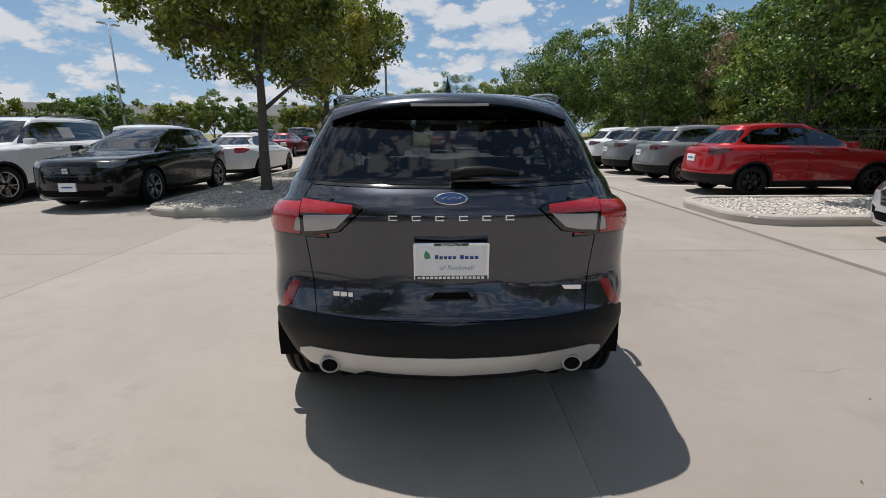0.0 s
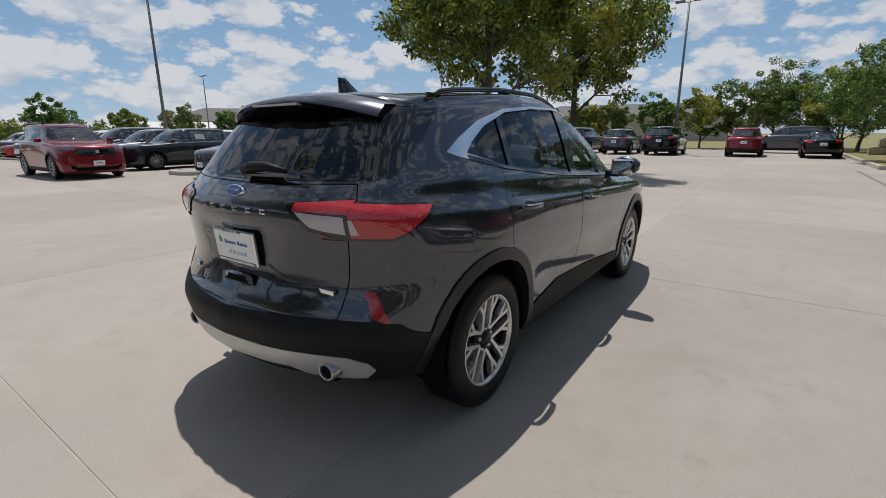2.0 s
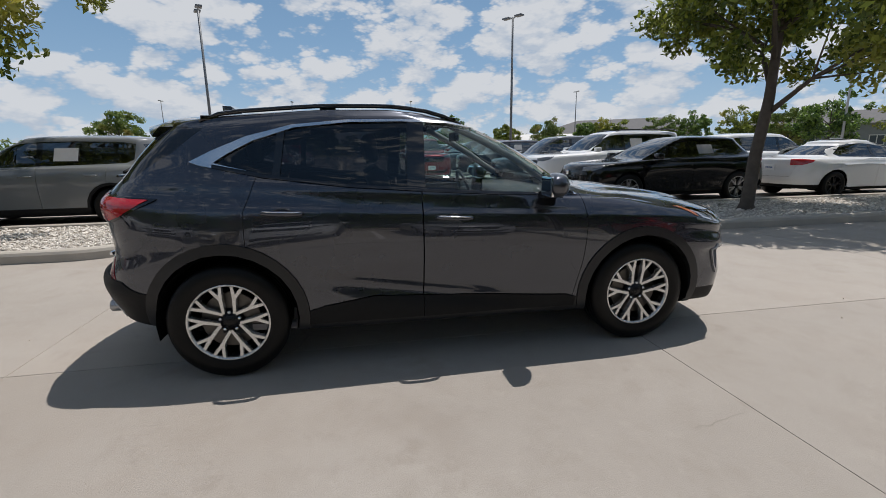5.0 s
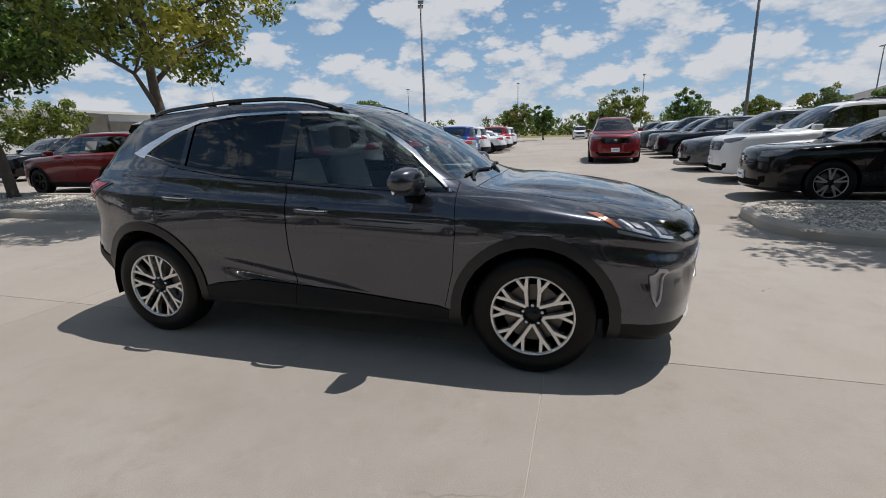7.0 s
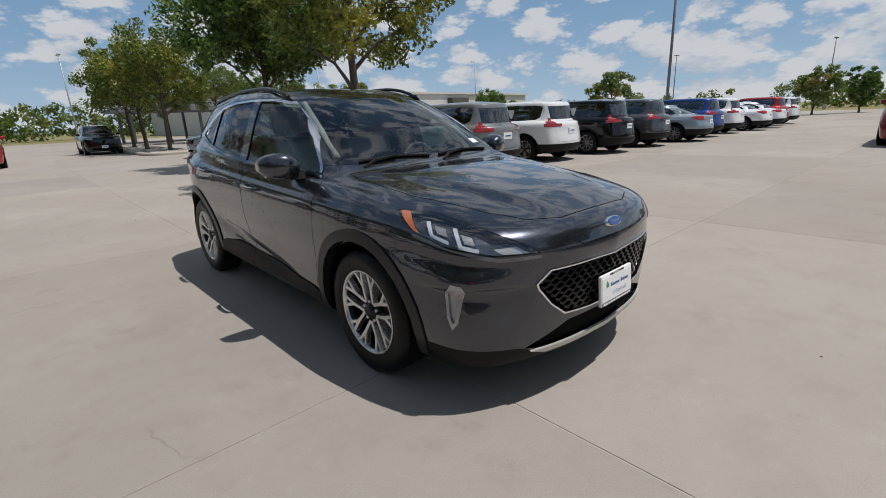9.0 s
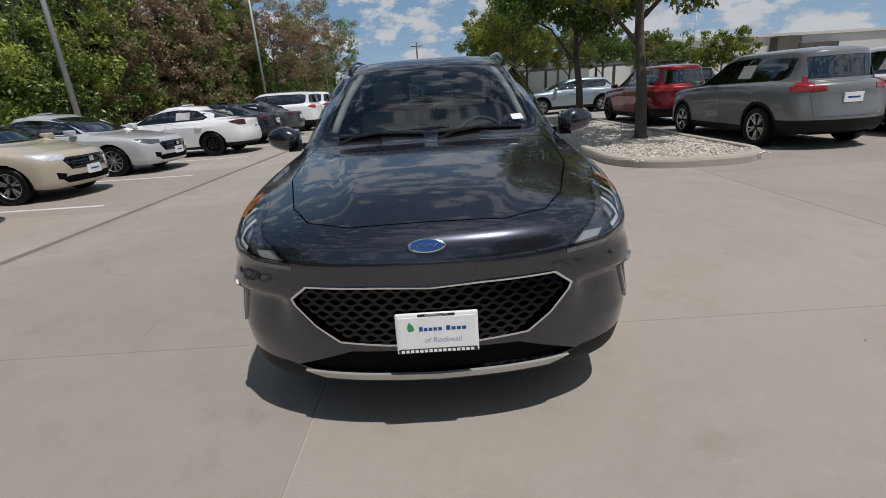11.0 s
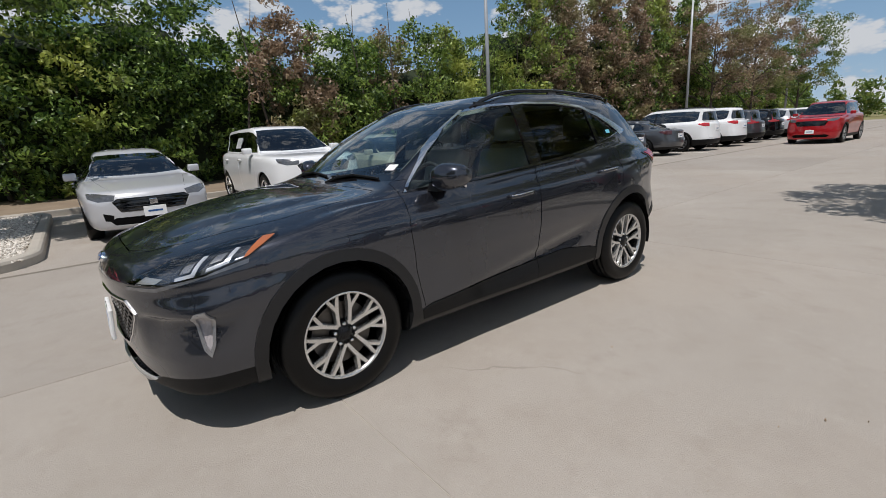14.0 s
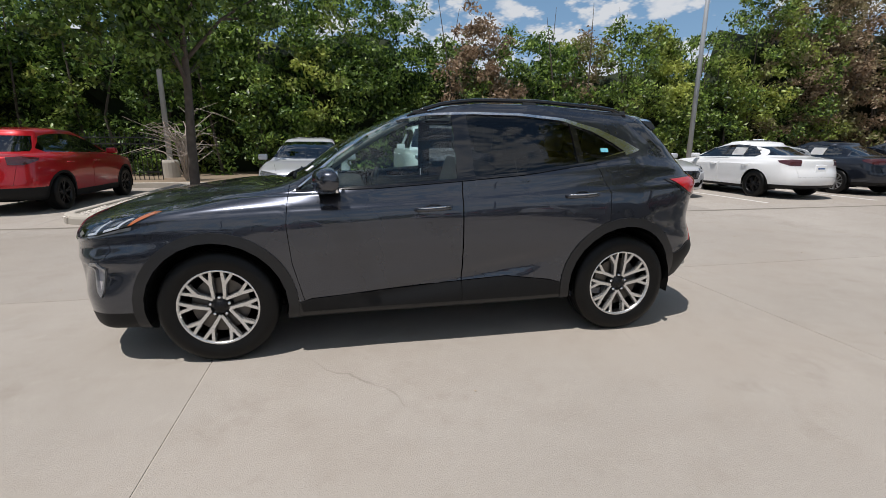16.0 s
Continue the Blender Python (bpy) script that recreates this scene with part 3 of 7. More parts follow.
def crossover():
    car = thing("car", "dark grey metallic compact crossover parked on concrete paving", "car")
    bm = loft(crossover_rings(), 6, 6)
    # sculpted scoop low on the doors
    for v in bm.verts:
        y, z = v.co.y, v.co.z
        if v.co.x > 0.7 and -0.9 < y < 0.7:
            top = 0.62 - (y + 0.65) * 0.16
            d = (z - (top - 0.075)) / 0.07
            v.co.x -= 0.027 * math.exp(-d * d if d < 0 else -d * d * 3.0) * max(0, 1 - ((y + 0.15) / 0.75) ** 4)
        if y < -2.0 and 0.66 < z < 1.03:
            # recess round the plate, wider at its top
            half = 0.24 + (z - 0.76) * 0.62
            edge = min(1.0, max(0.0, (half - abs(v.co.x)) / 0.10)) * min(1.0, max(0.0, (1.005 - z) / 0.08)) * min(1.0, max(0.0, (z - 0.67) / 0.08))
            v.co.y += 0.011 * edge * edge * (3 - 2 * edge)
        if z > 0.86 and y > 0.95:
            # raised middle of the bonnet between two long creases
            half = 0.62 - (y - 1.0) * 0.24
            edge = min(1.0, max(0.0, (half - abs(v.co.x)) / 0.055)) * min(1.0, max(0.0, (y - 1.02) / 0.2)) * min(1.0, max(0.0, (2.14 - y) / 0.25))
            v.co.z += 0.017 * edge * edge * (3 - 2 * edge)
            # crowned across its width
            v.co.z += 0.022 * max(0.0, 1 - (v.co.x / 0.74) ** 2) * min(1.0, max(0.0, (y - 1.0) / 0.3)) * min(1.0, max(0.0, (2.20 - y) / 0.5))
        if v.co.x > 0.7 and -1.95 < y < 1.75:
            # shoulder crease above the handles
            d = z - (0.968 - 0.045 * y)
            a, q = min(1.0, max(0.0, (d + 0.006) / 0.024)), min(1.0, max(0.0, (d - 0.045) / 0.08))
            v.co.x -= 0.013 * a * (1 - q * q * (3 - 2 * q)) * min(1.0, (1.75 - y) / 0.3, (y + 1.95) / 0.2)
        if y > 1.75 and v.co.x > 0.5 and 0.42 < z < 0.66:
            # hollow in the bumper corner, sharp along its top
            edge = min(1.0, max(0.0, (0.642 - z) / 0.022)) * min(1.0, max(0.0, (z - 0.44) / 0.15)) * min(1.0, max(0.0, (v.co.x - 0.55) / 0.08)) * min(1.0, max(0.0, (y - 1.80) / 0.12))
            v.co.x -= 0.020 * edge
            v.co.y -= 0.026 * edge
        if y > 1.78:
            q = min(1.0, (y - 1.78) / 0.4)
            v.co.y += 0.026 * q * q * (3 - 2 * q)
    nor = Normals(bm)
    # wheel openings and flares
    for y in (1.355, -1.355):
        cut(bm, circle(y, 0.352, 0.412), SIDE, 0.15, lambda c: c.z < 0.9).free()
        pair("wheel_arch_trim", cut(bm, circle(y, 0.352, 0.474, 36), SIDE, 0.12, lambda c: c.z < 0.95), nor, M_ARCH, car, "satin dark grey wheel arch trim", proud=0.009, depth=0.05)
    # glasshouse
    dlo = [(0.882, 1.042), (0.614, 1.2505), (0.414, 1.368), (0.216, 1.453), (0.02, 1.487), (-0.28, 1.502), (-0.60, 1.502), (-0.93, 1.478), (-1.20, 1.415), (-1.40, 1.335), (-1.52, 1.275), (-1.46, 1.255), (-1.10, 1.185), (-0.60, 1.125), (-0.15, 1.092), (0.35, 1.060)]
    win = cut(bm, dlo, SIDE, 0.2, lambda c: c.z > 0.95)
    inner = [(0.855, 1.052), (0.603, 1.241), (0.406, 1.356), (0.213, 1.442), (0.02, 1.473), (-0.28, 1.487), (-0.60, 1.486), (-0.92, 1.460), (-1.16, 1.390), (-1.30, 1.322), (-1.385, 1.268), (-1.10, 1.203), (-0.60, 1.142), (-0.15, 1.108), (0.35, 1.077)]
    glass = cut(win, inner, SIDE, -1)
    belt_pts = [(0.86, 1.066), (0.35, 1.079), (-0.15, 1.110), (-0.60, 1.144), (-1.10, 1.206), (-1.39, 1.262)]
    low = joined([cut(win, [a, b, (b[0], 0.9), (a[0], 0.9)], SIDE, -1) for a, b in zip(belt_pts, belt_pts[1:])])
    pair("window_moulding", win, nor, M_BRIGHTTRIM, car, "bright chrome window surround", proud=0.006, depth=0.02)
    pair("belt_moulding", low, nor, M_GLOSSBLACK, car, "black belt moulding", proud=0.004, depth=0.02)
    post = cut(glass, [(-0.15, 1.0), (-0.27, 1.0), (-0.23, 1.6), (-0.13, 1.6)], SIDE, -1)
    pair("door_pillar_trim", post, nor, M_GLOSSBLACK, car, "gloss black door pillar trim", proud=0.002)
    bar = cut(glass, [(-1.02, 1.1), (-1.065, 1.1), (-1.00, 1.6), (-0.955, 1.6)], SIDE, -1)
    pair("quarter_pillar_trim", bar, nor, M_GLOSSBLACK, car, "gloss black quarter pillar trim", proud=0.002)
    front = cut(glass, [(-0.19, 1.0), (1.0, 1.0), (1.0, 1.6), (-0.19, 1.6)], SIDE, -1)
    rear = cut(glass, [(-1.03, 1.0), (-0.19, 1.0), (-0.19, 1.6), (-0.98, 1.6)], SIDE, -1)
    for nm, g, m in (("front_door_glass", front, M_GLASS_FRONT), ("rear_door_glass", rear, M_GLASS_DARK), ("quarter_glass", glass, M_GLASS_DARK)):
        for ob in pair(nm, g, nor, m, car, "lightly tinted door glass" if m is M_GLASS_FRONT else "dark privacy glass", proud=-0.006, depth=0.0):
            ob.visible_shadow = m is M_GLASS_DARK
    ws = cut(bm, [(-0.9, 1.085), (0.30, 1.085), (0.70, 1.105), (0.665, 1.27), (0.60, 1.44), (0.56, 1.50), (0.3, 1.522), (-0.9, 1.525)], FRONT, 0.25, lambda c: c.z > 1.03)
    wsin = cut(ws, [(-0.9, 1.125), (0.30, 1.125), (0.668, 1.14), (0.635, 1.28), (0.575, 1.43), (0.535, 1.478), (0.3, 1.494), (-0.9, 1.498)], FRONT, -1)
    skin("windscreen_border", ws, nor, M_GLOSSBLACK, car, "black windscreen border", mirror='both')
    skin("windscreen", wsin, nor, M_GLASS_SCREEN, car, "slightly green tinted windscreen", mirror='both', depth=0.0).visible_shadow = False
    # hatch with its glass
    rg = cut(bm, [(-0.9, 1.150), (0.25, 1.155), (0.62, 1.165), (0.70, 1.185), (0.675, 1.33), (0.63, 1.47), (0.30, 1.475), (-0.9, 1.475)], REAR, 0.15, lambda c: c.y < -1.45 and c.z > 1.1)
    rgin = cut(rg, [(-0.9, 1.162), (0.25, 1.167), (0.640, 1.180), (0.605, 1.30), (0.560, 1.440), (0.25, 1.435), (-0.9, 1.432)], REAR, -1)
    wing = cut(bm, [(-1.545, 1.475), (-1.60, 1.420), (-1.80, 1.330), (-2.06, 1.195), (-2.3, 1.185), (-2.0, 1.53), (-1.70, 1.53)], SIDE, 0.1, lambda c: c.y < -1.5 and c.z > 1.15)
    pair("spoiler_side_panel", wing, nor, M_GLOSSBLACK, car, "gloss black panel beside the rear window", proud=0.002)
    skin("hatch_surround", rg, nor, M_GLOSSBLACK, car, "gloss black hatch surround", mirror='both')
    skin("rear_window", rgin, nor, M_GLASS_DARK, car, "dark tinted rear window", mirror='both', depth=0.0, proud=0.002)
    # lamps
    t_in = cut(bm, [(0.360, 1.078), (0.40, 1.094), (0.632, 1.112), (0.640, 0.955), (0.53, 0.970), (0.46, 0.985)], REAR, 0.3, lambda c: c.y < -1.8)
    t_out = cut(bm, [(-1.11, 1.110), (-0.86, 1.095), (-0.615, 1.078), (-0.65, 1.045), (-0.74, 0.985), (-0.82, 0.952), (-1.11, 0.953)], CORNER_R, 0.2, lambda c: c.y < -1.5 and c.z > 0.8)
    for surf, view, red, clear in ((t_in, REAR, [(0.30, 1.060), (0.66, 1.052), (0.66, 1.2), (0.30, 1.2)], [(0.41, 1.056), (0.618, 1.044), (0.620, 0.975), (0.535, 0.985), (0.475, 0.998)]),
                                   (t_out, CORNER_R, None, [(-1.11, 1.040), (-0.985, 1.034), (-0.955, 0.975), (-1.11, 0.972)])):
        clr = main_piece(cut(surf, clear, view, -1), 0.9)
        pair("reversing_lens", clr, nor, M_CLEARLENS, car, "clear ribbed lens", proud=0.007)
        if red:
            r2 = cut(surf, grown(red, -0.0), view, -1)
            r3 = cut(r2, [(0.395, 1.0), (0.632, 1.0), (0.632, 1.104), (0.40, 1.088)], REAR, -1)
            pair("tail_lens", r3, nor, M_RED, car, "red tail lens", proud=0.008)
            pair("lamp_border", r2, nor, M_GLOSSBLACK, car, "", proud=0.006)
        else:
            r3 = cut(surf, [(-1.11, 1.098), (-0.86, 1.086), (-0.655, 1.072), (-0.69, 1.035), (-0.76, 0.988), (-0.83, 0.963), (-1.11, 0.965)], CORNER_R, -1)
            pair("tail_lens", r3, nor, M_RED, car, "red tail lens", proud=0.010)
        pair("lamp_housing", surf, nor, M_GLOSSBLACK, car, "gloss black lamp housing", proud=0.006)
    head = [(-1.205, 0.775), (-1.02, 0.778), (-0.80, 0.815), (-0.64, 0.868), (-0.555, 0.938), (-0.575, 0.950), (-0.75, 0.938), (-0.95, 0.892), (-1.12, 0.832), (-1.20, 0.795)]
    hl = cut(bm, head, CORNER_F, 0.1, lambda c: c.y > 1.3 and 0.7 < c.z < 1.0)
    lit = cut(hl, grown(head, -0.008), CORNER_F, -1)
    pair("headlamp_edge", hl, nor, M_GLOSSBLACK, car, "black headlamp edge", proud=0.001)
    hl = lit
    amber = cut(hl, [(-0.562, 0.955), (-0.578, 0.955), (-0.622, 0.940), (-0.662, 0.868), (-0.635, 0.868)], CORNER_F, -1)
    pair("side_marker", amber, nor, M_AMBER, car, "amber side marker lens", proud=0.004)
    hb = hl.copy()
    pair("headlamp_bowl", hb, nor, M_BOWL, car, "black headlamp bowl", proud=-0.035, depth=0.02)
    for poly, m_, nm, deep in (([(-0.935, 0.802), (-0.845, 0.820), (-0.845, 0.837), (-0.935, 0.819)], M_LAMPIN, "daylight_strip", -0.014), ([(-0.864, 0.822), (-0.844, 0.826), (-0.822, 0.898), (-0.842, 0.896)], M_LAMPIN, "daylight_strip", -0.012),
                               ([(-0.800, 0.834), (-0.715, 0.860), (-0.715, 0.877), (-0.800, 0.851)], M_LAMPIN, "daylight_strip", -0.014), ([(-0.735, 0.862), (-0.715, 0.868), (-0.700, 0.918), (-0.720, 0.918)], M_LAMPIN, "daylight_strip", -0.012),
                               ([(-1.165, 0.786), (-1.045, 0.790), (-1.00, 0.816), (-1.10, 0.822)], M_SILVER, "turn_reflector", -0.016),
                               ([(-0.925, 0.832), (-0.872, 0.842), (-0.856, 0.884), (-0.908, 0.872)], M_ALLOY_GREY, "projector_lens", -0.020), ([(-0.800, 0.866), (-0.748, 0.880), (-0.738, 0.912), (-0.790, 0.902)], M_ALLOY_GREY, "projector_lens", -0.020)):
        t = cut(hl, poly, CORNER_F, -1, take=False)
        pair(nm, t, nor, m_, car, "bright headlamp element", proud=deep, depth=0.015)
    for ob in pair("headlamp_cover", hl, nor, M_LAMPGLASS, car, "clear headlamp cover", proud=0.003):
        ob.visible_shadow = False
    strip = joined([cut(bm, [(-1.21, 0.772), (-1.02, 0.774), (-1.02, 0.757), (-1.21, 0.757)], CORNER_F, 0.1, lambda c: c.y > 1.3), cut(bm, [(-1.02, 0.774), (-0.64, 0.864), (-0.64, 0.846), (-1.02, 0.757)], CORNER_F, 0.1, lambda c: c.y > 1.3)])
    pair("headlamp_strip", strip, nor, M_HEADDARK, car, "thin smoked strip below the headlamp", proud=0.004)
    # nose
    grl = [(-0.9, 0.690), (0.20, 0.694), (0.43, 0.704), (0.475, 0.694), (0.545, 0.638), (0.535, 0.610), (0.46, 0.520), (0.37, 0.450), (0.18, 0.434), (-0.9, 0.430)]
    gr = cut(bm, grl, FRONT, 0.3, lambda c: c.y > 1.8)
    ginner = cut(gr, [(-0.9, 0.6825), (0.20, 0.6865), (0.43, 0.6955), (0.470, 0.6865), (0.534, 0.636), (0.525, 0.611), (0.455, 0.526), (0.365, 0.458), (0.18, 0.442), (-0.9, 0.438)], FRONT, -1)
    skin("grille_surround", gr, nor, M_CHROME, car, "chrome grille surround", mirror='both', proud=0.007)
    skin("grille_back", ginner.copy(), nor, M_DARK, car, "", mirror='both', proud=-0.045, depth=0.0)
    for row in range(9):
        z0 = 0.452 + row * 0.0265
        lim = 0.515 if z0 > 0.61 else 0.36 + (z0 - 0.462) * 1.08
        bmn = bmesh.new()
        n = int(lim / 0.030) * 2
        pts = []
        for k in range(-n, n + 1):
            x = k * 0.015
            if abs(x) > lim:
                continue
            h = nor.ray(Vector((abs(x), 3, z0)), Vector((0, -1, 0)))
            if h is None:
                continue
            pts.append(Vector((x, h.y - 0.012, z0 + (0.0055 if (k // 2 + row) % 2 else -0.0055))))
        for a, b in zip(pts, pts[1:]):
            vs = [bmn.verts.new(p + Vector((0, dy, dz))) for p in (a, b) for dy, dz in ((0.006, -0.0065), (0.004, 0.0065), (-0.02, 0.007), (-0.02, -0.007))]
            for q in ((0, 1, 5, 4), (1, 2, 6, 5), (2, 3, 7, 6), (3, 0, 4, 7)):
                bmn.faces.new([vs[i] for i in q])
        bmesh.ops.remove_doubles(bmn, verts=bmn.verts, dist=1e-5)
        bmesh.ops.recalc_face_normals(bmn, faces=bmn.faces)
        part("grille_bar", bmn, M_GRILLE, car)
    lo = cut(bm, [(-0.9, 0.408), (0.33, 0.408), (0.50, 0.350), (0.58, 0.318), (0.50, 0.3035), (-0.9, 0.292)], FRONT, 0.3, lambda c: c.y > 1.8)
    skin("lower_intake", lo, nor, M_DARK, car, "black lower intake", mirror='both', proud=-0.02, depth=0.0)
    st = cut(bm, [(-0.9, 0.291), (0.50, 0.302), (0.545, 0.300), (0.46, 0.276), (-0.9, 0.262)], FRONT, 0.2, lambda c: c.y > 1.8)
    skin("skid_strip", st, nor, M_SILVER, car, "bright silver skid strip", mirror='both', proud=0.012)
    fog = cut(bm, [(-0.872, 0.632), (-0.850, 0.656), (-0.806, 0.662), (-0.785, 0.625), (-0.792, 0.50), (-0.812, 0.446), (-0.838, 0.480)], CORNER_F, 0.1, lambda c: c.y > 1.6)
    fin = cut(fog, [(-0.858, 0.622), (-0.846, 0.640), (-0.812, 0.645), (-0.798, 0.618), (-0.804, 0.505), (-0.816, 0.474), (-0.830, 0.500)], CORNER_F, -1)
    pair("fog_lamp_surround", fog, nor, M_ALLOY_GREY, car, "satin silver fog lamp surround", proud=0.010)
    pair("fog_lamp", fin, nor, M_CLEARLENS, car, "fog lamp behind a clear lens", proud=-0.006)
    chin = cut(bm, [(-0.9, 0.262), (0.46, 0.272), (0.46, 0.1), (-0.9, 0.1)], FRONT, -0.6, lambda c: c.y > 1.75 and c.z < 0.40)
    skin("front_valance", chin, nor, M_CLAD, car, "black lower front valance", mirror='both')
    chin = cut(bm, [(0.46, 0.272), (0.60, 0.325), (1.0, 0.355), (1.0, 0.1), (0.46, 0.1)], FRONT, -0.6, lambda c: c.y > 1.70 and c.z < 0.42)
    pair("bumper_corner_trim", chin, nor, M_CLAD, car, "black lower bumper corner")
    # rear bumper
    rb = cut(bm, [(-0.9, 0.622), (0.50, 0.622), (0.72, 0.628), (0.80, 0.600), (0.85, 0.520), (0.90, 0.430), (1.0, 0.230), (1.0, 0.1), (-0.9, 0.1)], REAR, -0.9, lambda c: c.y < -1.70 and c.z < 0.68)
    rb = joined([rb, cut(bm, [(0.75, 0.462), (1.0, 0.455), (1.0, 0.1), (0.75, 0.1)], REAR, -0.9, lambda c: c.y < -1.70 and c.z < 0.68)])
    sk = cut(rb, [(-0.9, 0.486), (0.46, 0.474), (0.62, 0.462), (0.685, 0.432), (0.695, 0.390), (0.65, 0.345), (0.47, 0.330), (-0.9, 0.330)], REAR, 0.1)
    notch = cut(sk, [(-0.9, 0.385), (0.36, 0.389), (0.42, 0.350), (0.43, 0.28), (-0.9, 0.28)], REAR, -1)
    skin("rear_skid_plate", sk, nor, M_SILVER, car, "silver rear skid plate", mirror='both', proud=0.010, depth=0.03)
    skin("rear_valance", notch, nor, M_CLAD, car, "", mirror='both', proud=-0.004)
    skin("rear_bumper", rb, nor, M_CLAD, car, "grained black rear bumper", mirror='both', proud=0.006, depth=0.03)
    rf = cut(bm, [(-0.950, 0.738), (-0.905, 0.738), (-0.850, 0.612), (-0.878, 0.606), (-0.925, 0.640)], CORNER_R, 0.1, lambda c: c.y < -1.7 and c.z < 0.85)
    pair("reflector", rf, nor, M_REFLECTOR, car, "red rear reflector", proud=0.003)
    # cladding along the sills
    sill = cut(bm, [(0.95, 0.37), (0.80, 0.378), (0.70, 0.405), (0.60, 0.424), (0.30, 0.448), (-0.10, 0.476), (-0.36, 0.488), (-0.52, 0.482), (-0.66, 0.444), (-0.80, 0.405), (-0.95, 0.385), (-0.95, 0.10), (0.95, 0.10)], SIDE, -0.9, lambda c: c.x > 0.55)
    lower = cut(sill, [(1.0, 0.292), (-1.0, 0.292), (-1.0, 0.0), (1.0, 0.0)], SIDE, -1)
    pair("sill_trim", lower, nor, M_SILLPLASTIC, car, "black sill trim", proud=0.004, depth=0.03)
    d_f = cut(sill, [(0.84, 0.1), (0.90, 0.6), (-0.172, 0.6), (-0.172, 0.1)], SIDE, -1)
    d_r = cut(sill, [(-0.172, 0.1), (-0.172, 0.6), (-1.2, 0.6), (-0.87, 0.1)], SIDE, -1)
    for g in (d_f, d_r):
        pair("door_cladding", g, nor, M_CLAD, car, "black door cladding", proud=0.007, gap=0.002)
    pair("sill_end", sill, nor, M_SILLPLASTIC, car, "", proud=0.004)
    # doors, fuel flap, hood, hatch
    fd = cut(bm, [(0.905, 1.10), (0.925, 0.85), (0.905, 0.61), (0.83, 0.29), (-0.172, 0.27), (-0.172, 1.2)], SIDE, 0.2, lambda c: c.z < 1.30)
    pair("front_door", fd, nor, M_GREY, car, gap=0.004, depth=0.03)
    rd = cut(bm, [(-0.172, 1.3), (-0.172, 0.27), (-0.86, 0.27), (-1.215, 0.80), (-1.215, 1.0), (-1.10, 1.3)], SIDE, 0.2, lambda c: c.z < 1.30)
    pair("rear_door", rd, nor, M_GREY, car, gap=0.004, depth=0.03)
    hood = cut(bm, [(-0.9, 2.212), (0.30, 2.182), (0.47, 2.110), (0.565, 1.96), (0.685, 1.55), (0.715, 1.10), (0.70, 1.00), (-0.9, 1.06)], TOP, 0.35, lambda c: c.z > 0.80)
    skin("hood", hood, nor, M_GREY, car, "", mirror='both', gap=0.006, depth=0.03)
    hatch = cut(bm, [(-0.9, 1.25), (0.56, 1.25), (0.635, 1.105), (0.630, 0.95), (0.612, 0.81), (0.595, 0.62), (-0.9, 0.61)], REAR, 0.25, lambda c: c.y < -1.7)
    skin("hatch", hatch, nor, M_GREY, car, "", mirror='both', gap=0.005, depth=0.03)
    roof = cut(bm, [(-0.9, 0.3), (0.44, 0.3), (0.565, -0.1), (0.565, -1.5), (0.52, -1.9), (-0.9, -1.9)], TOP, 0.5, lambda c: c.z > 1.40)
    skin("roof_panel", roof, nor, M_GREY, car, "", mirror='both', gap=0.001)
    skin("body", bm, nor, M_GREY, car, "dark grey metallic paint", mirror='both', depth=0.04)
    # spoiler
    sp = bmesh.new()
    rows = []
    for k in range(-8, 9):
        x = k / 8 * 0.545
        q = abs(k) / 8
        zt, yb = 1.540 - 0.070 * q ** 2.4, -1.890 + 0.13 * q ** 2.5
        rows.append([sp.verts.new(p) for p in ((x, -1.55, zt + 0.022 - 0.01 * q), (x, -1.72, zt + 0.008), (x, yb, zt - 0.035), (x, yb - 0.004, zt - 0.047), (x, yb + 0.02, zt - 0.056), (x, -1.76, zt - 0.062), (x, -1.72, zt - 0.075))])
    su = bmesh.new()
    under = [[su.verts.new(v.co) for v in r[3:]] for r in rows]
    for r in rows:
        for v in r[4:]:
            sp.verts.remove(v)
    for i in range(len(rows) - 1):
        a, b, c, d = rows[i], rows[i + 1], under[i], under[i + 1]
        for k in range(3):
            sp.faces.new((a[k], a[k + 1], b[k + 1], b[k]))
            su.faces.new((c[k], c[k + 1], d[k + 1], d[k]))
    for k in (0, -1):
        su.faces.new([su.verts.new(v.co) for v in rows[k][:3]] + under[k])
    bmesh.ops.recalc_face_normals(sp, faces=sp.faces)
    bmesh.ops.recalc_face_normals(su, faces=su.faces)
    spl = part("spoiler", sp, M_GREY, car, "body-coloured roof spoiler", True)
    part("spoiler_underside", su, M_GLOSSBLACK, spl, "gloss black underside of the spoiler")
    b = bmesh.new()
    box(b, -0.17, 0.17, -1.893, -1.86, 1.478, 1.490, 0.003)
    part("brake_light", b, M_CLEARLENS, car, "unlit clear brake light in the spoiler")
    # roof rails and aerial
    for s in (1, -1):
        b = bmesh.new()
        pts = []
        for k in range(15):
            t = k / 14
            y = 0.14 - 1.62 * t
            h = 0.016 * min(1, t * 9, (1 - t) * 9)
            base = nor.ray(Vector((0.585, y, 3)), Vector((0, 0, -1)))
            pts.append((s * 0.585, y, base.z + 0.006 + h))
        tube(b, pts, [0.008] + [0.0135] * 13 + [0.008], 8)
        rail = part("roof_rail", b, M_GLOSSBLACK, car, "black roof rail", True)
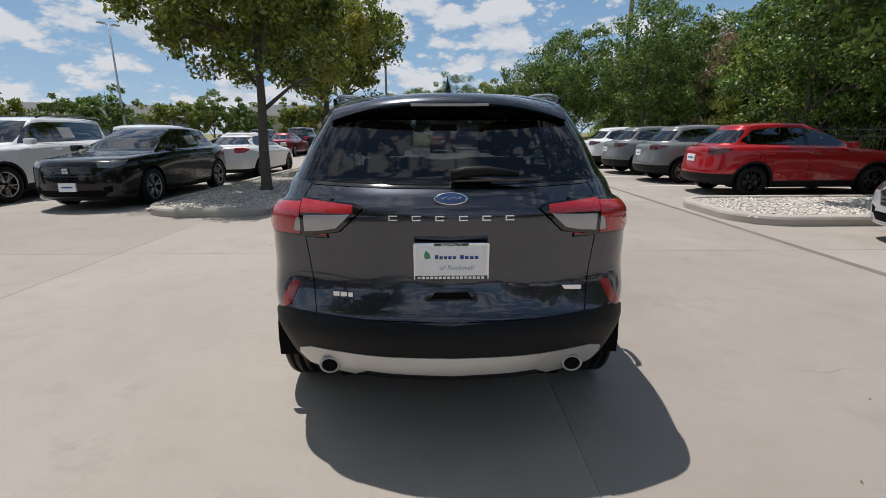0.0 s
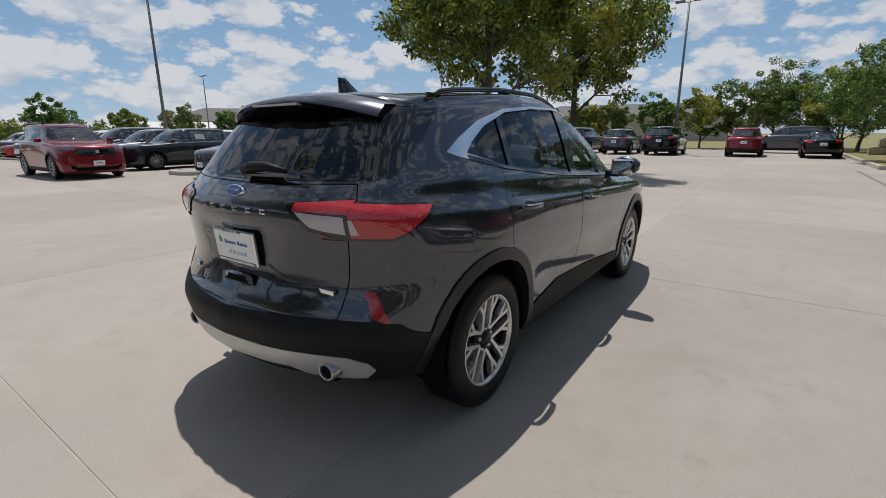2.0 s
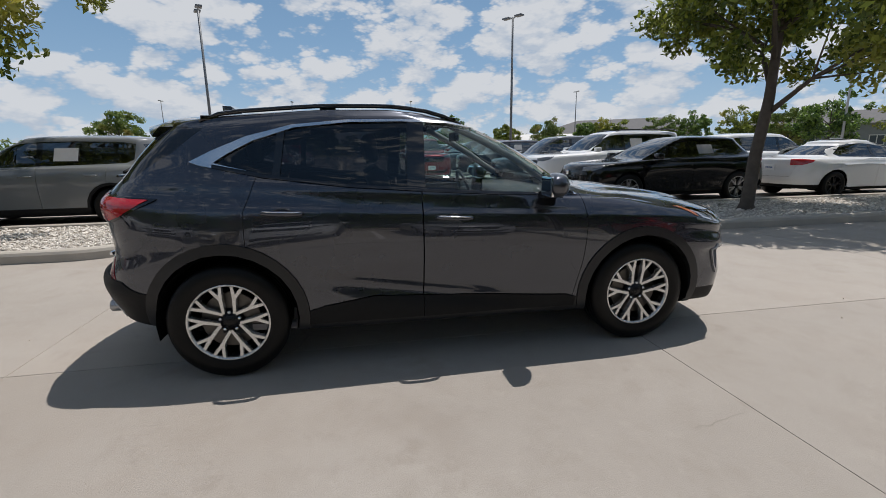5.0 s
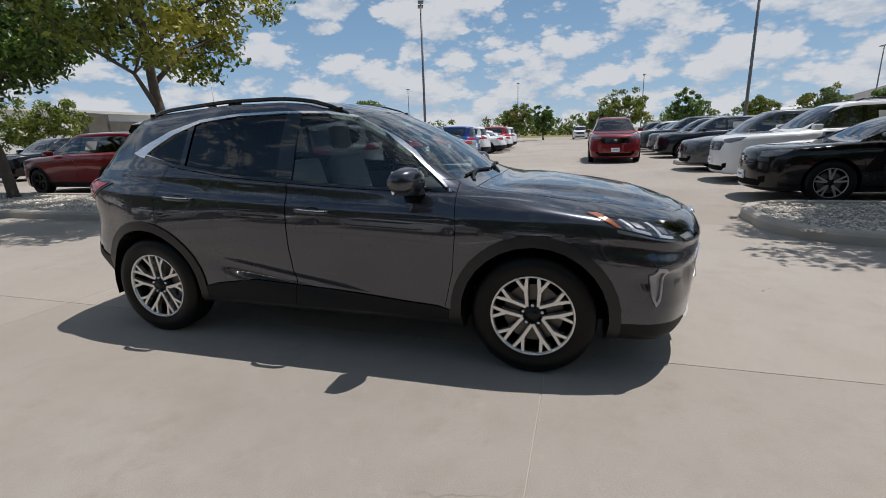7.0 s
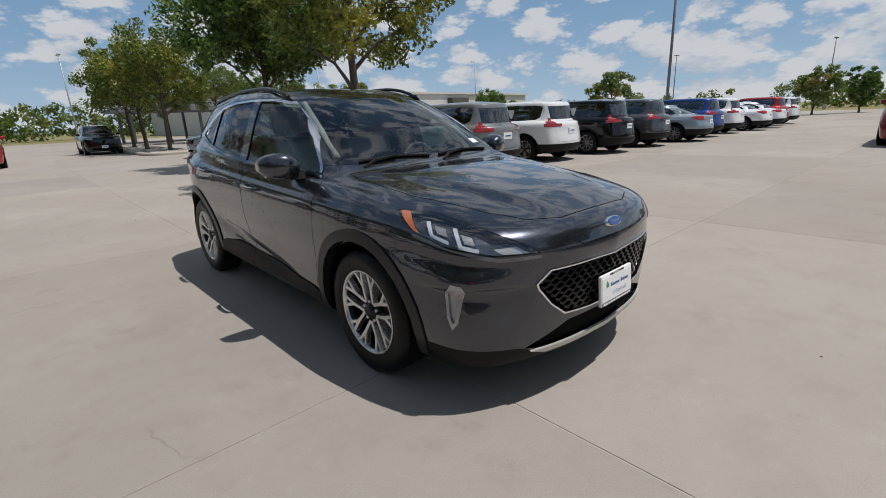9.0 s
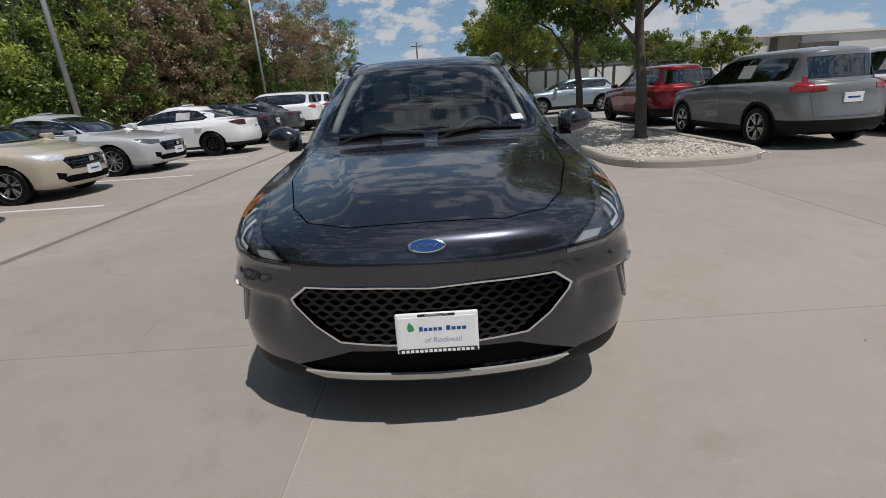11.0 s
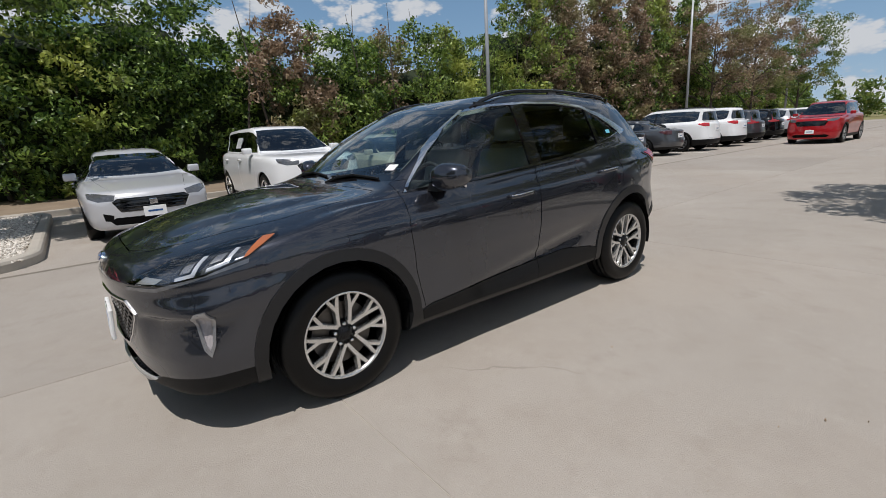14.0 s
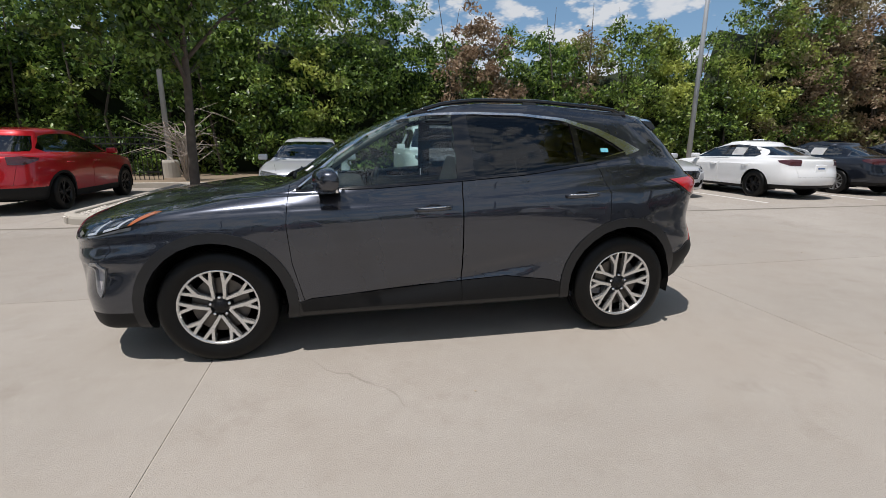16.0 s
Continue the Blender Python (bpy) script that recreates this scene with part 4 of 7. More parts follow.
        for y in (0.05, -0.72, -1.42):
            b = bmesh.new()
            base = nor.ray(Vector((0.585, y, 3)), Vector((0, 0, -1)))
            box(b, s * 0.585 - 0.010, s * 0.585 + 0.010, y - 0.05, y + 0.05, base.z - 0.012, base.z + 0.016, 0.005)
            part("rail_foot", b, M_GLOSSBLACK, rail)
    b = bmesh.new()
    vs = []
    for k in range(6):
        t = k / 5
        y0, y1, hw = -1.30 - 0.125 * t ** 0.8, -1.47 - 0.012 * t, 0.026 * (1 - t) ** 1.6 + 0.003
        z = 1.568 + 0.078 * t
        vs.append([b.verts.new(p) for p in ((0, y0, z), (hw * 0.8, y0 - 0.03 * (1 - t) - 0.005, z), (hw, (y0 + y1) / 2, z), (hw * 0.5, y1, z), (-hw * 0.5, y1, z), (-hw, (y0 + y1) / 2, z), (-hw * 0.8, y0 - 0.03 * (1 - t) - 0.005, z))])
    for a, c in zip(vs, vs[1:]):
        for i in range(7):
            b.faces.new((a[i], a[(i + 1) % 7], c[(i + 1) % 7], c[i]))
    b.faces.new(vs[-1])
    bmesh.ops.recalc_face_normals(b, faces=b.faces)
    part("aerial", b, M_GLOSSBLACK, car, "black shark-fin aerial", True)
    # door mirrors
    for s in (1, -1):
        b = bmesh.new()
        rings = []
        for k in range(9):
            t = k / 8
            x = 0.875 + 0.212 * t
            hy, hz = 0.105 * (1 - 0.50 * t ** 3) * min(1, 0.72 + t), 0.080 * (1 - 0.5 * t ** 3) * min(1, 0.6 + 1.2 * t)
            if k == 8:
                hy, hz = hy * 0.75, hz * 0.75
            cy, cz = 0.665 - 0.03 * t, 1.108 + 0.012 * t
            rg_ = []
            for j in range(16):
                a = 2 * math.pi * j / 16
                cx, sx = math.cos(a), math.sin(a)
                py = cy + (hy if cx > 0 else 0.040) * math.copysign(abs(cx) ** 0.7, cx)
                rg_.append(b.verts.new((s * x, py, cz + hz * math.copysign(abs(sx) ** 0.75, sx))))
            rings.append(rg_)
        for p, q in zip(rings, rings[1:]):
            for j in range(16):
                b.faces.new((p[j], p[(j + 1) % 16], q[(j + 1) % 16], q[j]))
        b.faces.new(rings[0])
        b.faces.new(rings[-1])
        bmesh.ops.recalc_face_normals(b, faces=b.faces)
        mir = part("door_mirror", b, M_GREY, car, "dark grey door mirror", True)
        b = bmesh.new()
        box(b, min(s * 0.88, s * 1.05), max(s * 0.88, s * 1.05), 0.600, 0.622, 1.050, 1.172, 0.014)
        part("mirror_glass", b, M_MIRROR, mir, "mirror glass")
        b = bmesh.new()
        prism(b, [(0.73, 1.035), (0.60, 1.035), (0.61, 1.075), (0.71, 1.085)], 0.84, 0.94, Matrix(((0, 0, s, 0), (1, 0, 0, 0), (0, 1, 0, 0), (0, 0, 0, 1))))
        bmesh.ops.recalc_face_normals(b, faces=b.faces)
        part("mirror_foot", b, M_CLAD, mir, "black mirror foot")
    # door handles
    for y, z in ((0.02, 0.925), (-1.00, 0.985)):
        for s in (1, -1):
            b = bmesh.new()
            h = nor.ray(Vector((2, y, z)), Vector((-1, 0, 0)))
            pts = [(s * (h.x + o), y + dy, z + 0.006 - dy * 0.05) for dy, o in ((0.118, -0.004), (0.105, 0.018), (0.06, 0.030), (0.0, 0.032), (-0.06, 0.030), (-0.10, 0.018), (-0.112, -0.004))]
            tube(b, pts, [0.012, 0.015, 0.0155, 0.0155, 0.0155, 0.015, 0.012], 10)
            hd = part("door_handle", b, M_GREY, car, "body-coloured door handle with a bright inset", True)
            b = bmesh.new()
            tube(b, [(p[0] + s * 0.012, p[1] * 1.0, p[2] + 0.010) for p in pts[1:-1]], 0.0042, 6)
            part("handle_inset", b, M_CHROME, hd, "chrome inset", True)
            b = bmesh.new()
            lathe(b, [(-0.02, 0.0), (0.004, 0.045), (0.0015, 0.052), (-0.01, 0.055)], 20)
            bmesh.ops.transform(b, matrix=Matrix.Diagonal((s, 1.25, 0.62, 1)), verts=b.verts)
            bmesh.ops.recalc_face_normals(b, faces=b.faces)
            cup = part("handle_cup", b, M_GLOSSBLACK, hd, "", True)
            cup.location = (s * (h.x - 0.004), y, z)
    # wheels
    for y in (1.355, -1.355):
        for s in (1, -1):
            wheel(car, Vector((s * 0.785, y, 0.354)), 0.354, 0.238, "fork", M_ALLOY, M_POCKET, s, 0.225)
            b = bmesh.new()
            rr = lathe(b, [(0.0, 0.40), (0.40, 0.40), (0.40, 0.05)], 28)
            bmesh.ops.delete(b, geom=[v for v in b.verts if v.co.z < -0.16], context='VERTS')
            ln = part("wheel_well", b, M_DARK, car, "black wheel well liner")
            ln.matrix_basis = Matrix.Translation((s * 0.885, y, 0.36)) @ Matrix.Diagonal((-s, 1, 1, 1))
    # underside
    b = bmesh.new()
    box(b, -0.80, 0.80, -0.93, 0.93, 0.235, 0.27)
    box(b, -0.50, 0.50, 0.90, 2.12, 0.215, 0.26)
    box(b, -0.50, 0.50, -2.04, -0.90, 0.29, 0.33)
    part("underbody", b, M_DARK, car, "black underbody")
    for s in (1, -1):
        b = bmesh.new()
        lathe(b, [(0, 0.032), (0.003, 0.037), (-0.003, 0.041), (-0.16, 0.040), (-0.16, 0.030), (-0.01, 0.030), (0, 0.032)], 22)
        bmesh.ops.transform(b, matrix=Matrix(((0, 1.12, 0, 0), (-1, 0, 0, 0), (0, 0, 0.95, 0), (0, 0, 0, 1))), verts=b.verts)
        bmesh.ops.recalc_face_normals(b, faces=b.faces)
        ex = part("exhaust_tip", b, M_ALLOY_GREY, car, "chrome oval exhaust tip", True)
        ex.location = (s * 0.535, -2.128, 0.386)
        b = bmesh.new()
        lathe(b, [(-0.006, 0.0), (-0.006, 0.0325)], 16)
        bmesh.ops.transform(b, matrix=Matrix(((0, 1.1, 0, 0), (-1, 0, 0, 0), (0, 0, 0.93, 0), (0, 0, 0, 1))), verts=b.verts)
        part("exhaust_bore", b, M_DARK, ex)
    # emblems: plain blue ovals with a bright rim
    for y, z, tilt in ((-2.150, 1.118, 24), (2.292, 0.838, 28)):
        d = -1 if y < 0 else 1
        y = nor.ray(Vector((0.0005, 3 * d, z)), Vector((0, -d, 0))).y + d * 0.004
        b = bmesh.new()
        lathe(b, [(0.006, 0.0), (0.006, 0.050), (0.004, 0.053), (-0.012, 0.055)], 28)
        m4 = Matrix.Translation((0, y, z)) @ pose(0, 0, 0, 0, 0, 90 * d) @ Matrix.Rotation(radians(-tilt * d * d), 4, 'Y') @ Matrix.Diagonal((1, 1.30, 0.50, 1))
        bmesh.ops.transform(b, matrix=m4, verts=b.verts)
        bmesh.ops.recalc_face_normals(b, faces=b.faces)
        em = part("emblem", b, M_CHROME, car, "blue oval emblem with a bright rim", True)
        b = bmesh.new()
        lathe(b, [(0.009, 0.0), (0.009, 0.044), (0.004, 0.046)], 28)
        bmesh.ops.transform(b, matrix=m4, verts=b.verts)
        part("emblem_field", b, M_BLUE, em, "deep blue field")
        b = bmesh.new()
        tube(b, [(0.0095, -0.030, -0.008), (0.0095, -0.015, 0.012), (0.0095, -0.008, -0.010), (0.0095, 0.008, 0.008), (0.0095, 0.02, -0.010), (0.0095, 0.030, 0.010)], 0.0028, 6)
        bmesh.ops.transform(b, matrix=m4, verts=b.verts)
        part("emblem_mark", b, M_CHROME, em)
    # badge bars on the hatch
    for k in range(6):
        b = bmesh.new()
        x = -0.235 + 0.094 * k
        h = nor.ray(Vector((abs(x), -3, 1.045)), Vector((0, 1, 0)))
        for zz in (1.0375, 1.0535):
            box(b, x - 0.018, x + 0.018, h.y - 0.004, h.y + 0.008, zz - 0.0028, zz + 0.0028, 0.001)
        box(b, x - 0.018, x - 0.0125, h.y - 0.004, h.y + 0.008, 1.0375, 1.0535, 0.001)
        part("badge_letter", b, M_CHROME, car, "bright badge bar")
    for x0, x1, z0, z1, m in ((-0.505, -0.478, 0.700, 0.722, M_CHROME), (-0.472, -0.445, 0.700, 0.722, M_CHROME), (-0.438, -0.418, 0.700, 0.722, M_CHROME), (0.47, 0.565, 0.718, 0.738, M_CHROME)):
        b = bmesh.new()
        h = nor.ray(Vector((abs(x0 + x1) / 2, -3, z0)), Vector((0, 1, 0)))
        box(b, x0, x1, h.y - 0.008, h.y + 0.008, z0, z1, 0.002)
        part("trim_badge", b, m, car, "bright trim badge bar")
    # number plates with dealer inserts
    for d, y, x, z0, z1 in ((-1, -2.158, 0.0, 0.785, 0.945), (1, 2.320, -0.015, 0.420, 0.582)):
        lean = math.radians(6 if d < 0 else 4)
        m4 = Matrix.Translation((x, y, (z0 + z1) / 2)) @ pose(0, 0, 0, 90, 0, 0 if d < 0 else 180) @ Matrix.Rotation(lean if d < 0 else -lean, 4, 'X')
        b = bmesh.new()
        box(b, -0.156, 0.156, -0.081, 0.081, -0.014, 0.004, 0.006)
        bmesh.ops.transform(b, matrix=m4, verts=b.verts)
        pl = part("plate_frame", b, M_CHROME if d < 0 else M_PLATE, car, "dealer plate frame")
        b = bmesh.new()
        box(b, -0.146, 0.146, -0.060, 0.068, 0.0, 0.006, 0.002)
        bmesh.ops.transform(b, matrix=m4, verts=b.verts)
        part("plate_insert", b, M_PLATE, pl, "white dealer plate insert")
        b = bmesh.new()
        box(b, -0.150, 0.150, -0.079, -0.062, 0.0, 0.0055, 0.001)
        bmesh.ops.transform(b, matrix=m4, verts=b.verts)
        part("plate_band", b, M_GLOSSBLACK, pl, "black band along the plate frame")
        b = bmesh.new()
        box(b, -0.07, 0.07, 0.069, 0.079, 0.0, 0.0055, 0.001)
        bmesh.ops.transform(b, matrix=m4, verts=b.verts)
        part("plate_band", b, M_GLOSSBLACK, pl, "black band along the plate frame")
        for txt, sz, px, py, pz, mt in (("ROCKWALL, TX", 0.0115, 0, 0.0705, 0.0058, M_PLATE), ("of Rockwall", 0.030, 0.02, -0.035, 0.0064, M_TEXTGREY)):
            cu = bpy.data.curves.new("plate_text", 'FONT')
            cu.body, cu.size, cu.align_x, cu.extrude = txt, sz, 'CENTER', 0.0003
            cu.shear = 0.2 if sz > 0.02 else 0.0
            tob = new("plate_text", cu)
            me = bpy.data.meshes.new_from_object(tob.evaluated_get(bpy.context.evaluated_depsgraph_get()))
            bpy.data.objects.remove(tob)
            me.transform(m4 @ Matrix.Translation((px, py, pz)))
            me.materials.append(mt)
            to = new("plate_text", me)
            to.parent = pl
        for x0, x1, y0, y1, mt in ((-0.068, 0.022, 0.012, 0.030, M_TEXTBLUE), (0.034, 0.114, 0.012, 0.030, M_TEXTBLUE)):
            n = 5 if x0 < 0 else 4
            for k in range(n):
                w = (x1 - x0) / n
                b = bmesh.new()
                box(b, x0 + k * w + 0.001, x0 + (k + 0.82) * w, y0, y1 - (0.005 if k else 0.0), 0.0055, 0.0068)
                bmesh.ops.transform(b, matrix=m4, verts=b.verts)
                part("letter_bar", b, mt, pl)
        b = bmesh.new()
        prism(b, [(-0.108, 0.012), (-0.085, 0.016), (-0.088, 0.034), (-0.104, 0.050), (-0.112, 0.030)], 0.0055, 0.0068, m4)
        part("leaf_mark", b, M_LEAFMARK, pl, "green leaf mark")
        for k in range(16):
            b = bmesh.new()
            box(b, -0.140 + k * 0.0176, -0.140 + k * 0.0176 + 0.0125, -0.076, -0.065, 0.0050, 0.0062)
            bmesh.ops.transform(b, matrix=m4, verts=b.verts)
            part("letter_bar", b, M_PLATE, pl)
    # hatch handle recess
    b = bmesh.new()
    prism(b, [(-0.118, 0.690), (-0.10, 0.745), (0.10, 0.745), (0.118, 0.690)], 2.148, 2.164, Matrix(((1, 0, 0, 0), (0, 0, -1, 0), (0, 1, 0, 0), (0, 0, 0, 1))))
    bmesh.ops.bevel(b, geom=b.edges[:], offset=0.008, segments=2, affect='EDGES')
    hh = part("hatch_handle", b, M_GREY, car, "hatch handle recess", True)
    b = bmesh.new()
    prism(b, [(-0.088, 0.704), (-0.068, 0.733), (0.068, 0.733), (0.088, 0.704)], 2.148, 2.1655, Matrix(((1, 0, 0, 0), (0, 0, -1, 0), (0, 1, 0, 0), (0, 0, 0, 1))))
    part("handle_recess", b, M_DARK, hh)
    # wipers
    b = bmesh.new()
    tube(b, [(0.0, -2.075, 1.205), (0.06, -2.072, 1.218), (0.15, -2.062, 1.222), (0.28, -2.06, 1.208)], [0.022, 0.024, 0.020, 0.010], 8)
    rw = part("rear_wiper", b, M_CLAD, car, "black rear wiper with a moulded arm", True)
    b = bmesh.new()
    tube(b, [(0.02, -2.083, 1.187), (0.2, -2.078, 1.188), (0.38, -2.058, 1.190)], 0.008, 6)
    part("wiper_blade", b, M_GLOSSBLACK, rw)
    for x0, x1 in ((0.56, 0.03), (-0.06, -0.58)):
        b = bmesh.new()
        pts = []
        for k in range(7):
            x = x0 + (x1 - x0) * k / 6
            h = nor.ray(Vector((abs(x), 3, 1.108 + 0.012 * math.sin(k / 6 * 3.1))), Vector((0, -1, 0)))
            pts.append(h + Vector((0, 0.006, 0.006)) if x >= 0 else Vector((-h.x, h.y + 0.006, h.z + 0.006)))
        tube(b, pts, 0.008, 6)
        wp = part("front_wiper", b, M_CLAD, car, "black windscreen wiper")
        b = bmesh.new()
        tube(b, [pts[0] + Vector((0, 0.05, -0.035)), pts[1] + Vector((0, 0.02, -0.008)), pts[3] + Vector((0, 0.006, 0.006))], [0.014, 0.011, 0.008], 6)
        part("wiper_arm", b, M_CLAD, wp)
    # inspection stickers
    def sticker(p, d, w, h, m, nm, lab):
        hp = nor.ray(Vector((abs(p[0]), p[1], p[2])), Vector((abs(d[0]) * (1 if d[0] > 0 else -1), d[1], d[2])))
        n_ = nor.at(hp)
        if p[0] < 0:
            hp, n_ = Vector((-hp.x, hp.y, hp.z)), Vector((-n_.x, n_.y, n_.z))
        up_ = (Vector((0, 0, 1)) - n_ * n_.z).normalized()
        r_ = up_.cross(n_)
        b = bmesh.new()
        box(b, -w / 2, w / 2, -h / 2, h / 2, 0.0022, 0.0032)
        bmesh.ops.transform(b, matrix=Matrix(((r_.x, up_.x, n_.x, hp.x), (r_.y, up_.y, n_.y, hp.y), (r_.z, up_.z, n_.z, hp.z), (0, 0, 0, 1))), verts=b.verts)
        return part(nm, b, m, car, lab)
    sticker((-0.57, 3, 1.165), (0, -1, 0), 0.075, 0.055, M_PAPER, "inspection_sticker", "pale blue and white inspection sticker")
    sticker((-3, -1.225, 1.275), (-1, 0, 0), 0.06, 0.028, surface("sticker_cyan", (0.15, 0.5, 0.62), (0.2, 0.58, 0.7), 30, rough=0.5), "window_sticker", "small cyan window sticker")
    # cabin
    b = bmesh.new()
    box(b, -0.74, 0.74, 0.42, 0.98, 0.80, 1.055, 0.06)
    box(b, -0.12, 0.12, -0.05, 0.45, 0.45, 0.72, 0.03)
    part("dashboard", b, M_TRIM, car, "black dashboard", True)
    b = bmesh.new()
    ring_pts = [(-0.37 + 0.18 * math.cos(k / 20 * 6.28319), 0.40 - 0.06 * math.sin(k / 20 * 6.28319), 0.98 + 0.17 * math.sin(k / 20 * 6.28319)) for k in range(21)]
    tube(b, ring_pts, 0.014, 8, caps=False)
    tube(b, [(-0.53, 0.40, 0.985), (-0.37, 0.43, 0.97), (-0.21, 0.40, 0.985)], [0.015, 0.05, 0.015], 8)
    part("steering_wheel", b, M_TRIM, car, "black steering wheel", True)
    b = bmesh.new()
    box(b, -0.14, 0.14, 0.40, 0.42, 1.0, 1.12, 0.006)
    part("centre_screen", b, M_GLOSSBLACK, car, "black centre screen")
    for x, y, w in ((0.37, -0.02, 0.25), (-0.37, -0.02, 0.25), (0.36, -0.92, 0.33), (-0.36, -0.92, 0.33)):
        b = bmesh.new()
        box(b, x - w, x + w, y - 0.26, y + 0.26, 0.52, 0.68, 0.06)
        st_ = part("seat", b, M_SEAT, car, "grey cloth seat", True)
        b = bmesh.new()
        box(b, -w, w, -0.07, 0.07, 0, 0.60, 0.055)
        bmesh.ops.transform(b, matrix=Matrix.Translation((x, y - 0.25, 0.62)) @ Matrix.Rotation(radians(16), 4, 'X'), verts=b.verts)
        part("backrest", b, M_SEAT, st_, "", True)
        b = bmesh.new()
        box(b, -0.13, 0.13, -0.045, 0.045, 0, 0.18, 0.04)
        bmesh.ops.transform(b, matrix=Matrix.Translation((x, y - 0.425, 1.25)) @ Matrix.Rotation(radians(8), 4, 'X'), verts=b.verts)
        part("headrest", b, M_SEAT, st_, "", True)
    b = bmesh.new()
    box(b, -0.66, 0.66, -1.90, 1.0, 0.40, 0.44)
    box(b, -0.80, -0.76, -0.90, 0.9, 0.44, 1.02)
    box(b, 0.76, 0.80, -0.90, 0.9, 0.44, 1.02)
    box(b, -0.5, 0.5, -1.98, -1.95, 0.44, 1.08)
    part("cabin_lining", b, M_TRIM, car, "dark cabin lining")
    b = bmesh.new()
    box(b, -0.50, 0.50, -1.55, -0.02, 1.500, 1.512, 0.004)
    part("headliner", b, M_LINER, car, "pale headliner")
    for sd in (1, -1):
        b = bmesh.new()
        pts = []
        for x, z in ((0.655, 1.13), (0.640, 1.20), (0.612, 1.28), (0.575, 1.37), (0.535, 1.44), (0.500, 1.475)):
            h = nor.ray(Vector((x, 3, z)), Vector((0, -1, 0)))
            pts.append((sd * (x - 0.035), h.y - 0.085, z))
        tube(b, pts, 0.024, 8)
        part("pillar_lining", b, M_SEAT, car, "grey windscreen pillar lining", True)
    b = bmesh.new()
    box(b, -0.12, 0.12, 0.20, 0.235, 1.375, 1.44, 0.015)
    part("inside_mirror", b, M_TRIM, car, "black inside mirror", True)
    # the roof arches highest over the front seats
    for ob in car.children_recursive:
        if ob.name.split(".")[0] in ("wheel", "wheel_well", "handle_cup") or (ob.parent is not car and ob.parent.name.startswith("wheel")):
            continue
        for v in ob.data.vertices:
            q = min(1.0, max(0.0, (v.co.z - 1.08) / 0.42))
            if q > 0.0:
                r = min(1.0, max(0.0, (v.co.y + 1.3) / 1.5))
                v.co.z += 0.036 * q * q * (3 - 2 * q) * (0.35 + 0.65 * r)
    # the body sits slightly nose down on its wheels
    tilt = Matrix.Translation((0, 1.7, 0.3)) @ Matrix.Rotation(radians(-0.33), 4, 'X') @ Matrix.Translation((0, -1.7, -0.3))
    for ob in car.children:
        if ob.name.split(".")[0] not in ("wheel", "wheel_well"):
            ob.matrix_basis = tilt @ ob.matrix_basis
    return car


crossover()
# ---- the other parked cars ----
WHEELS = {}


def shared_wheel(parent, at, R, rim_r, style, face, pocket, s, width):
    key = (R, rim_r, style, face.name, pocket.name, s, width)
    if key not in WHEELS:
        WHEELS[key] = wheel(parent, at, R, rim_r, style, face, pocket, s, width)
        return
    ob = copy_thing(WHEELS[key], Matrix.Translation(at))
    ob.parent = parent


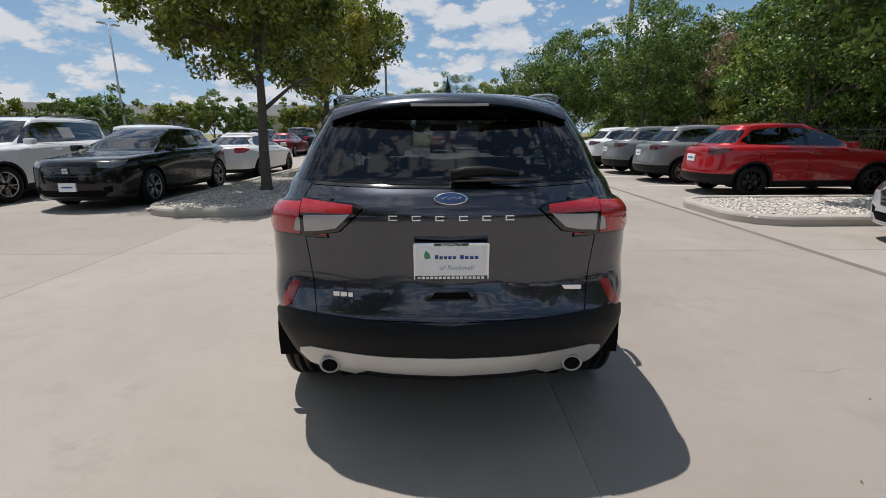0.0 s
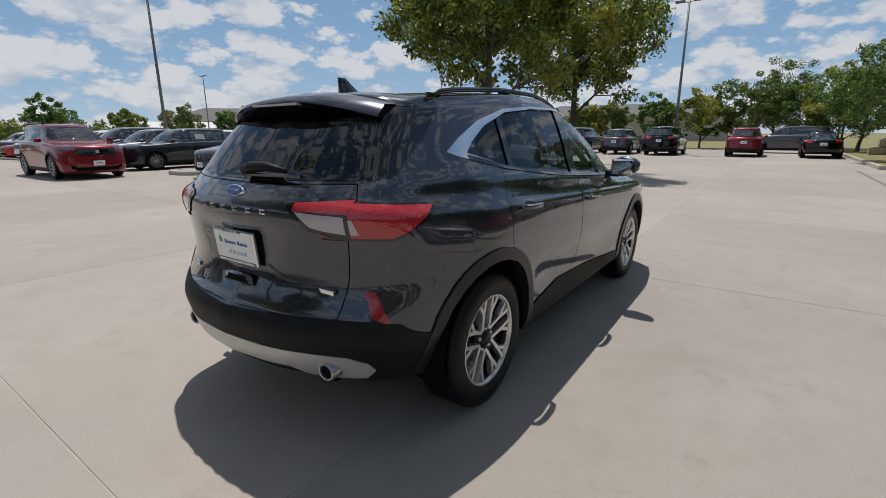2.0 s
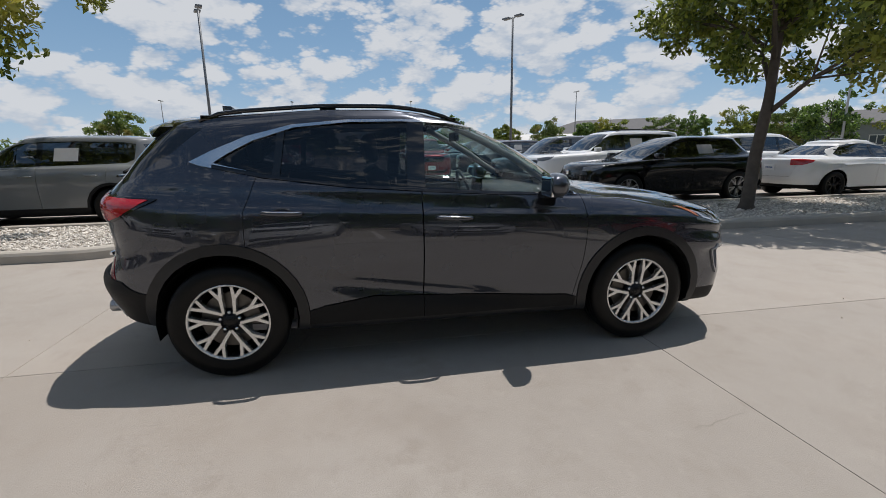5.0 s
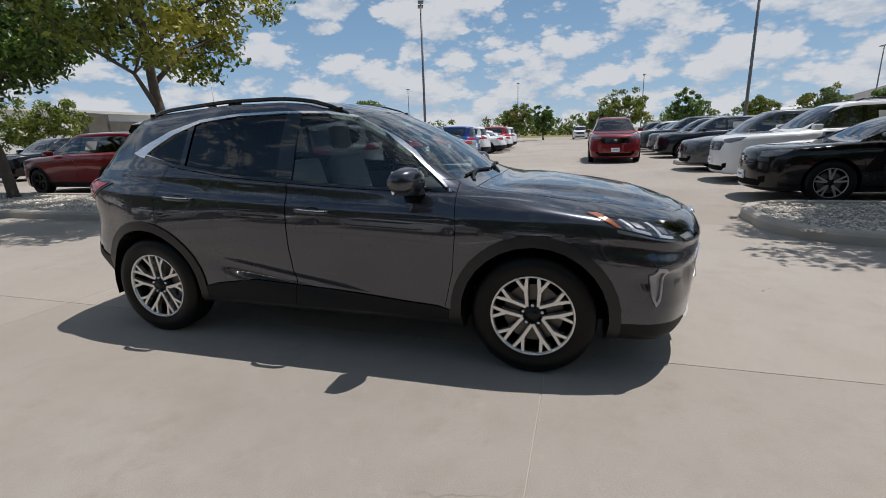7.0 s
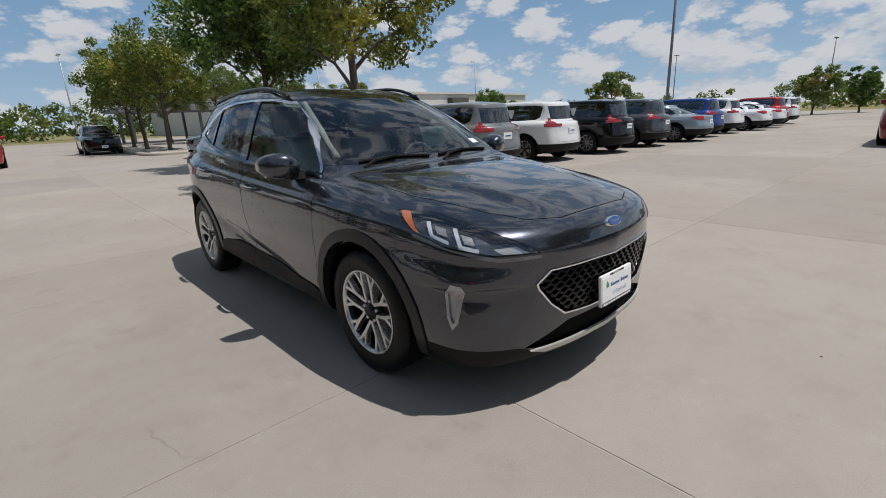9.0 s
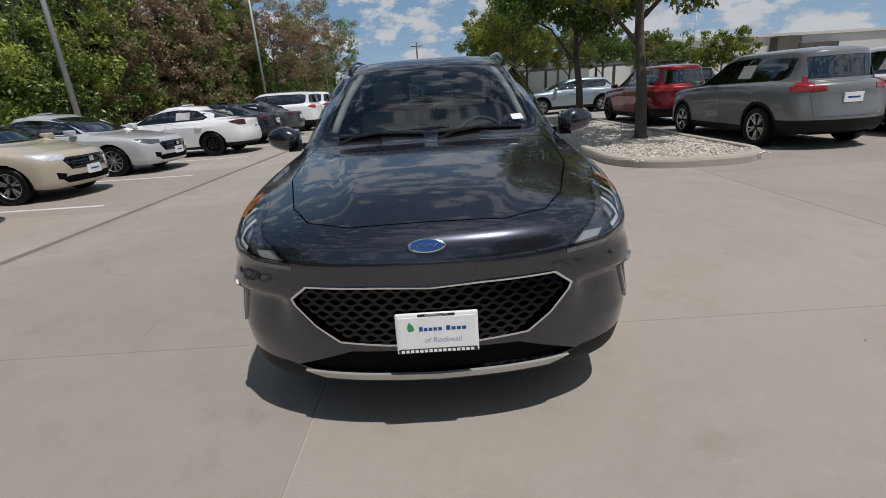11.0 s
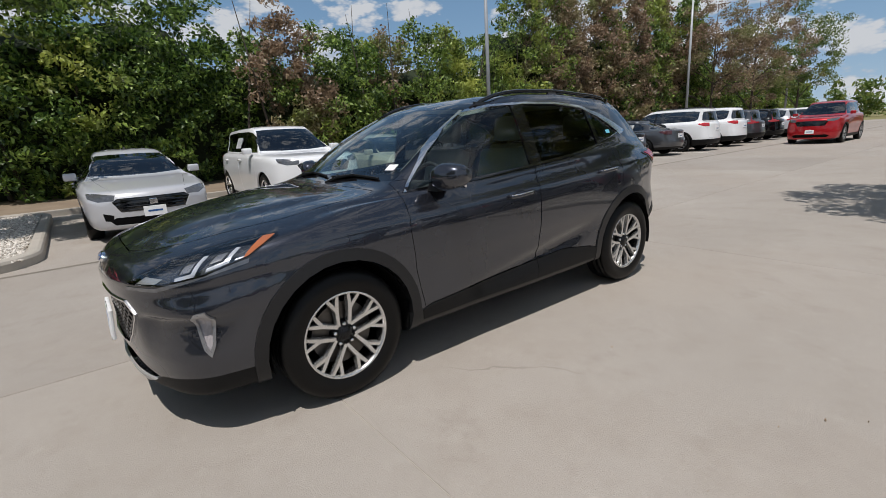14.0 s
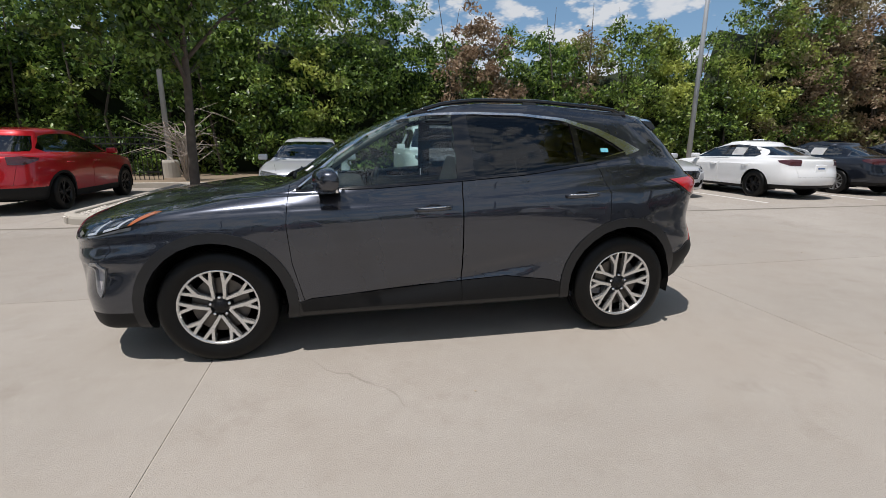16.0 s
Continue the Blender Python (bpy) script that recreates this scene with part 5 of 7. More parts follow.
def plain_rings(L, W, H, ax, belt, hood, cowl, top, rtop, rbase, deck, tuck):
    """Level lines of a common car. ax: half the wheelbase; belt, hood, deck: heights of window line, bonnet front and tail;
    cowl, top, rtop, rbase: y of windscreen foot, windscreen head, roof end, rear window foot; tuck: how far the glass leans in."""
    w, n, t = W / 2, L / 2, -L / 2

    def r(yf, xf, cf, ws, ys, xr, cr, yr, z):
        return ring(yf, xf * w, cf, (ws[0] * w, ys[0]), (ws[1] * w, ys[1]), (ws[2] * w, ys[2]), (ws[3] * w, ys[3]), xr * w, cr, yr, z)
    ya = (ax, ax * 0.3, -ax * 0.45, -ax)
    yc = (min(cowl - 0.05, ax * 0.75), ax * 0.25, -ax * 0.45, -ax * 1.02)
    yg = (min(cowl - 0.55, 0.45), 0.05, -0.65, max(-ax * 1.04, rbase + 0.42))
    yt = (top - 0.12, top - 0.35, (top + rtop) / 2, rtop + 0.38)
    g, m = 1 - tuck * 0.25, 1 - tuck * 0.62
    hr = (H - belt)
    return [
        r(n - 0.13, 0.58, 0.26, (0.86,) * 4, ya, 0.58, 0.28, t + 0.16, (0.20, 0.20, 0.22, 0.22, 0.22, 0.24, 0.26, 0.28)),
        r(n - 0.03, 0.62, 0.32, (0.94, 0.945, 0.945, 0.94), ya, 0.62, 0.34, t + 0.05, (0.25, 0.24, 0.26, 0.26, 0.26, 0.27, 0.31, 0.33)),
        r(n, 0.69, 0.38, (0.985, 0.965, 0.965, 0.98), ya, 0.69, 0.40, t, (0.42, 0.42, 0.48, 0.44, 0.44, 0.48, 0.46, 0.48)),
        r(n, 0.70, 0.40, (1.0, 0.985, 0.985, 1.0), ya, 0.70, 0.40, t + 0.01, (0.60, 0.60, 0.66, 0.62, 0.62, 0.66, 0.62, 0.63)),
        r(n - 0.02, 0.70, 0.42, (0.995, 1.0, 1.0, 1.0), ya, 0.69, 0.40, t + 0.05, (hood - 0.10, hood - 0.10, 0.80, 0.82, 0.83, 0.84, deck * 0.80, deck * 0.78)),
        r(n - 0.10, 0.69, 0.44, (0.965, 0.985, 0.985, 0.975), ya, 0.67, 0.40, t + 0.06, (hood, hood, belt - 0.10, belt - 0.09, belt - 0.07, belt - 0.05, deck * 0.94, deck * 0.93)),
        r(n - 0.34, 0.66, 0.42, (0.90, 0.955, 0.955, 0.93), (ax * 0.93, ax * 0.3, -ax * 0.45, -ax), 0.65, 0.42, t + 0.10, (hood + 0.05, hood + 0.05, belt - 0.03, belt - 0.02, belt, belt + 0.02, deck, deck)),
        r(cowl + 0.42, 0.64, 0.26, (0.87, 0.935, 0.935, 0.885), (ax * 0.72, ax * 0.28, -ax * 0.45, -ax * 1.01), 0.63, 0.42, (t + 0.14 + rbase) / 2, (belt - 0.01, belt, belt, belt + 0.015, belt + 0.03, belt + 0.05, deck + 0.03, deck + 0.03)),
        r(cowl, 0.67, 0.16, (0.885 * g, 0.915 * g, 0.915 * g, 0.85 * g), yc, 0.62, 0.40, rbase, (belt + 0.04, belt + 0.045, belt + 0.045, belt + 0.06, belt + 0.075, belt + 0.10, deck + 0.055, deck + 0.055)),
        r((cowl + top) / 2, 0.64, 0.16, (0.83 * m, 0.85 * m, 0.85 * m, 0.79 * m), yg, 0.60, 0.38, (rbase + rtop) / 2, (belt + hr * 0.52, belt + hr * 0.51, belt + hr * 0.50, belt + hr * 0.52, belt + hr * 0.53, belt + hr * 0.52, belt + hr * 0.46, belt + hr * 0.47)),
        r(top, 0.59, 0.15, (0.745 * m, 0.77 * m, 0.77 * m, 0.72 * m), yt, 0.57, 0.34, rtop, (H - 0.10, H - 0.105, H - 0.11, H - 0.095, H - 0.09, H - 0.12, H - 0.14, H - 0.13)),
        r(top - 0.22, 0.50, 0.14, (0.66 * m, 0.68 * m, 0.68 * m, 0.64 * m), tuple(y - 0.12 + 0.06 * k for k, y in enumerate(yt)), 0.50, 0.30, rtop + 0.06, (H - 0.035, H - 0.04, H - 0.045, H - 0.035, H - 0.035, H - 0.05, H - 0.07, H - 0.065)),
        r(top - 0.50, 0.26, 0.10, (0.34,) * 4, (top - 0.60, top - 0.68, (top + rtop) / 2, rtop + 0.60), 0.26, 0.14, rtop + 0.30, (H - 0.008, H - 0.01, H - 0.01, H - 0.006, H - 0.004, H - 0.012, H - 0.03, H - 0.028)),
        r(top - 0.70, 0.0, 0.02, (0.0,) * 4, (top - 0.74, top - 0.78, (top + rtop) / 2, rtop + 0.75), 0.0, 0.02, rtop + 0.60, (H,) * 8),
    ]


SHAPES = {
    # length, width, height, half wheelbase, belt, hood, cowl, windscreen head, roof end, rear window foot, deck, lean, tyre radius
    "crossover": (4.58, 1.86, 1.60, 1.33, 1.04, 0.92, 0.95, 0.10, -1.55, -1.98, 1.06, 0.30, 0.345),
    "boxy": (4.74, 1.90, 1.68, 1.37, 1.06, 0.98, 0.98, 0.25, -2.02, -2.14, 1.08, 0.24, 0.36),
    "large": (5.08, 2.0, 1.80, 1.45, 1.16, 1.06, 1.05, 0.30, -2.28, -2.40, 1.18, 0.22, 0.385),
    "sedan": (4.92, 1.86, 1.45, 1.41, 0.93, 0.78, 0.98, 0.10, -1.05, -1.88, 0.98, 0.34, 0.34),
    "hatch": (4.46, 1.75, 1.48, 1.35, 0.94, 0.80, 1.10, 0.15, -1.30, -1.92, 1.02, 0.34, 0.32),
    "van": (5.2, 2.0, 1.73, 1.50, 1.04, 0.90, 1.25, 0.45, -2.30, -2.48, 1.08, 0.26, 0.355),
    "low_coupe": (4.96, 1.92, 1.56, 1.42, 1.02, 0.92, 1.05, 0.15, -1.75, -2.15, 1.08, 0.30, 0.37),
}


def plain_car(kind, col, label, at, heading, style="ten", face=None, clad=True, sheet=False, group="parked cars", fine=True, tails=None, heads=None, plate=True, rails=False):
    """A parked car at (x, y) whose nose points along heading (degrees; 0 is +y, 90 is -x)."""
    L, W, H, ax, belt, hood, cowl, top, rtop, rbase, deck, tuck, R = SHAPES[kind]
    car = thing("car", label, "car", group, at=pose(at[0], at[1], 0, 0, 0, heading))
    face = face or M_ALLOY_GREY
    style = style if fine else "far"
    w = W / 2
    bm = loft(plain_rings(L, W, H, ax, belt, hood, cowl, top, rtop, rbase, deck, tuck), 3 if fine else 2, 3 if fine else 2)
    nor = Normals(bm)
    body = col
    low = M_CLAD if clad else col
    for y in (ax, -ax):
        cut(bm, circle(y, R, R + 0.045, 20), SIDE, 0.1, lambda c: c.z < 0.95).free()
        if clad:
            pair("wheel_arch_trim", cut(bm, circle(y, R, R + 0.095, 20), SIDE, 0.1, lambda c: c.z < 1.0), nor, M_CLAD, car, proud=0.006, depth=0.04)
    hr = H - belt
    b0 = belt + 0.045
    back = rtop if kind in ("sedan", "hatch", "low_coupe") else rtop + 0.25
    qy = (rbase + 0.55) if kind in ("sedan", "hatch", "low_coupe") else rbase + 0.42
    dlo = [(cowl - 0.16, b0), (cowl - (cowl - top) * 0.55 - 0.1, belt + hr * 0.55), (top - 0.10, H - 0.155), (top - 0.40, H - 0.125), ((top + back) / 2, H - 0.115), (back + 0.25, H - 0.135), (back + 0.02, H - 0.175), (qy, belt + 0.16), (qy + 0.12, b0 + 0.05)]
    gl = cut(bm, dlo, SIDE, 0.15, lambda c: c.z > belt - 0.05)
    mid = -0.18
    front = cut(gl, [(mid + 0.045, 0), (3, 0), (3, 3), (mid + 0.045, 3)], SIDE, -1)
    rear = cut(gl, [(mid - 0.045, 0), (-3, 0), (-3, 3), (mid - 0.045, 3)], SIDE, -1)
    pair("pillar_trim", gl, nor, M_GLOSSBLACK, car)
    pair("front_side_glass", front, nor, M_GLASS_CAR, car, proud=-0.003, depth=0.01)
    pair("rear_side_glass", rear, nor, M_GLASS_CAR, car, proud=-0.003, depth=0.01)
    if kind == "boxy":
        behind = lambda c: c.y < -L / 2 + 0.42 and c.z > 0.9
        hook = joined([cut(bm, [(0.575 * w, deck - 0.03), (0.80 * w, deck - 0.03), (0.68 * w, H - 0.22), (0.575 * w, H - 0.22)], REAR, 0.12, behind), cut(bm, [(0.42 * w, deck - 0.11), (1.0 * w, deck - 0.13), (0.92 * w, deck - 0.03), (0.42 * w, deck - 0.04)], REAR, 0.1, behind)])
        pair("tail_lamp", hook, nor, tails or M_REDHOOK, car, "tall hooked red tail lamp", proud=0.006)
    ws = cut(bm, [(-1, belt + 0.05), (0.30, belt + 0.05), (0.80 * w, belt + 0.075), (0.70 * w, belt + hr * 0.55), (0.60 * w, H - 0.115), (0.3, H - 0.10), (-1, H - 0.10)], FRONT, 0.2, lambda c: c.z > belt and top - 0.3 < c.y < cowl + 0.04)
    skin("windscreen", main_piece(ws), nor, M_GLASS_CAR, car, "", mirror='both', depth=0.01, proud=-0.002)
    gw = 0.565 if kind == "boxy" else 0.66
    rg = cut(bm, [(-1, deck + 0.075), (gw * w, deck + 0.085), (gw * w, deck + 0.14), (0.56 * w, H - 0.17), (-1, H - 0.155)], REAR, 0.05 if kind in ("sedan", "hatch") else 0.15, lambda c: c.y < rtop + 0.45 and c.z > deck)
    skin("rear_window", rg, nor, M_GLASS_CAR, car, "", mirror='both', depth=0.01, proud=-0.002)
    # lamps
    u0 = (0.60 * w - (L / 2 - 0.06)) * Q
    zc = hood - 0.07
    hl = cut(bm, [(u0, zc - 0.05), (u0 + 0.22, zc - 0.055), (u0 + 0.42, zc + 0.0), (u0 + 0.50, zc + 0.075), (u0 + 0.30, zc + 0.068), (u0, zc + 0.03)], CORNER_F, 0.05, lambda c: c.y > ax * 0.8)
    pair("headlamp", hl, nor, heads or M_HEADDARK, car, "smoked headlamp", proud=0.003)
    t0 = (0.62 * w - (L / 2 - 0.08)) * Q
    zt = deck - 0.03
    tl = None if kind == "boxy" else cut(bm, [(t0 - 0.02, zt - 0.12), (t0 + 0.20, zt - 0.12), (t0 + 0.42, zt - 0.05), (t0 + 0.46, zt + 0.0), (t0 + 0.20, zt + 0.03), (t0 - 0.02, zt + 0.02)], CORNER_R, 0.05, lambda c: c.y < -ax * 0.8)
    if tl:
        pair("tail_lamp", tl, nor, tails or M_RED, car, "red tail lamp", proud=0.005)
    # nose and bumpers
    gr = cut(bm, [(-1, hood - 0.09), (0.50 * w, hood - 0.09), (0.58 * w, hood - 0.14), (0.48 * w, hood - 0.30), (-1, hood - 0.31)], FRONT, 0.3, lambda c: c.y > ax)
    skin("grille", gr, nor, M_GLOSSBLACK, car, "black grille", mirror='both', proud=-0.012, depth=0.01)
    for k in range(4):
        b = bmesh.new()
        z = hood - 0.12 - k * 0.05
        pts = []
        for j in range(-5, 6):
            x = j / 5 * 0.46 * w
            h = nor.ray(Vector((abs(x), 4, z)), Vector((0, -1, 0)))
            if h:
                pts.append((x, h.y + 0.001, z))
        if len(pts) > 2:
            tube(b, pts, 0.011, 5)
            part("grille_bar", b, M_GLOSSBLACK, car)
        else:
            b.free()
    h = nor.ray(Vector((0.01, 4, hood - 0.17)), Vector((0, -1, 0)))
    if h and fine:
        b = bmesh.new()
        box(b, -0.055, 0.055, h.y - 0.004, h.y + 0.010, hood - 0.215, hood - 0.125, 0.012)
        part("nose_emblem", b, M_CHROME, car, "plain chrome emblem")
        ft = cut(bm, [(u0 + 0.02, 0.44), (u0 + 0.17, 0.48), (u0 + 0.16, 0.36), (u0 + 0.05, 0.34)], CORNER_F, 0.05, lambda c: c.y > ax * 0.8)
        pair("fog_recess", ft, nor, M_DARK, car, "black fog lamp recess", proud=-0.004)
    it = cut(bm, [(-1, 0.40), (0.55 * w, 0.40), (0.66 * w, 0.36), (0.58 * w, 0.28), (-1, 0.28)], FRONT, 0.3, lambda c: c.y > ax)
    skin("lower_intake", it, nor, M_DARK, car, "", mirror='both', proud=-0.006, depth=0.01)
    rb = cut(bm, [(-2, 0.50 if clad else 0.36), (2, 0.50 if clad else 0.36), (2, 0), (-2, 0)], REAR, -0.9, lambda c: c.y < -ax - 0.30)
    skin("rear_bumper", rb, nor, M_CLAD, car, "black lower rear bumper", mirror='both', proud=0.004)
    sl = cut(bm, [(-ax, 0.36 if clad else 0.29), (ax, 0.36 if clad else 0.29), (ax, 0), (-ax, 0)], SIDE, -0.9, lambda c: c.x > 0.4 and abs(c.y) < ax)
    pair("sill_trim", sl, nor, M_CLAD, car, proud=0.004)
    if fine:
        fd = cut(bm, [(cowl - 0.02, belt + 0.2), (cowl + 0.02, belt - 0.1), (cowl - 0.12, 0.30), (mid, 0.30), (mid, belt + 0.2)], SIDE, 0.3, lambda c: c.z < belt + 0.3)
        pair("front_door", fd, nor, body, car, gap=0.004)
        rd = cut(bm, [(mid, belt + 0.2), (mid, 0.30), (-ax + R * 0.9, 0.30), (-ax + 0.08, 0.80), (-ax + 0.02, belt + 0.2)], SIDE, 0.3, lambda c: c.z < belt + 0.3)
        pair("rear_door", rd, nor, body, car, gap=0.004)
        hd = cut(bm, [(-1, L / 2 - 0.12), (0.55 * w, L / 2 - 0.24), (0.72 * w, ax * 0.9), (0.72 * w, cowl + 0.05), (-1, cowl + 0.10)], TOP, 0.4, lambda c: c.z > hood - 0.08)
        skin("hood", hd, nor, body, car, mirror='both', gap=0.004)
        up_to = deck + (0.3 if kind not in ("sedan", "hatch") else 0.0)
        ht = cut(bm, [(-1, up_to), (0.62 * w, up_to), (0.64 * w, deck - 0.15), (0.58 * w, 0.55), (-1, 0.55)], REAR, 0.3, lambda c: c.y < -ax - 0.5)
        skin("hatch" if kind not in ("sedan",) else "boot_lid", main_piece(ht), nor, body, car, mirror='both', gap=0.004)
    skin("body", main_piece(bm), nor, body, car, "", mirror='both', depth=0.03)
    for s in (1, -1):
        b = bmesh.new()
        box(b, min(s * (w - 0.06), s * (w + 0.13)), max(s * (w - 0.06), s * (w + 0.13)), cowl - 0.36, cowl - 0.20, belt + 0.02, belt + 0.15, 0.03)
        part("door_mirror", b, body, car, "", True)
        if fine:
            for y in (mid + 0.16, -ax + 0.30):
                h = nor.ray(Vector((3, y, belt - 0.11)), Vector((-1, 0, 0)))
                if h:
                    b = bmesh.new()
                    tube(b, [(s * (h.x - 0.01), y + 0.11, h.z), (s * (h.x + 0.025), y + 0.08, h.z), (s * (h.x + 0.025), y - 0.08, h.z), (s * (h.x - 0.01), y - 0.11, h.z)], 0.014, 6)
                    part("door_handle", b, body, car, "", True)
        if rails:
            b = bmesh.new()
            tube(b, [(s * 0.58 * w, y, H + 0.02 - (0.05 if k in (0, 4) else 0.0)) for k, y in enumerate((top - 0.35, top - 0.5, (top + rtop) / 2, rtop + 0.3, rtop + 0.15))], 0.018, 6)
            part("roof_rail", b, M_GLOSSBLACK, car, "", True)
    for y in (ax, -ax):
        for s in (1, -1):
            shared_wheel(car, Vector((s * (w - 0.135), y, R)), R, R * 0.665, style, face, M_POCKET, s, 0.225)
            b = bmesh.new()
            lathe(b, [(0.0, R + 0.05), (0.34, R + 0.05), (0.34, 0.05)], 18)
            bmesh.ops.delete(b, geom=[v for v in b.verts if v.co.z < -0.16], context='VERTS')
            ln = part("wheel_well", b, M_DARK, car)
            ln.matrix_basis = Matrix.Translation((s * (w - 0.03), y, R)) @ Matrix.Diagonal((-s, 1, 1, 1))
    b = bmesh.new()
    box(b, -w * 0.84, w * 0.84, -ax + R, ax - R, 0.21, 0.25)
    box(b, -w * 0.55, w * 0.55, -L / 2 + 0.2, L / 2 - 0.2, 0.25, 0.30)
    part("underbody", b, M_DARK, car)
    b = bmesh.new()
    box(b, -w * 0.80, w * 0.80, -ax, cowl, belt - 0.12, belt - 0.05)
    for x in (-0.38, 0.38):
        for y in (-0.35, -1.2):
            box(b, x - 0.24, x + 0.24, y - 0.06, y + 0.06, belt - 0.1, belt + 0.28, 0.04)
    part("cabin", b, M_TRIM, car, "dark cabin with seats")
    if plate:
        for y, d, z in ((L / 2 + 0.004, 1, 0.46 if kind != "large" else 0.52), (-L / 2 + 0.04, -1, deck * 0.78)):
            b = bmesh.new()
            h = nor.ray(Vector((0.02, y * 2, z)), Vector((0, -d, 0)))
            yy = h.y if h else y
            box(b, -0.155, 0.155, min(yy - d * 0.01, yy + d * 0.02), max(yy - d * 0.01, yy + d * 0.02), z - 0.078, z + 0.078, 0.004)
            pl = part("dealer_plate", b, M_PLATE, car, "white dealer plate")
            b = bmesh.new()
            box(b, -0.10, 0.10, min(yy + d * 0.015, yy + d * 0.0225), max(yy + d * 0.015, yy + d * 0.0225), z - 0.012, z + 0.016)
            part("letter_bar", b, M_TEXTBLUE, pl)
    if sheet:
        for s in (1, -1):
            b = bmesh.new()
            y0 = -0.62
            h0 = nor.ray(Vector((3, y0, belt + hr * 0.24)), Vector((-1, 0, 0)))
            h1 = nor.ray(Vector((3, y0, belt + hr * 0.62)), Vector((-1, 0, 0)))
            if h0 and h1:
                vs = [b.verts.new((s * (hh.x + 0.004), y0 + dy, hh.z)) for hh, dy in ((h0, -0.20), (h0, 0.20), (h1, 0.20), (h1, -0.20))]
                f = b.faces.new(vs)
                bmesh.ops.solidify(b, geom=[f], thickness=0.002)
                part("window_sheet", b, M_PAPER, car, "white price sheet in the side window")
            else:
                b.free()
    return car


P_RED = paint("red_pearl", (0.42, 0.012, 0.018), metal=0.25)
P_DEEPRED = paint("deep_red_paint", (0.20, 0.010, 0.016), metal=0.35)
P_WHITE = paint("white_paint", (0.84, 0.85, 0.86), metal=0.0)
P_BLACK = paint("black_paint", (0.004, 0.004, 0.005), metal=0.1, rough=0.2, ior=1.4)
P_SILVER = paint("silver_paint", (0.58, 0.59, 0.62), metal=0.2)
P_MIDGREY = paint("urban_grey_paint", (0.20, 0.21, 0.215), metal=0.15)
P_STEEL = paint("steel_grey_paint", (0.085, 0.09, 0.10), metal=0.5)
P_DKBLUE = paint("blue_black_paint", (0.016, 0.02, 0.03), metal=0.4)
P_BLUE = paint("bright_blue_paint", (0.012, 0.05, 0.24), metal=0.3)
P_CHAMP = paint("champagne_paint", (0.56, 0.50, 0.40), metal=0.15)
P_ICE = paint("ice_blue_paint", (0.32, 0.40, 0.45), metal=0.4)
DARKTAIL = lens_mat("smoked_tail_lens", (0.06, 0.010, 0.012))

# beside the hedge
plain_car("crossover", P_RED, "bright red crossover with black wheels beside a gravel island", (8.10, 6.95), -90, "black", M_POCKET, tails=DARKTAIL)
plain_car("crossover", P_MIDGREY, "flat grey crossover parked tail out in the row", (8.05, 9.75), -90, "five", tails=DARKTAIL)
plain_car("crossover", P_MIDGREY, "flat grey crossover parked tail out in the row", (8.05, 12.5), -90, "five", tails=DARKTAIL)
plain_car("crossover", P_WHITE, "white crossover at the end of the row", (8.10, 15.3), -90, "five", tails=DARKTAIL)
plain_car("sedan", P_SILVER, "silver saloon parked nose out beside a gravel island", (8.00, 1.40), 90, "ten", clad=False)
plain_car("large", P_WHITE, "white full-size off-roader parked nose out", (8.55, -1.80), 90, "five", M_ALLOY, clad=False, sheet=True)
plain_car("hatch", P_CHAMP, "champagne hatchback parked nose out", (8.50, -4.65), 90, "five", clad=False, heads=M_LAMPIN)
plain_car("sedan", P_SILVER, "silver saloon parked nose out beside a hatchback", (8.75, -7.6), 90, "ten", clad=False)
plain_car("sedan", P_WHITE, "white saloon with black wheels parked tail out", (7.95, -10.75), -90, "black", M_POCKET, clad=False, sheet=True, tails=DARKTAIL)
plain_car("sedan", P_DKBLUE, "dark blue-grey saloon parked tail out", (8.25, -13.75), -90, "ten", clad=False, sheet=True, tails=DARKTAIL)
plain_car("sedan", P_STEEL, "dark grey saloon parked tail out", (8.2, -16.6), -90, "ten", clad=False, sheet=True, tails=DARKTAIL)
plain_car("large", P_WHITE, "white three-row car parked tail out", (8.1, -19.5), -90, "ten", rails=True)
plain_car("large", P_WHITE, "white three-row car farther down the row", (8.1, -22.5), -90, "ten", fine=False)
plain_car("boxy", P_STEEL, "dark grey crossover far down the row", (8.1, -25.4), -90, "ten", fine=False)
plain_car("boxy", P_BLACK, "black crossover far down the row", (8.1, -28.3), -90, "ten", fine=False)
plain_car("boxy", P_SILVER, "silver crossover far down the row", (8.1, -31.2), -90, "ten", fine=False)
plain_car("sedan", P_WHITE, "white saloon far down the row", (8.1, -34.1), -90, "ten", clad=False, fine=False)
plain_car("boxy", P_WHITE, "white crossover far down the row", (8.1, -37.0), -90, "ten", fine=False)
plain_car("large", P_RED, "red pick-up standing in the far aisle", (3.2, -25.3), 0, "ten", fine=False)
plain_car("boxy", P_BLACK, "dark crossover standing in the far aisle", (-2.1, -32.2), 0, "ten", fine=False)
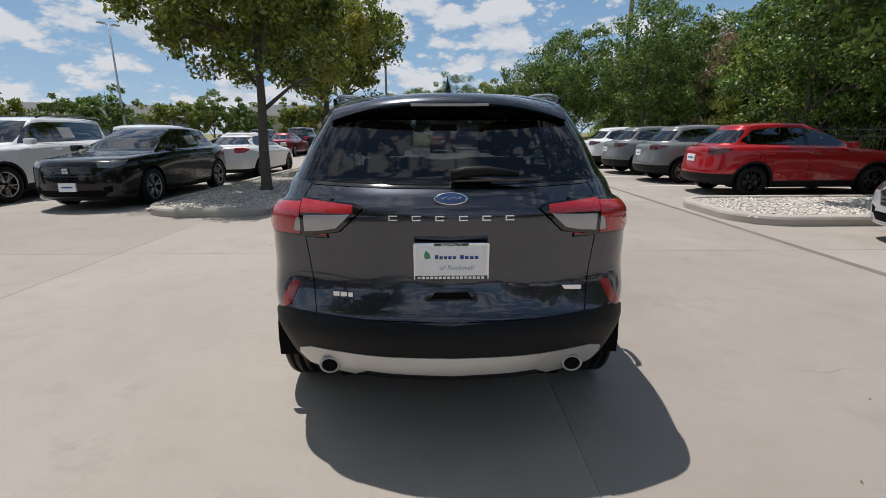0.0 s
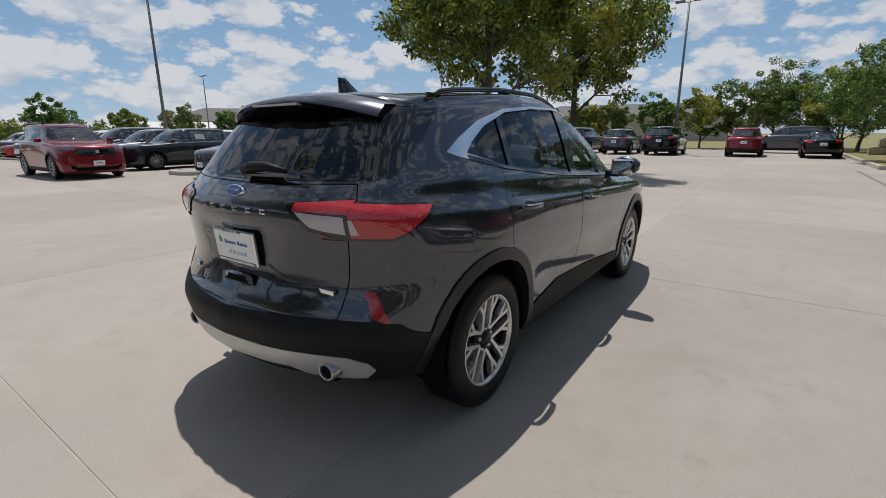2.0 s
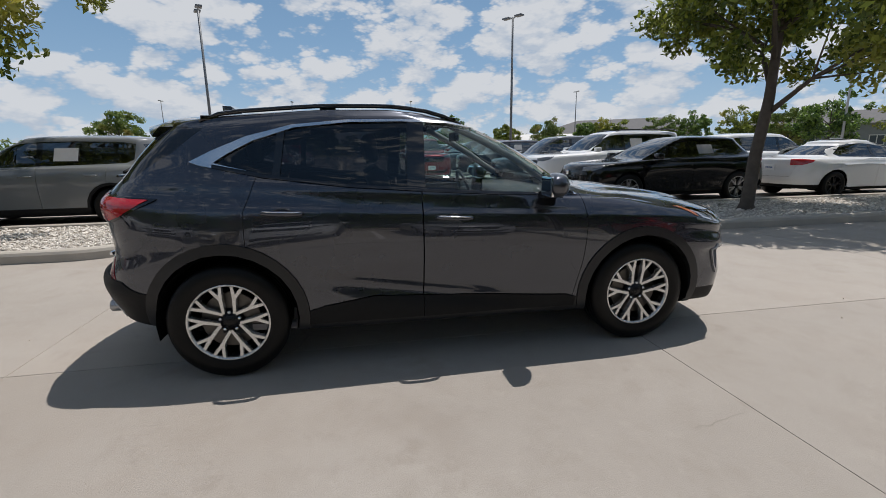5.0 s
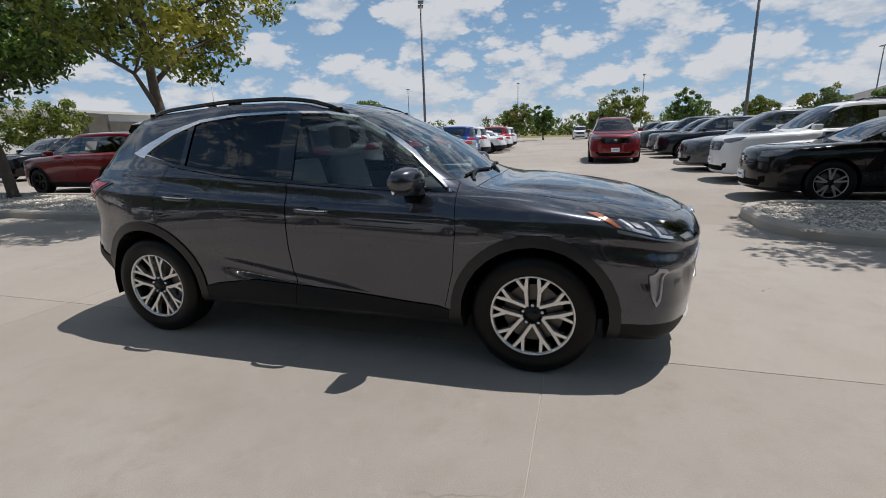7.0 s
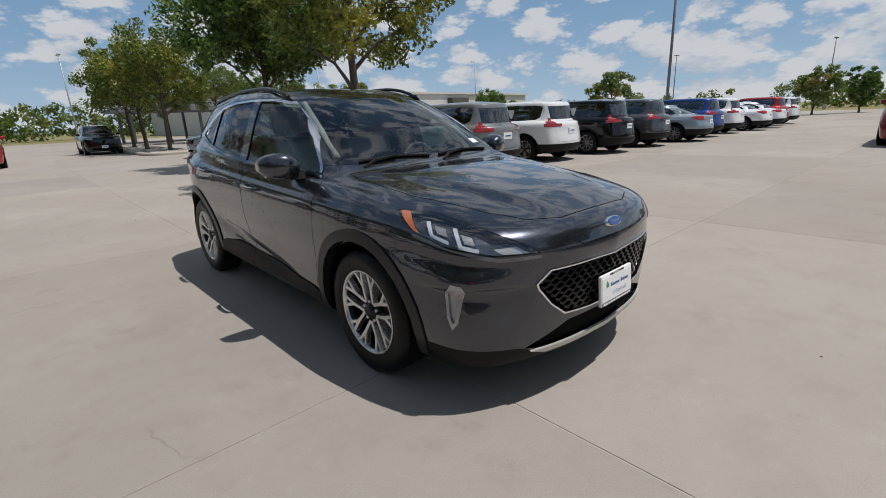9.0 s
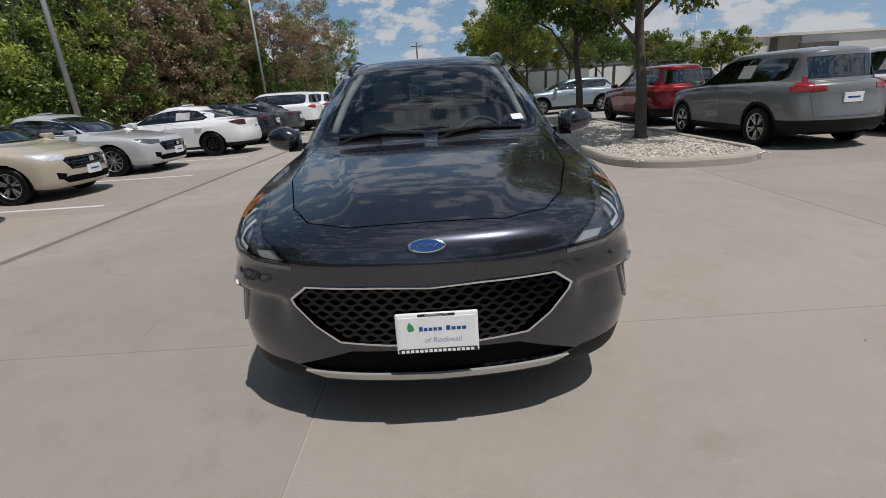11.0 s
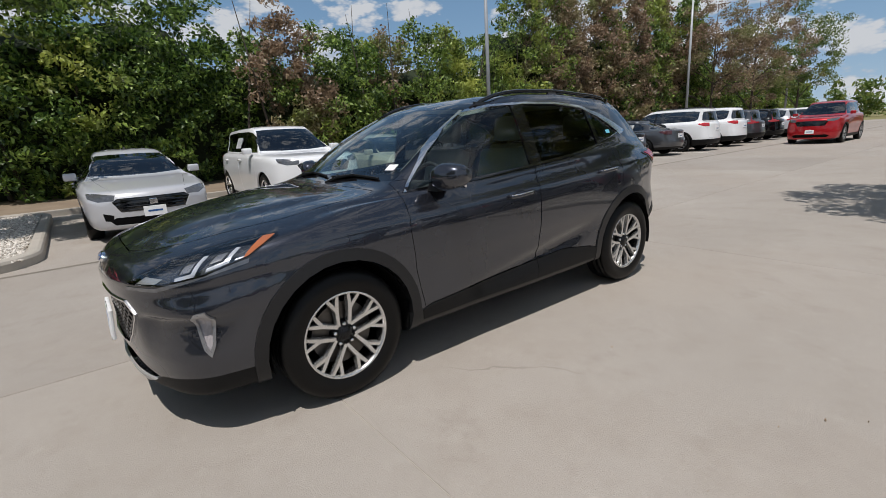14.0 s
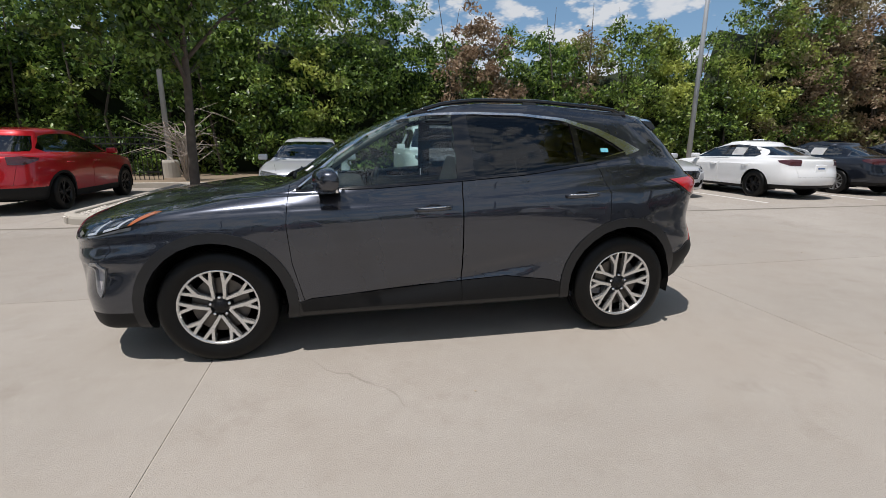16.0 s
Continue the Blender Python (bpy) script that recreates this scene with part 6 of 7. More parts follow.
# across the aisle, north row, noses out
plain_car("low_coupe", P_BLACK, "black crossover beside a kerbed tree island", (-6.75, 6.95), 180, "five", sheet=True, clad=False)
plain_car("large", P_WHITE, "white three-row car parked nose out", (-9.95, 7.2), 180, "five", M_ALLOY, sheet=True, rails=True)
plain_car("van", P_STEEL, "steel grey minivan parked nose out", (-13.1, 7.1), 180, "five", M_ALLOY, sheet=True, clad=False)
for k, (kd, pc, lb) in enumerate((("boxy", P_DKBLUE, "dark blue crossover in the long row"), ("boxy", P_STEEL, "dark grey crossover in the long row"), ("large", P_DKBLUE, "dark blue three-row car in the long row"), ("boxy", P_WHITE, "white crossover in the long row"),
                                  ("crossover", P_BLACK, "black crossover in the long row"), ("boxy", P_WHITE, "white crossover in the long row"), ("sedan", P_RED, "red saloon in the long row"), ("boxy", P_STEEL, "dark grey crossover in the long row"), ("boxy", P_SILVER, "silver crossover in the long row"))):
    plain_car(kd, pc, lb, (-19.6 - 2.8 * k, 7.0), 180, "ten", fine=k < 2, sheet=k < 2, group="long row of parked cars")
plain_car("sedan", P_WHITE, "white saloon with black wheels behind the tree island", (-6.55, 12.35), 0, "black", M_POCKET, clad=False)
plain_car("boxy", P_WHITE, "white crossover behind the tree island", (-9.4, 12.5), 0, "ten", fine=False)
plain_car("boxy", P_BLACK, "black crossover behind the tree island", (-12.4, 12.5), 0, "ten", fine=False)
plain_car("sedan", P_RED, "red saloon behind the long row", (-15.6, 12.6), 0, "ten", fine=False, clad=False)
plain_car("boxy", P_SILVER, "silver crossover behind the long row", (-18.6, 12.6), 0, "ten", fine=False)
plain_car("boxy", P_WHITE, "white crossover behind the long row", (-24.6, 12.6), 0, "ten", fine=False)
plain_car("large", P_DEEPRED, "deep red three-row car standing in the aisle", (-18.6, 2.75), -90, "ten", rails=True)
# south row, tails out
plain_car("boxy", P_MIDGREY, "grey crossover with red tail lamps parked tail out", (-6.85, -6.35), 180, "five", M_ALLOY, sheet=True)
plain_car("boxy", P_WHITE, "white crossover with red tail lamps parked tail out", (-9.6, -6.3), 180, "five", M_ALLOY, sheet=True)
for k, (kd, pc, lb) in enumerate((("boxy", P_BLACK, "black crossover parked tail out"), ("boxy", P_STEEL, "dark grey crossover parked tail out"), ("sedan", P_ICE, "silver-blue saloon parked tail out"), ("boxy", P_BLUE, "bright blue crossover parked tail out"),
                                  ("boxy", P_WHITE, "white crossover far along the row"), ("sedan", P_WHITE, "white saloon far along the row"), ("sedan", P_WHITE, "white saloon far along the row"), ("boxy", P_RED, "red crossover far along the row"), ("boxy", P_WHITE, "white crossover far along the row"))):
    plain_car(kd, pc, lb, (-12.4 - 2.85 * k, -6.0 if kd == "boxy" else -5.6), 180, "ten", fine=k < 3, sheet=k < 2, group="south row of parked cars")
plain_car("boxy", P_DEEPRED, "deep red crossover parked behind a grey one", (-7.0, -11.9), 180, "black", M_POCKET, sheet=True)
plain_car("boxy", P_BLACK, "black crossover parked behind the south row", (-10.0, -11.7), 180, "ten", fine=False)
plain_car("low_coupe", P_ICE, "pale ice-blue crossover standing across the far aisle", (-6.25, -19.5), -90, "five", M_ALLOY)
plain_car("boxy", P_BLACK, "black crossover far across the aisle", (-11.5, -20.5), -90, "ten", fine=False)
plain_car("boxy", P_STEEL, "steel grey crossover far across the aisle", (-17.5, -19.5), -90, "ten", fine=False)
plain_car("sedan", P_SILVER, "silver saloon far across the aisle", (-14.5, -25.0), -90, "ten", fine=False)
# far row to the north, tails towards the aisle
for x, kd, pc, lb in ((-12.6, "boxy", P_BLACK, "black crossover in the far row"), (-9.8, "large", P_DKBLUE, "dark pick-up in the far row"), (-7.0, "boxy", P_STEEL, "dark grey crossover in the far row"), (-5.4 + 1.2, "large", P_BLACK, "black three-row car in the far row"),
                      (-1.3 + 1.6, "boxy", P_DEEPRED, "deep red crossover in the far row"), (3.9, "sedan", P_BLACK, "black saloon in the far row")):
    plain_car(kd, pc, lb, (x, 31.2), 0, "ten", fine=False, group="far row of parked cars", clad=kd != "sedan")
plain_car("large", P_STEEL, "grey pick-up behind the far row", (2.3, 37.0), 90, "ten", fine=False)
plain_car("boxy", P_BLACK, "black crossover behind the far row", (-6.0, 37.5), 0, "ten", fine=False)
plain_car("sedan", P_DEEPRED, "deep red saloon in the far row", (-9.7, 26.5), 0, "ten", fine=False, clad=False)
plain_car("boxy", P_WHITE, "white crossover at the far end of the aisle", (-62.0, 1.0), -90, "ten", fine=False)
# ---- paving, kerbs, islands ----
def concrete_mat():
    m, n, l, p = node_mat("worn_concrete")
    t = n.new("ShaderNodeTexCoord")
    geo = n.new("ShaderNodeNewGeometry")
    oi = n.new("ShaderNodeObjectInfo")

    def noise_(scale, detail=8.0, rough=0.6):
        x = n.new("ShaderNodeTexNoise")
        x.inputs["Scale"].default_value, x.inputs["Detail"].default_value, x.inputs["Roughness"].default_value = scale, detail, rough
        l.new(geo.outputs["Position"], x.inputs["Vector"])
        return x.outputs[0]

    def mix(fac, a, b, mode='MIX'):
        x = n.new("ShaderNodeMix")
        x.data_type, x.blend_type = 'RGBA', mode
        for i, v in ((0, fac), (6, a), (7, b)):
            if isinstance(v, (tuple, float)):
                x.inputs[i].default_value = v
            else:
                l.new(v, x.inputs[i])
        return x.outputs[2]

    def band(v, lo, hi, to=1.0):
        x = n.new("ShaderNodeMapRange")
        x.inputs["From Min"].default_value, x.inputs["From Max"].default_value, x.inputs["To Max"].default_value = lo, hi, to
        l.new(v, x.inputs["Value"])
        return x.outputs[0]
    c = mix(band(noise_(0.35), 0.3, 0.7), (0.304, 0.273, 0.241, 1), (0.392, 0.358, 0.322, 1))
    c = mix(band(noise_(2.6, 10, 0.72), 0.50, 0.72, 0.55), c, (0.262, 0.226, 0.19, 1))
    c = mix(band(noise_(9.0, 8, 0.75), 0.55, 0.75, 0.40), c, (0.48, 0.44, 0.39, 1))
    c = mix(band(noise_(0.9, 6, 0.65), 0.56, 0.70, 0.42), c, (0.23, 0.20, 0.175, 1))
    c = mix(band(noise_(120, 4, 0.65), 0.38, 0.70, 0.50), c, (0.26, 0.23, 0.19, 1))
    c = mix(band(noise_(420, 3, 0.6), 0.53, 0.68, 0.50), c, (0.60, 0.56, 0.50, 1))
    c = mix(band(noise_(38, 5, 0.8), 0.66, 0.74, 0.5), c, (0.20, 0.175, 0.145, 1))
    # broad rusty stains and broken hairline cracks
    c = mix(band(noise_(0.22, 7, 0.65), 0.48, 0.62, 0.50), c, (0.335, 0.290, 0.245, 1))
    c = mix(band(noise_(1.5, 10, 0.78), 0.56, 0.66, 0.42), c, (0.25, 0.215, 0.18, 1))
    vo = n.new("ShaderNodeTexVoronoi")
    vo.feature = 'DISTANCE_TO_EDGE'
    vo.inputs["Scale"].default_value = 0.42
    wob = n.new("ShaderNodeVectorMath")
    wob.operation = 'MULTIPLY_ADD'
    wob.inputs[1].default_value = (0.35, 0.35, 0.0)
    nz3 = n.new("ShaderNodeTexNoise")
    nz3.inputs["Scale"].default_value, nz3.inputs["Detail"].default_value = 2.2, 8.0
    l.new(geo.outputs["Position"], nz3.inputs["Vector"])
    l.new(nz3.outputs["Color"], wob.inputs[0])
    l.new(geo.outputs["Position"], wob.inputs[2])
    l.new(wob.outputs[0], vo.inputs["Vector"])
    line = n.new("ShaderNodeMath")
    line.operation = 'LESS_THAN'
    line.inputs[1].default_value = 0.0018
    l.new(vo.outputs["Distance"], line.inputs[0])
    part_of = n.new("ShaderNodeMath")
    part_of.operation = 'MULTIPLY'
    l.new(line.outputs[0], part_of.inputs[0])
    l.new(band(noise_(0.6, 4, 0.6), 0.56, 0.62, 0.4), part_of.inputs[1])
    c = mix(part_of.outputs[0], c, (0.17, 0.15, 0.125, 1))
    rv = n.new("ShaderNodeHueSaturation")
    sc = n.new("ShaderNodeMapRange")
    sc.inputs["To Min"].default_value, sc.inputs["To Max"].default_value = 0.93, 1.06
    l.new(oi.outputs["Random"], sc.inputs["Value"])
    l.new(sc.outputs[0], rv.inputs["Value"])
    l.new(c, rv.inputs["Color"])
    l.new(rv.outputs[0], p.inputs["Base Color"])
    p.inputs["Roughness"].default_value = 0.82
    p.inputs["Specular IOR Level"].default_value = 0.35
    b = n.new("ShaderNodeBump")
    b.inputs["Strength"].default_value, b.inputs["Distance"].default_value = 0.9, 0.003
    l.new(noise_(150, 5, 0.7), b.inputs["Height"])
    l.new(b.outputs[0], p.inputs["Normal"])
    return m


M_CONC = concrete_mat()
M_KERB = surface("kerb_concrete", (0.34, 0.31, 0.27), (0.48, 0.44, 0.38), 3.0, rough=0.85, bump=0.5, fine=90)
M_JOINT = surface("joint_dirt", (0.30, 0.265, 0.22), (0.52, 0.48, 0.42), 0.7, rough=0.95)
M_EARTH = surface("dry_earth", (0.17, 0.12, 0.08), (0.30, 0.24, 0.17), 1.2, rough=0.95, bump=0.6, fine=30)
M_GRASS = surface("dry_grass_soil", (0.13, 0.13, 0.045), (0.27, 0.23, 0.09), 1.5, rough=0.95, bump=0.6, fine=60)
M_LINE = surface("worn_white_line", (0.55, 0.53, 0.48), (0.72, 0.71, 0.68), 5.0, rough=0.8)


def stone_mat(name, a, b):
    m, n, l, p = node_mat(name)
    g = n.new("ShaderNodeNewGeometry")
    mx = n.new("ShaderNodeMix")
    mx.data_type = 'RGBA'
    mx.inputs[6].default_value, mx.inputs[7].default_value = (*a, 1), (*b, 1)
    l.new(g.outputs["Random Per Island"], mx.inputs[0])
    l.new(mx.outputs[2], p.inputs["Base Color"])
    p.inputs["Roughness"].default_value = 0.8
    return m


M_GRAVEL = stone_mat("river_gravel", (0.40, 0.36, 0.31), (0.80, 0.75, 0.68))

gb = bmesh.new()
box(gb, -900, 900, -900, 900, -0.5, -0.004)
tagged(mesh_ob("ground", gb, M_JOINT), kind="structure")
gb = bmesh.new()
for x0, x1, y0, y1 in ((-900, -80, -900, 900), (-80, 900, 44, 900), (12.0, 900, -900, 44), (-80, 12.0, -900, -75)):
    box(gb, x0, x1, y0, y1, -0.4, -0.002)
tagged(mesh_ob("verge", gb, M_GRASS), kind="structure")


def slab_mesh(w, h):
    bm = bmesh.new()
    box(bm, -w / 2, w / 2, -h / 2, h / 2, -0.12, 0.0, 0.004)
    me = bpy.data.meshes.new("slab")
    bm.to_mesh(me)
    bm.free()
    me.materials.append(M_CONC)
    return me


pavement = tagged(new("pavement"), kind="structure")
xs = [-79.6, -61.7, -52.74, -48.26, -43.78, -39.3, -34.82, -30.34, -25.86, -21.38, -16.9, -12.42, -7.94, -3.9, 0.58, 4.45, 8.2, 12.0]
ys = [-75.0, -58.0, -45.0, -36.5, -28.0, -23.8, -19.6, -15.4, -11.2, -6.98, -2.78, 1.43, 5.55, 9.8, 14.0, 18.2, 22.4, 26.6, 30.8, 35.0, 44.0]
cache = {}
for xa, xb in zip(xs, xs[1:]):
    for ya, yb in zip(ys, ys[1:]):
        g = 0.005 if xb != 4.45 and xa != 4.45 else 0.012
        key = (round(xb - xa - g, 3), round(yb - ya - 0.005, 3))
        if key not in cache:
            cache[key] = slab_mesh(*key)
        s = new("slab", cache[key])
        s.location = ((xa + xb) / 2, (ya + yb) / 2, 0)
        s.parent = pavement
# dark stained drain line along the stalls
gb = bmesh.new()
rng = np.random.default_rng(3)
yy = np.arange(-75, 20, 0.8)
wv = 0.05 + 0.03 * rng.random(len(yy))
for k in range(len(yy) - 1):
    vs = [gb.verts.new(p) for p in ((4.45 - wv[k], yy[k], 0.0018), (4.45 + wv[k] * 0.6, yy[k], 0.0018), (4.45 + wv[k + 1] * 0.6, yy[k + 1], 0.0018), (4.45 - wv[k + 1], yy[k + 1], 0.0018))]
    gb.faces.new(vs)
bmesh.ops.remove_doubles(gb, verts=gb.verts, dist=1e-4)
tagged(mesh_ob("drain_line", gb, surface("drain_stain", (0.12, 0.105, 0.085), (0.24, 0.21, 0.17), 3.0, rough=0.9)), kind="structure")
for k, y in enumerate((-0.2, -3.3, -6.1, -9.1, -12.3, -15.2, -18.0, 8.35, 11.1, 13.9)):
    gb = bmesh.new()
    box(gb, 5.3, 10.6, y - 0.05, y + 0.05, -0.01, 0.003)
    tagged(mesh_ob("stall_line", gb, M_LINE), kind="structure")


def outline(x0, x1, y0, y1, r, n=18):
    pts = []
    for cx, cy, a0 in ((x1 - r, y1 - r, 0), (x0 + r, y1 - r, 90), (x0 + r, y0 + r, 180), (x1 - r, y0 + r, 270)):
        for k in range(n + 1):
            a = radians(a0 + 90 * k / n)
            pts.append(Vector((cx + r * math.cos(a), cy + r * math.sin(a), 0)))
    return pts


def island(name, x0, x1, y0, y1, r, stones, seed, label):
    """A kerbed planting island filled with gravel."""
    isl = thing(name, label, "island", kind="structure")
    P = outline(x0, x1, y0, y1, r)
    prof = [(0.0, -0.05), (0.0, 0.10), (0.018, 0.135), (0.05, 0.150), (0.15, 0.150), (0.165, 0.138), (0.17, 0.05)]
    bm = bmesh.new()
    n = len(P)
    rows = []
    for i, p in enumerate(P):
        d = (P[(i + 1) % n] - P[i - 1]).normalized()
        inn = Vector((-d.y, d.x, 0))
        rows.append([bm.verts.new(p + inn * a + Vector((0, 0, z))) for a, z in prof])
    for i in range(n):
        a, b = rows[i], rows[(i + 1) % n]
        for k in range(len(prof) - 1):
            bm.faces.new((a[k], b[k], b[k + 1], a[k + 1]))
    bmesh.ops.recalc_face_normals(bm, faces=bm.faces)
    part("kerb", bm, M_KERB, isl)
    bm = bmesh.new()
    bm.faces.new([bm.verts.new(p + Vector((0, 0, 0.09))) for p in outline(x0 + 0.15, x1 - 0.15, y0 + 0.15, y1 - 0.15, r - 0.1)])
    part("soil", bm, surface("soil_" + name, (0.30, 0.27, 0.23), (0.46, 0.42, 0.37), 6.0, rough=0.95, bump=0.8, fine=60), isl)
    rng = np.random.default_rng(seed)
    base = np.array([(1, 0, 0), (0, 1, 0), (-1, 0, 0), (0, -1, 0), (0, 0, 1), (0, 0, -1)], float)
    tri = np.array([(0, 1, 4), (1, 2, 4), (2, 3, 4), (3, 0, 4), (1, 0, 5), (2, 1, 5), (3, 2, 5), (0, 3, 5)])
    c = np.stack([rng.uniform(x0 + 0.2, x1 - 0.2, stones), rng.uniform(y0 + 0.2, y1 - 0.2, stones), 0.105 + 0.02 * rng.random(stones)], 1)
    size = rng.uniform(0.011, 0.030, (stones, 1, 1)) * rng.uniform(0.7, 1.3, (stones, 1, 3)) * np.array([1, 1, 0.6])
    ang = rng.uniform(0, 6.28, stones)
    rot = np.zeros((stones, 3, 3))
    rot[:, 0, 0], rot[:, 0, 1], rot[:, 1, 0], rot[:, 1, 1], rot[:, 2, 2] = np.cos(ang), -np.sin(ang), np.sin(ang), np.cos(ang), 1
    v = np.einsum('nij,nkj->nki', rot, base[None] * size) + c[:, None] + rng.normal(0, 0.003, (stones, 6, 3))
    f = tri[None] + (np.arange(stones) * 6)[:, None, None]
    me = bpy.data.meshes.new("gravel")
    me.from_pydata(v.reshape(-1, 3).tolist(), [], f.reshape(-1, 3).tolist())
    me.materials.append(M_GRAVEL)
    g = tagged(new("gravel", me), "loose pale river gravel in a kerbed island", "gravel", kind="stuff")
    return isl


island("island_north", -5.45, -2.75, 3.9, 16.6, 1.05, 11000, 1, "kerbed planting island with two trees")
island("island_south", -5.45, -2.85, -15.0, -3.25, 1.05, 11000, 2, "kerbed planting island with two trees")
island("island_east", 4.62, 11.3, 2.85, 5.35, 0.8, 12000, 3, "kerbed gravel island between parked cars")
island("island_far", -5.6, -3.0, -40.0, -24.0, 1.0, 3000, 4, "far kerbed island with trees")
island("island_west", -16.6, -14.6, 4.8, 9.4, 0.8, 3000, 5, "small kerbed island in the long row")
# back kerb, bare earth and grass along the hedge
gb = bmesh.new()
box(gb, 11.3, 11.46, -70, 21, -0.1, 0.15, 0.02)
tagged(mesh_ob("kerb_back", gb, M_KERB), kind="structure")
gb = bmesh.new()
box(gb, 11.46, 24, -70, 20.5, -0.3, 0.10)
tagged(mesh_ob("bare_earth", gb, M_EARTH), kind="structure")
gb = bmesh.new()
box(gb, 5.3, 24, 20.7, 60, -0.3, 0.12, 0.05)
tagged(mesh_ob("grass_bank", gb, M_GRASS), kind="structure")
gb = bmesh.new()
box(gb, 5.15, 24, 20.5, 20.68, -0.1, 0.15, 0.02)
box(gb, 5.13, 5.3, 20.6, 44, -0.1, 0.15, 0.02)
tagged(mesh_ob("kerb_north", gb, M_KERB), kind="structure")

# ---- foliage ----
def leaf_mat(name, dark, light, odd=None, amount=0.12):
    m, n, l, p = node_mat(name)
    g = n.new("ShaderNodeNewGeometry")
    mx = n.new("ShaderNodeMix")
    mx.data_type = 'RGBA'
    mx.inputs[6].default_value, mx.inputs[7].default_value = (*dark, 1), (*light, 1)
    pw = n.new("ShaderNodeMath")
    pw.operation = 'POWER'
    pw.inputs[1].default_value = 1.5
    l.new(g.outputs["Random Per Island"], pw.inputs[0])
    l.new(pw.outputs[0], mx.inputs[0])
    col = mx.outputs[2]
    if odd:
        nz = n.new("ShaderNodeTexNoise")
        nz.inputs["Scale"].default_value, nz.inputs["Detail"].default_value = 0.35, 4.0
        l.new(g.outputs["Position"], nz.inputs["Vector"])
        mr = n.new("ShaderNodeMapRange")
        mr.inputs["From Min"].default_value, mr.inputs["From Max"].default_value = 0.62 - amount, 0.70
        l.new(nz.outputs[0], mr.inputs["Value"])
        m2 = n.new("ShaderNodeMix")
        m2.data_type = 'RGBA'
        m2.inputs[7].default_value = (*odd, 1)
        l.new(mr.outputs[0], m2.inputs[0])
        l.new(col, m2.inputs[6])
        col = m2.outputs[2]
    l.new(col, p.inputs["Base Color"])
    p.inputs["Roughness"].default_value = 0.42
    p.inputs["Specular IOR Level"].default_value = 0.55
    tl = n.new("ShaderNodeBsdfTranslucent")
    l.new(col, tl.inputs["Color"])
    ms = n.new("ShaderNodeMixShader")
    ms.inputs[0].default_value = 0.36
    l.new(p.outputs[0], ms.inputs[1])
    l.new(tl.outputs[0], ms.inputs[2])
    l.new(ms.outputs[0], n["Material Output"].inputs[0])
    return m


M_OAK = leaf_mat("oak_leaves", (0.055, 0.09, 0.012), (0.33, 0.38, 0.055), (0.42, 0.39, 0.06), 0.10)
M_OAKDARK = leaf_mat("dark_oak_leaves", (0.028, 0.07, 0.015), (0.25, 0.38, 0.07))
M_HEDGE = leaf_mat("hedge_leaves", (0.022, 0.055, 0.012), (0.34, 0.48, 0.10), (0.46, 0.50, 0.11), 0.12)
M_BROWN = leaf_mat("withered_leaves", (0.22, 0.15, 0.095), (0.46, 0.34, 0.23), (0.18, 0.24, 0.06), 0.14)
M_CYPRESS = leaf_mat("feathery_leaves", (0.08, 0.14, 0.025), (0.24, 0.30, 0.07), (0.34, 0.26, 0.07), 0.06)
M_BARK = surface("bark", (0.055, 0.043, 0.034), (0.14, 0.115, 0.095), 9.0, rough=0.9, bump=1.0, fine=45)
M_DEADWOOD = surface("dead_wood", (0.28, 0.23, 0.19), (0.42, 0.37, 0.32), 9.0, rough=0.9)


def leaves(centres, radii, per, size, rng, flat=0.75):
    """Folded leaf blades scattered through clumps: vertices and faces."""
    centres, radii = np.asarray(centres, float), np.asarray(radii, float)
    n = len(centres) * per
    d = rng.normal(size=(n, 3))
    d /= np.linalg.norm(d, axis=1, keepdims=True)
    r = np.repeat(radii, per) * rng.random(n) ** 0.45
    c = np.repeat(centres, per, axis=0) + d * r[:, None] * np.array([1, 1, flat])
    u = rng.normal(size=(n, 3))
    u /= np.linalg.norm(u, axis=1, keepdims=True)
    k = rng.normal(size=(n, 3)) + np.array([0, 0, 0.9])
    w = np.cross(u, k)
    w /= np.linalg.norm(w, axis=1, keepdims=True) + 1e-9
    nn = np.cross(u, w)
    s = size * rng.uniform(0.6, 1.4, (n, 1))
    v = np.stack([c - u * s, c + w * s * 0.48 + nn * s * 0.14, c + u * s, c - w * s * 0.48 + nn * s * 0.14], 1)
    f = np.arange(n * 4).reshape(n, 4)
    tri = np.concatenate([f[:, [0, 1, 2]], f[:, [0, 2, 3]]])
    return v.reshape(-1, 3), tri


def mesh_np(name, v, f, mat):
    me = bpy.data.meshes.new(name)
    me.vertices.add(len(v))
    me.vertices.foreach_set("co", np.ascontiguousarray(v, np.float32).ravel())
    me.loops.add(f.size)
    me.loops.foreach_set("vertex_index", np.ascontiguousarray(f, np.int32).ravel())
    me.polygons.add(len(f))
    me.polygons.foreach_set("loop_start", np.arange(0, f.size, f.shape[1], dtype=np.int32))
    me.update(calc_edges=True)
    me.materials.append(mat)
    return me


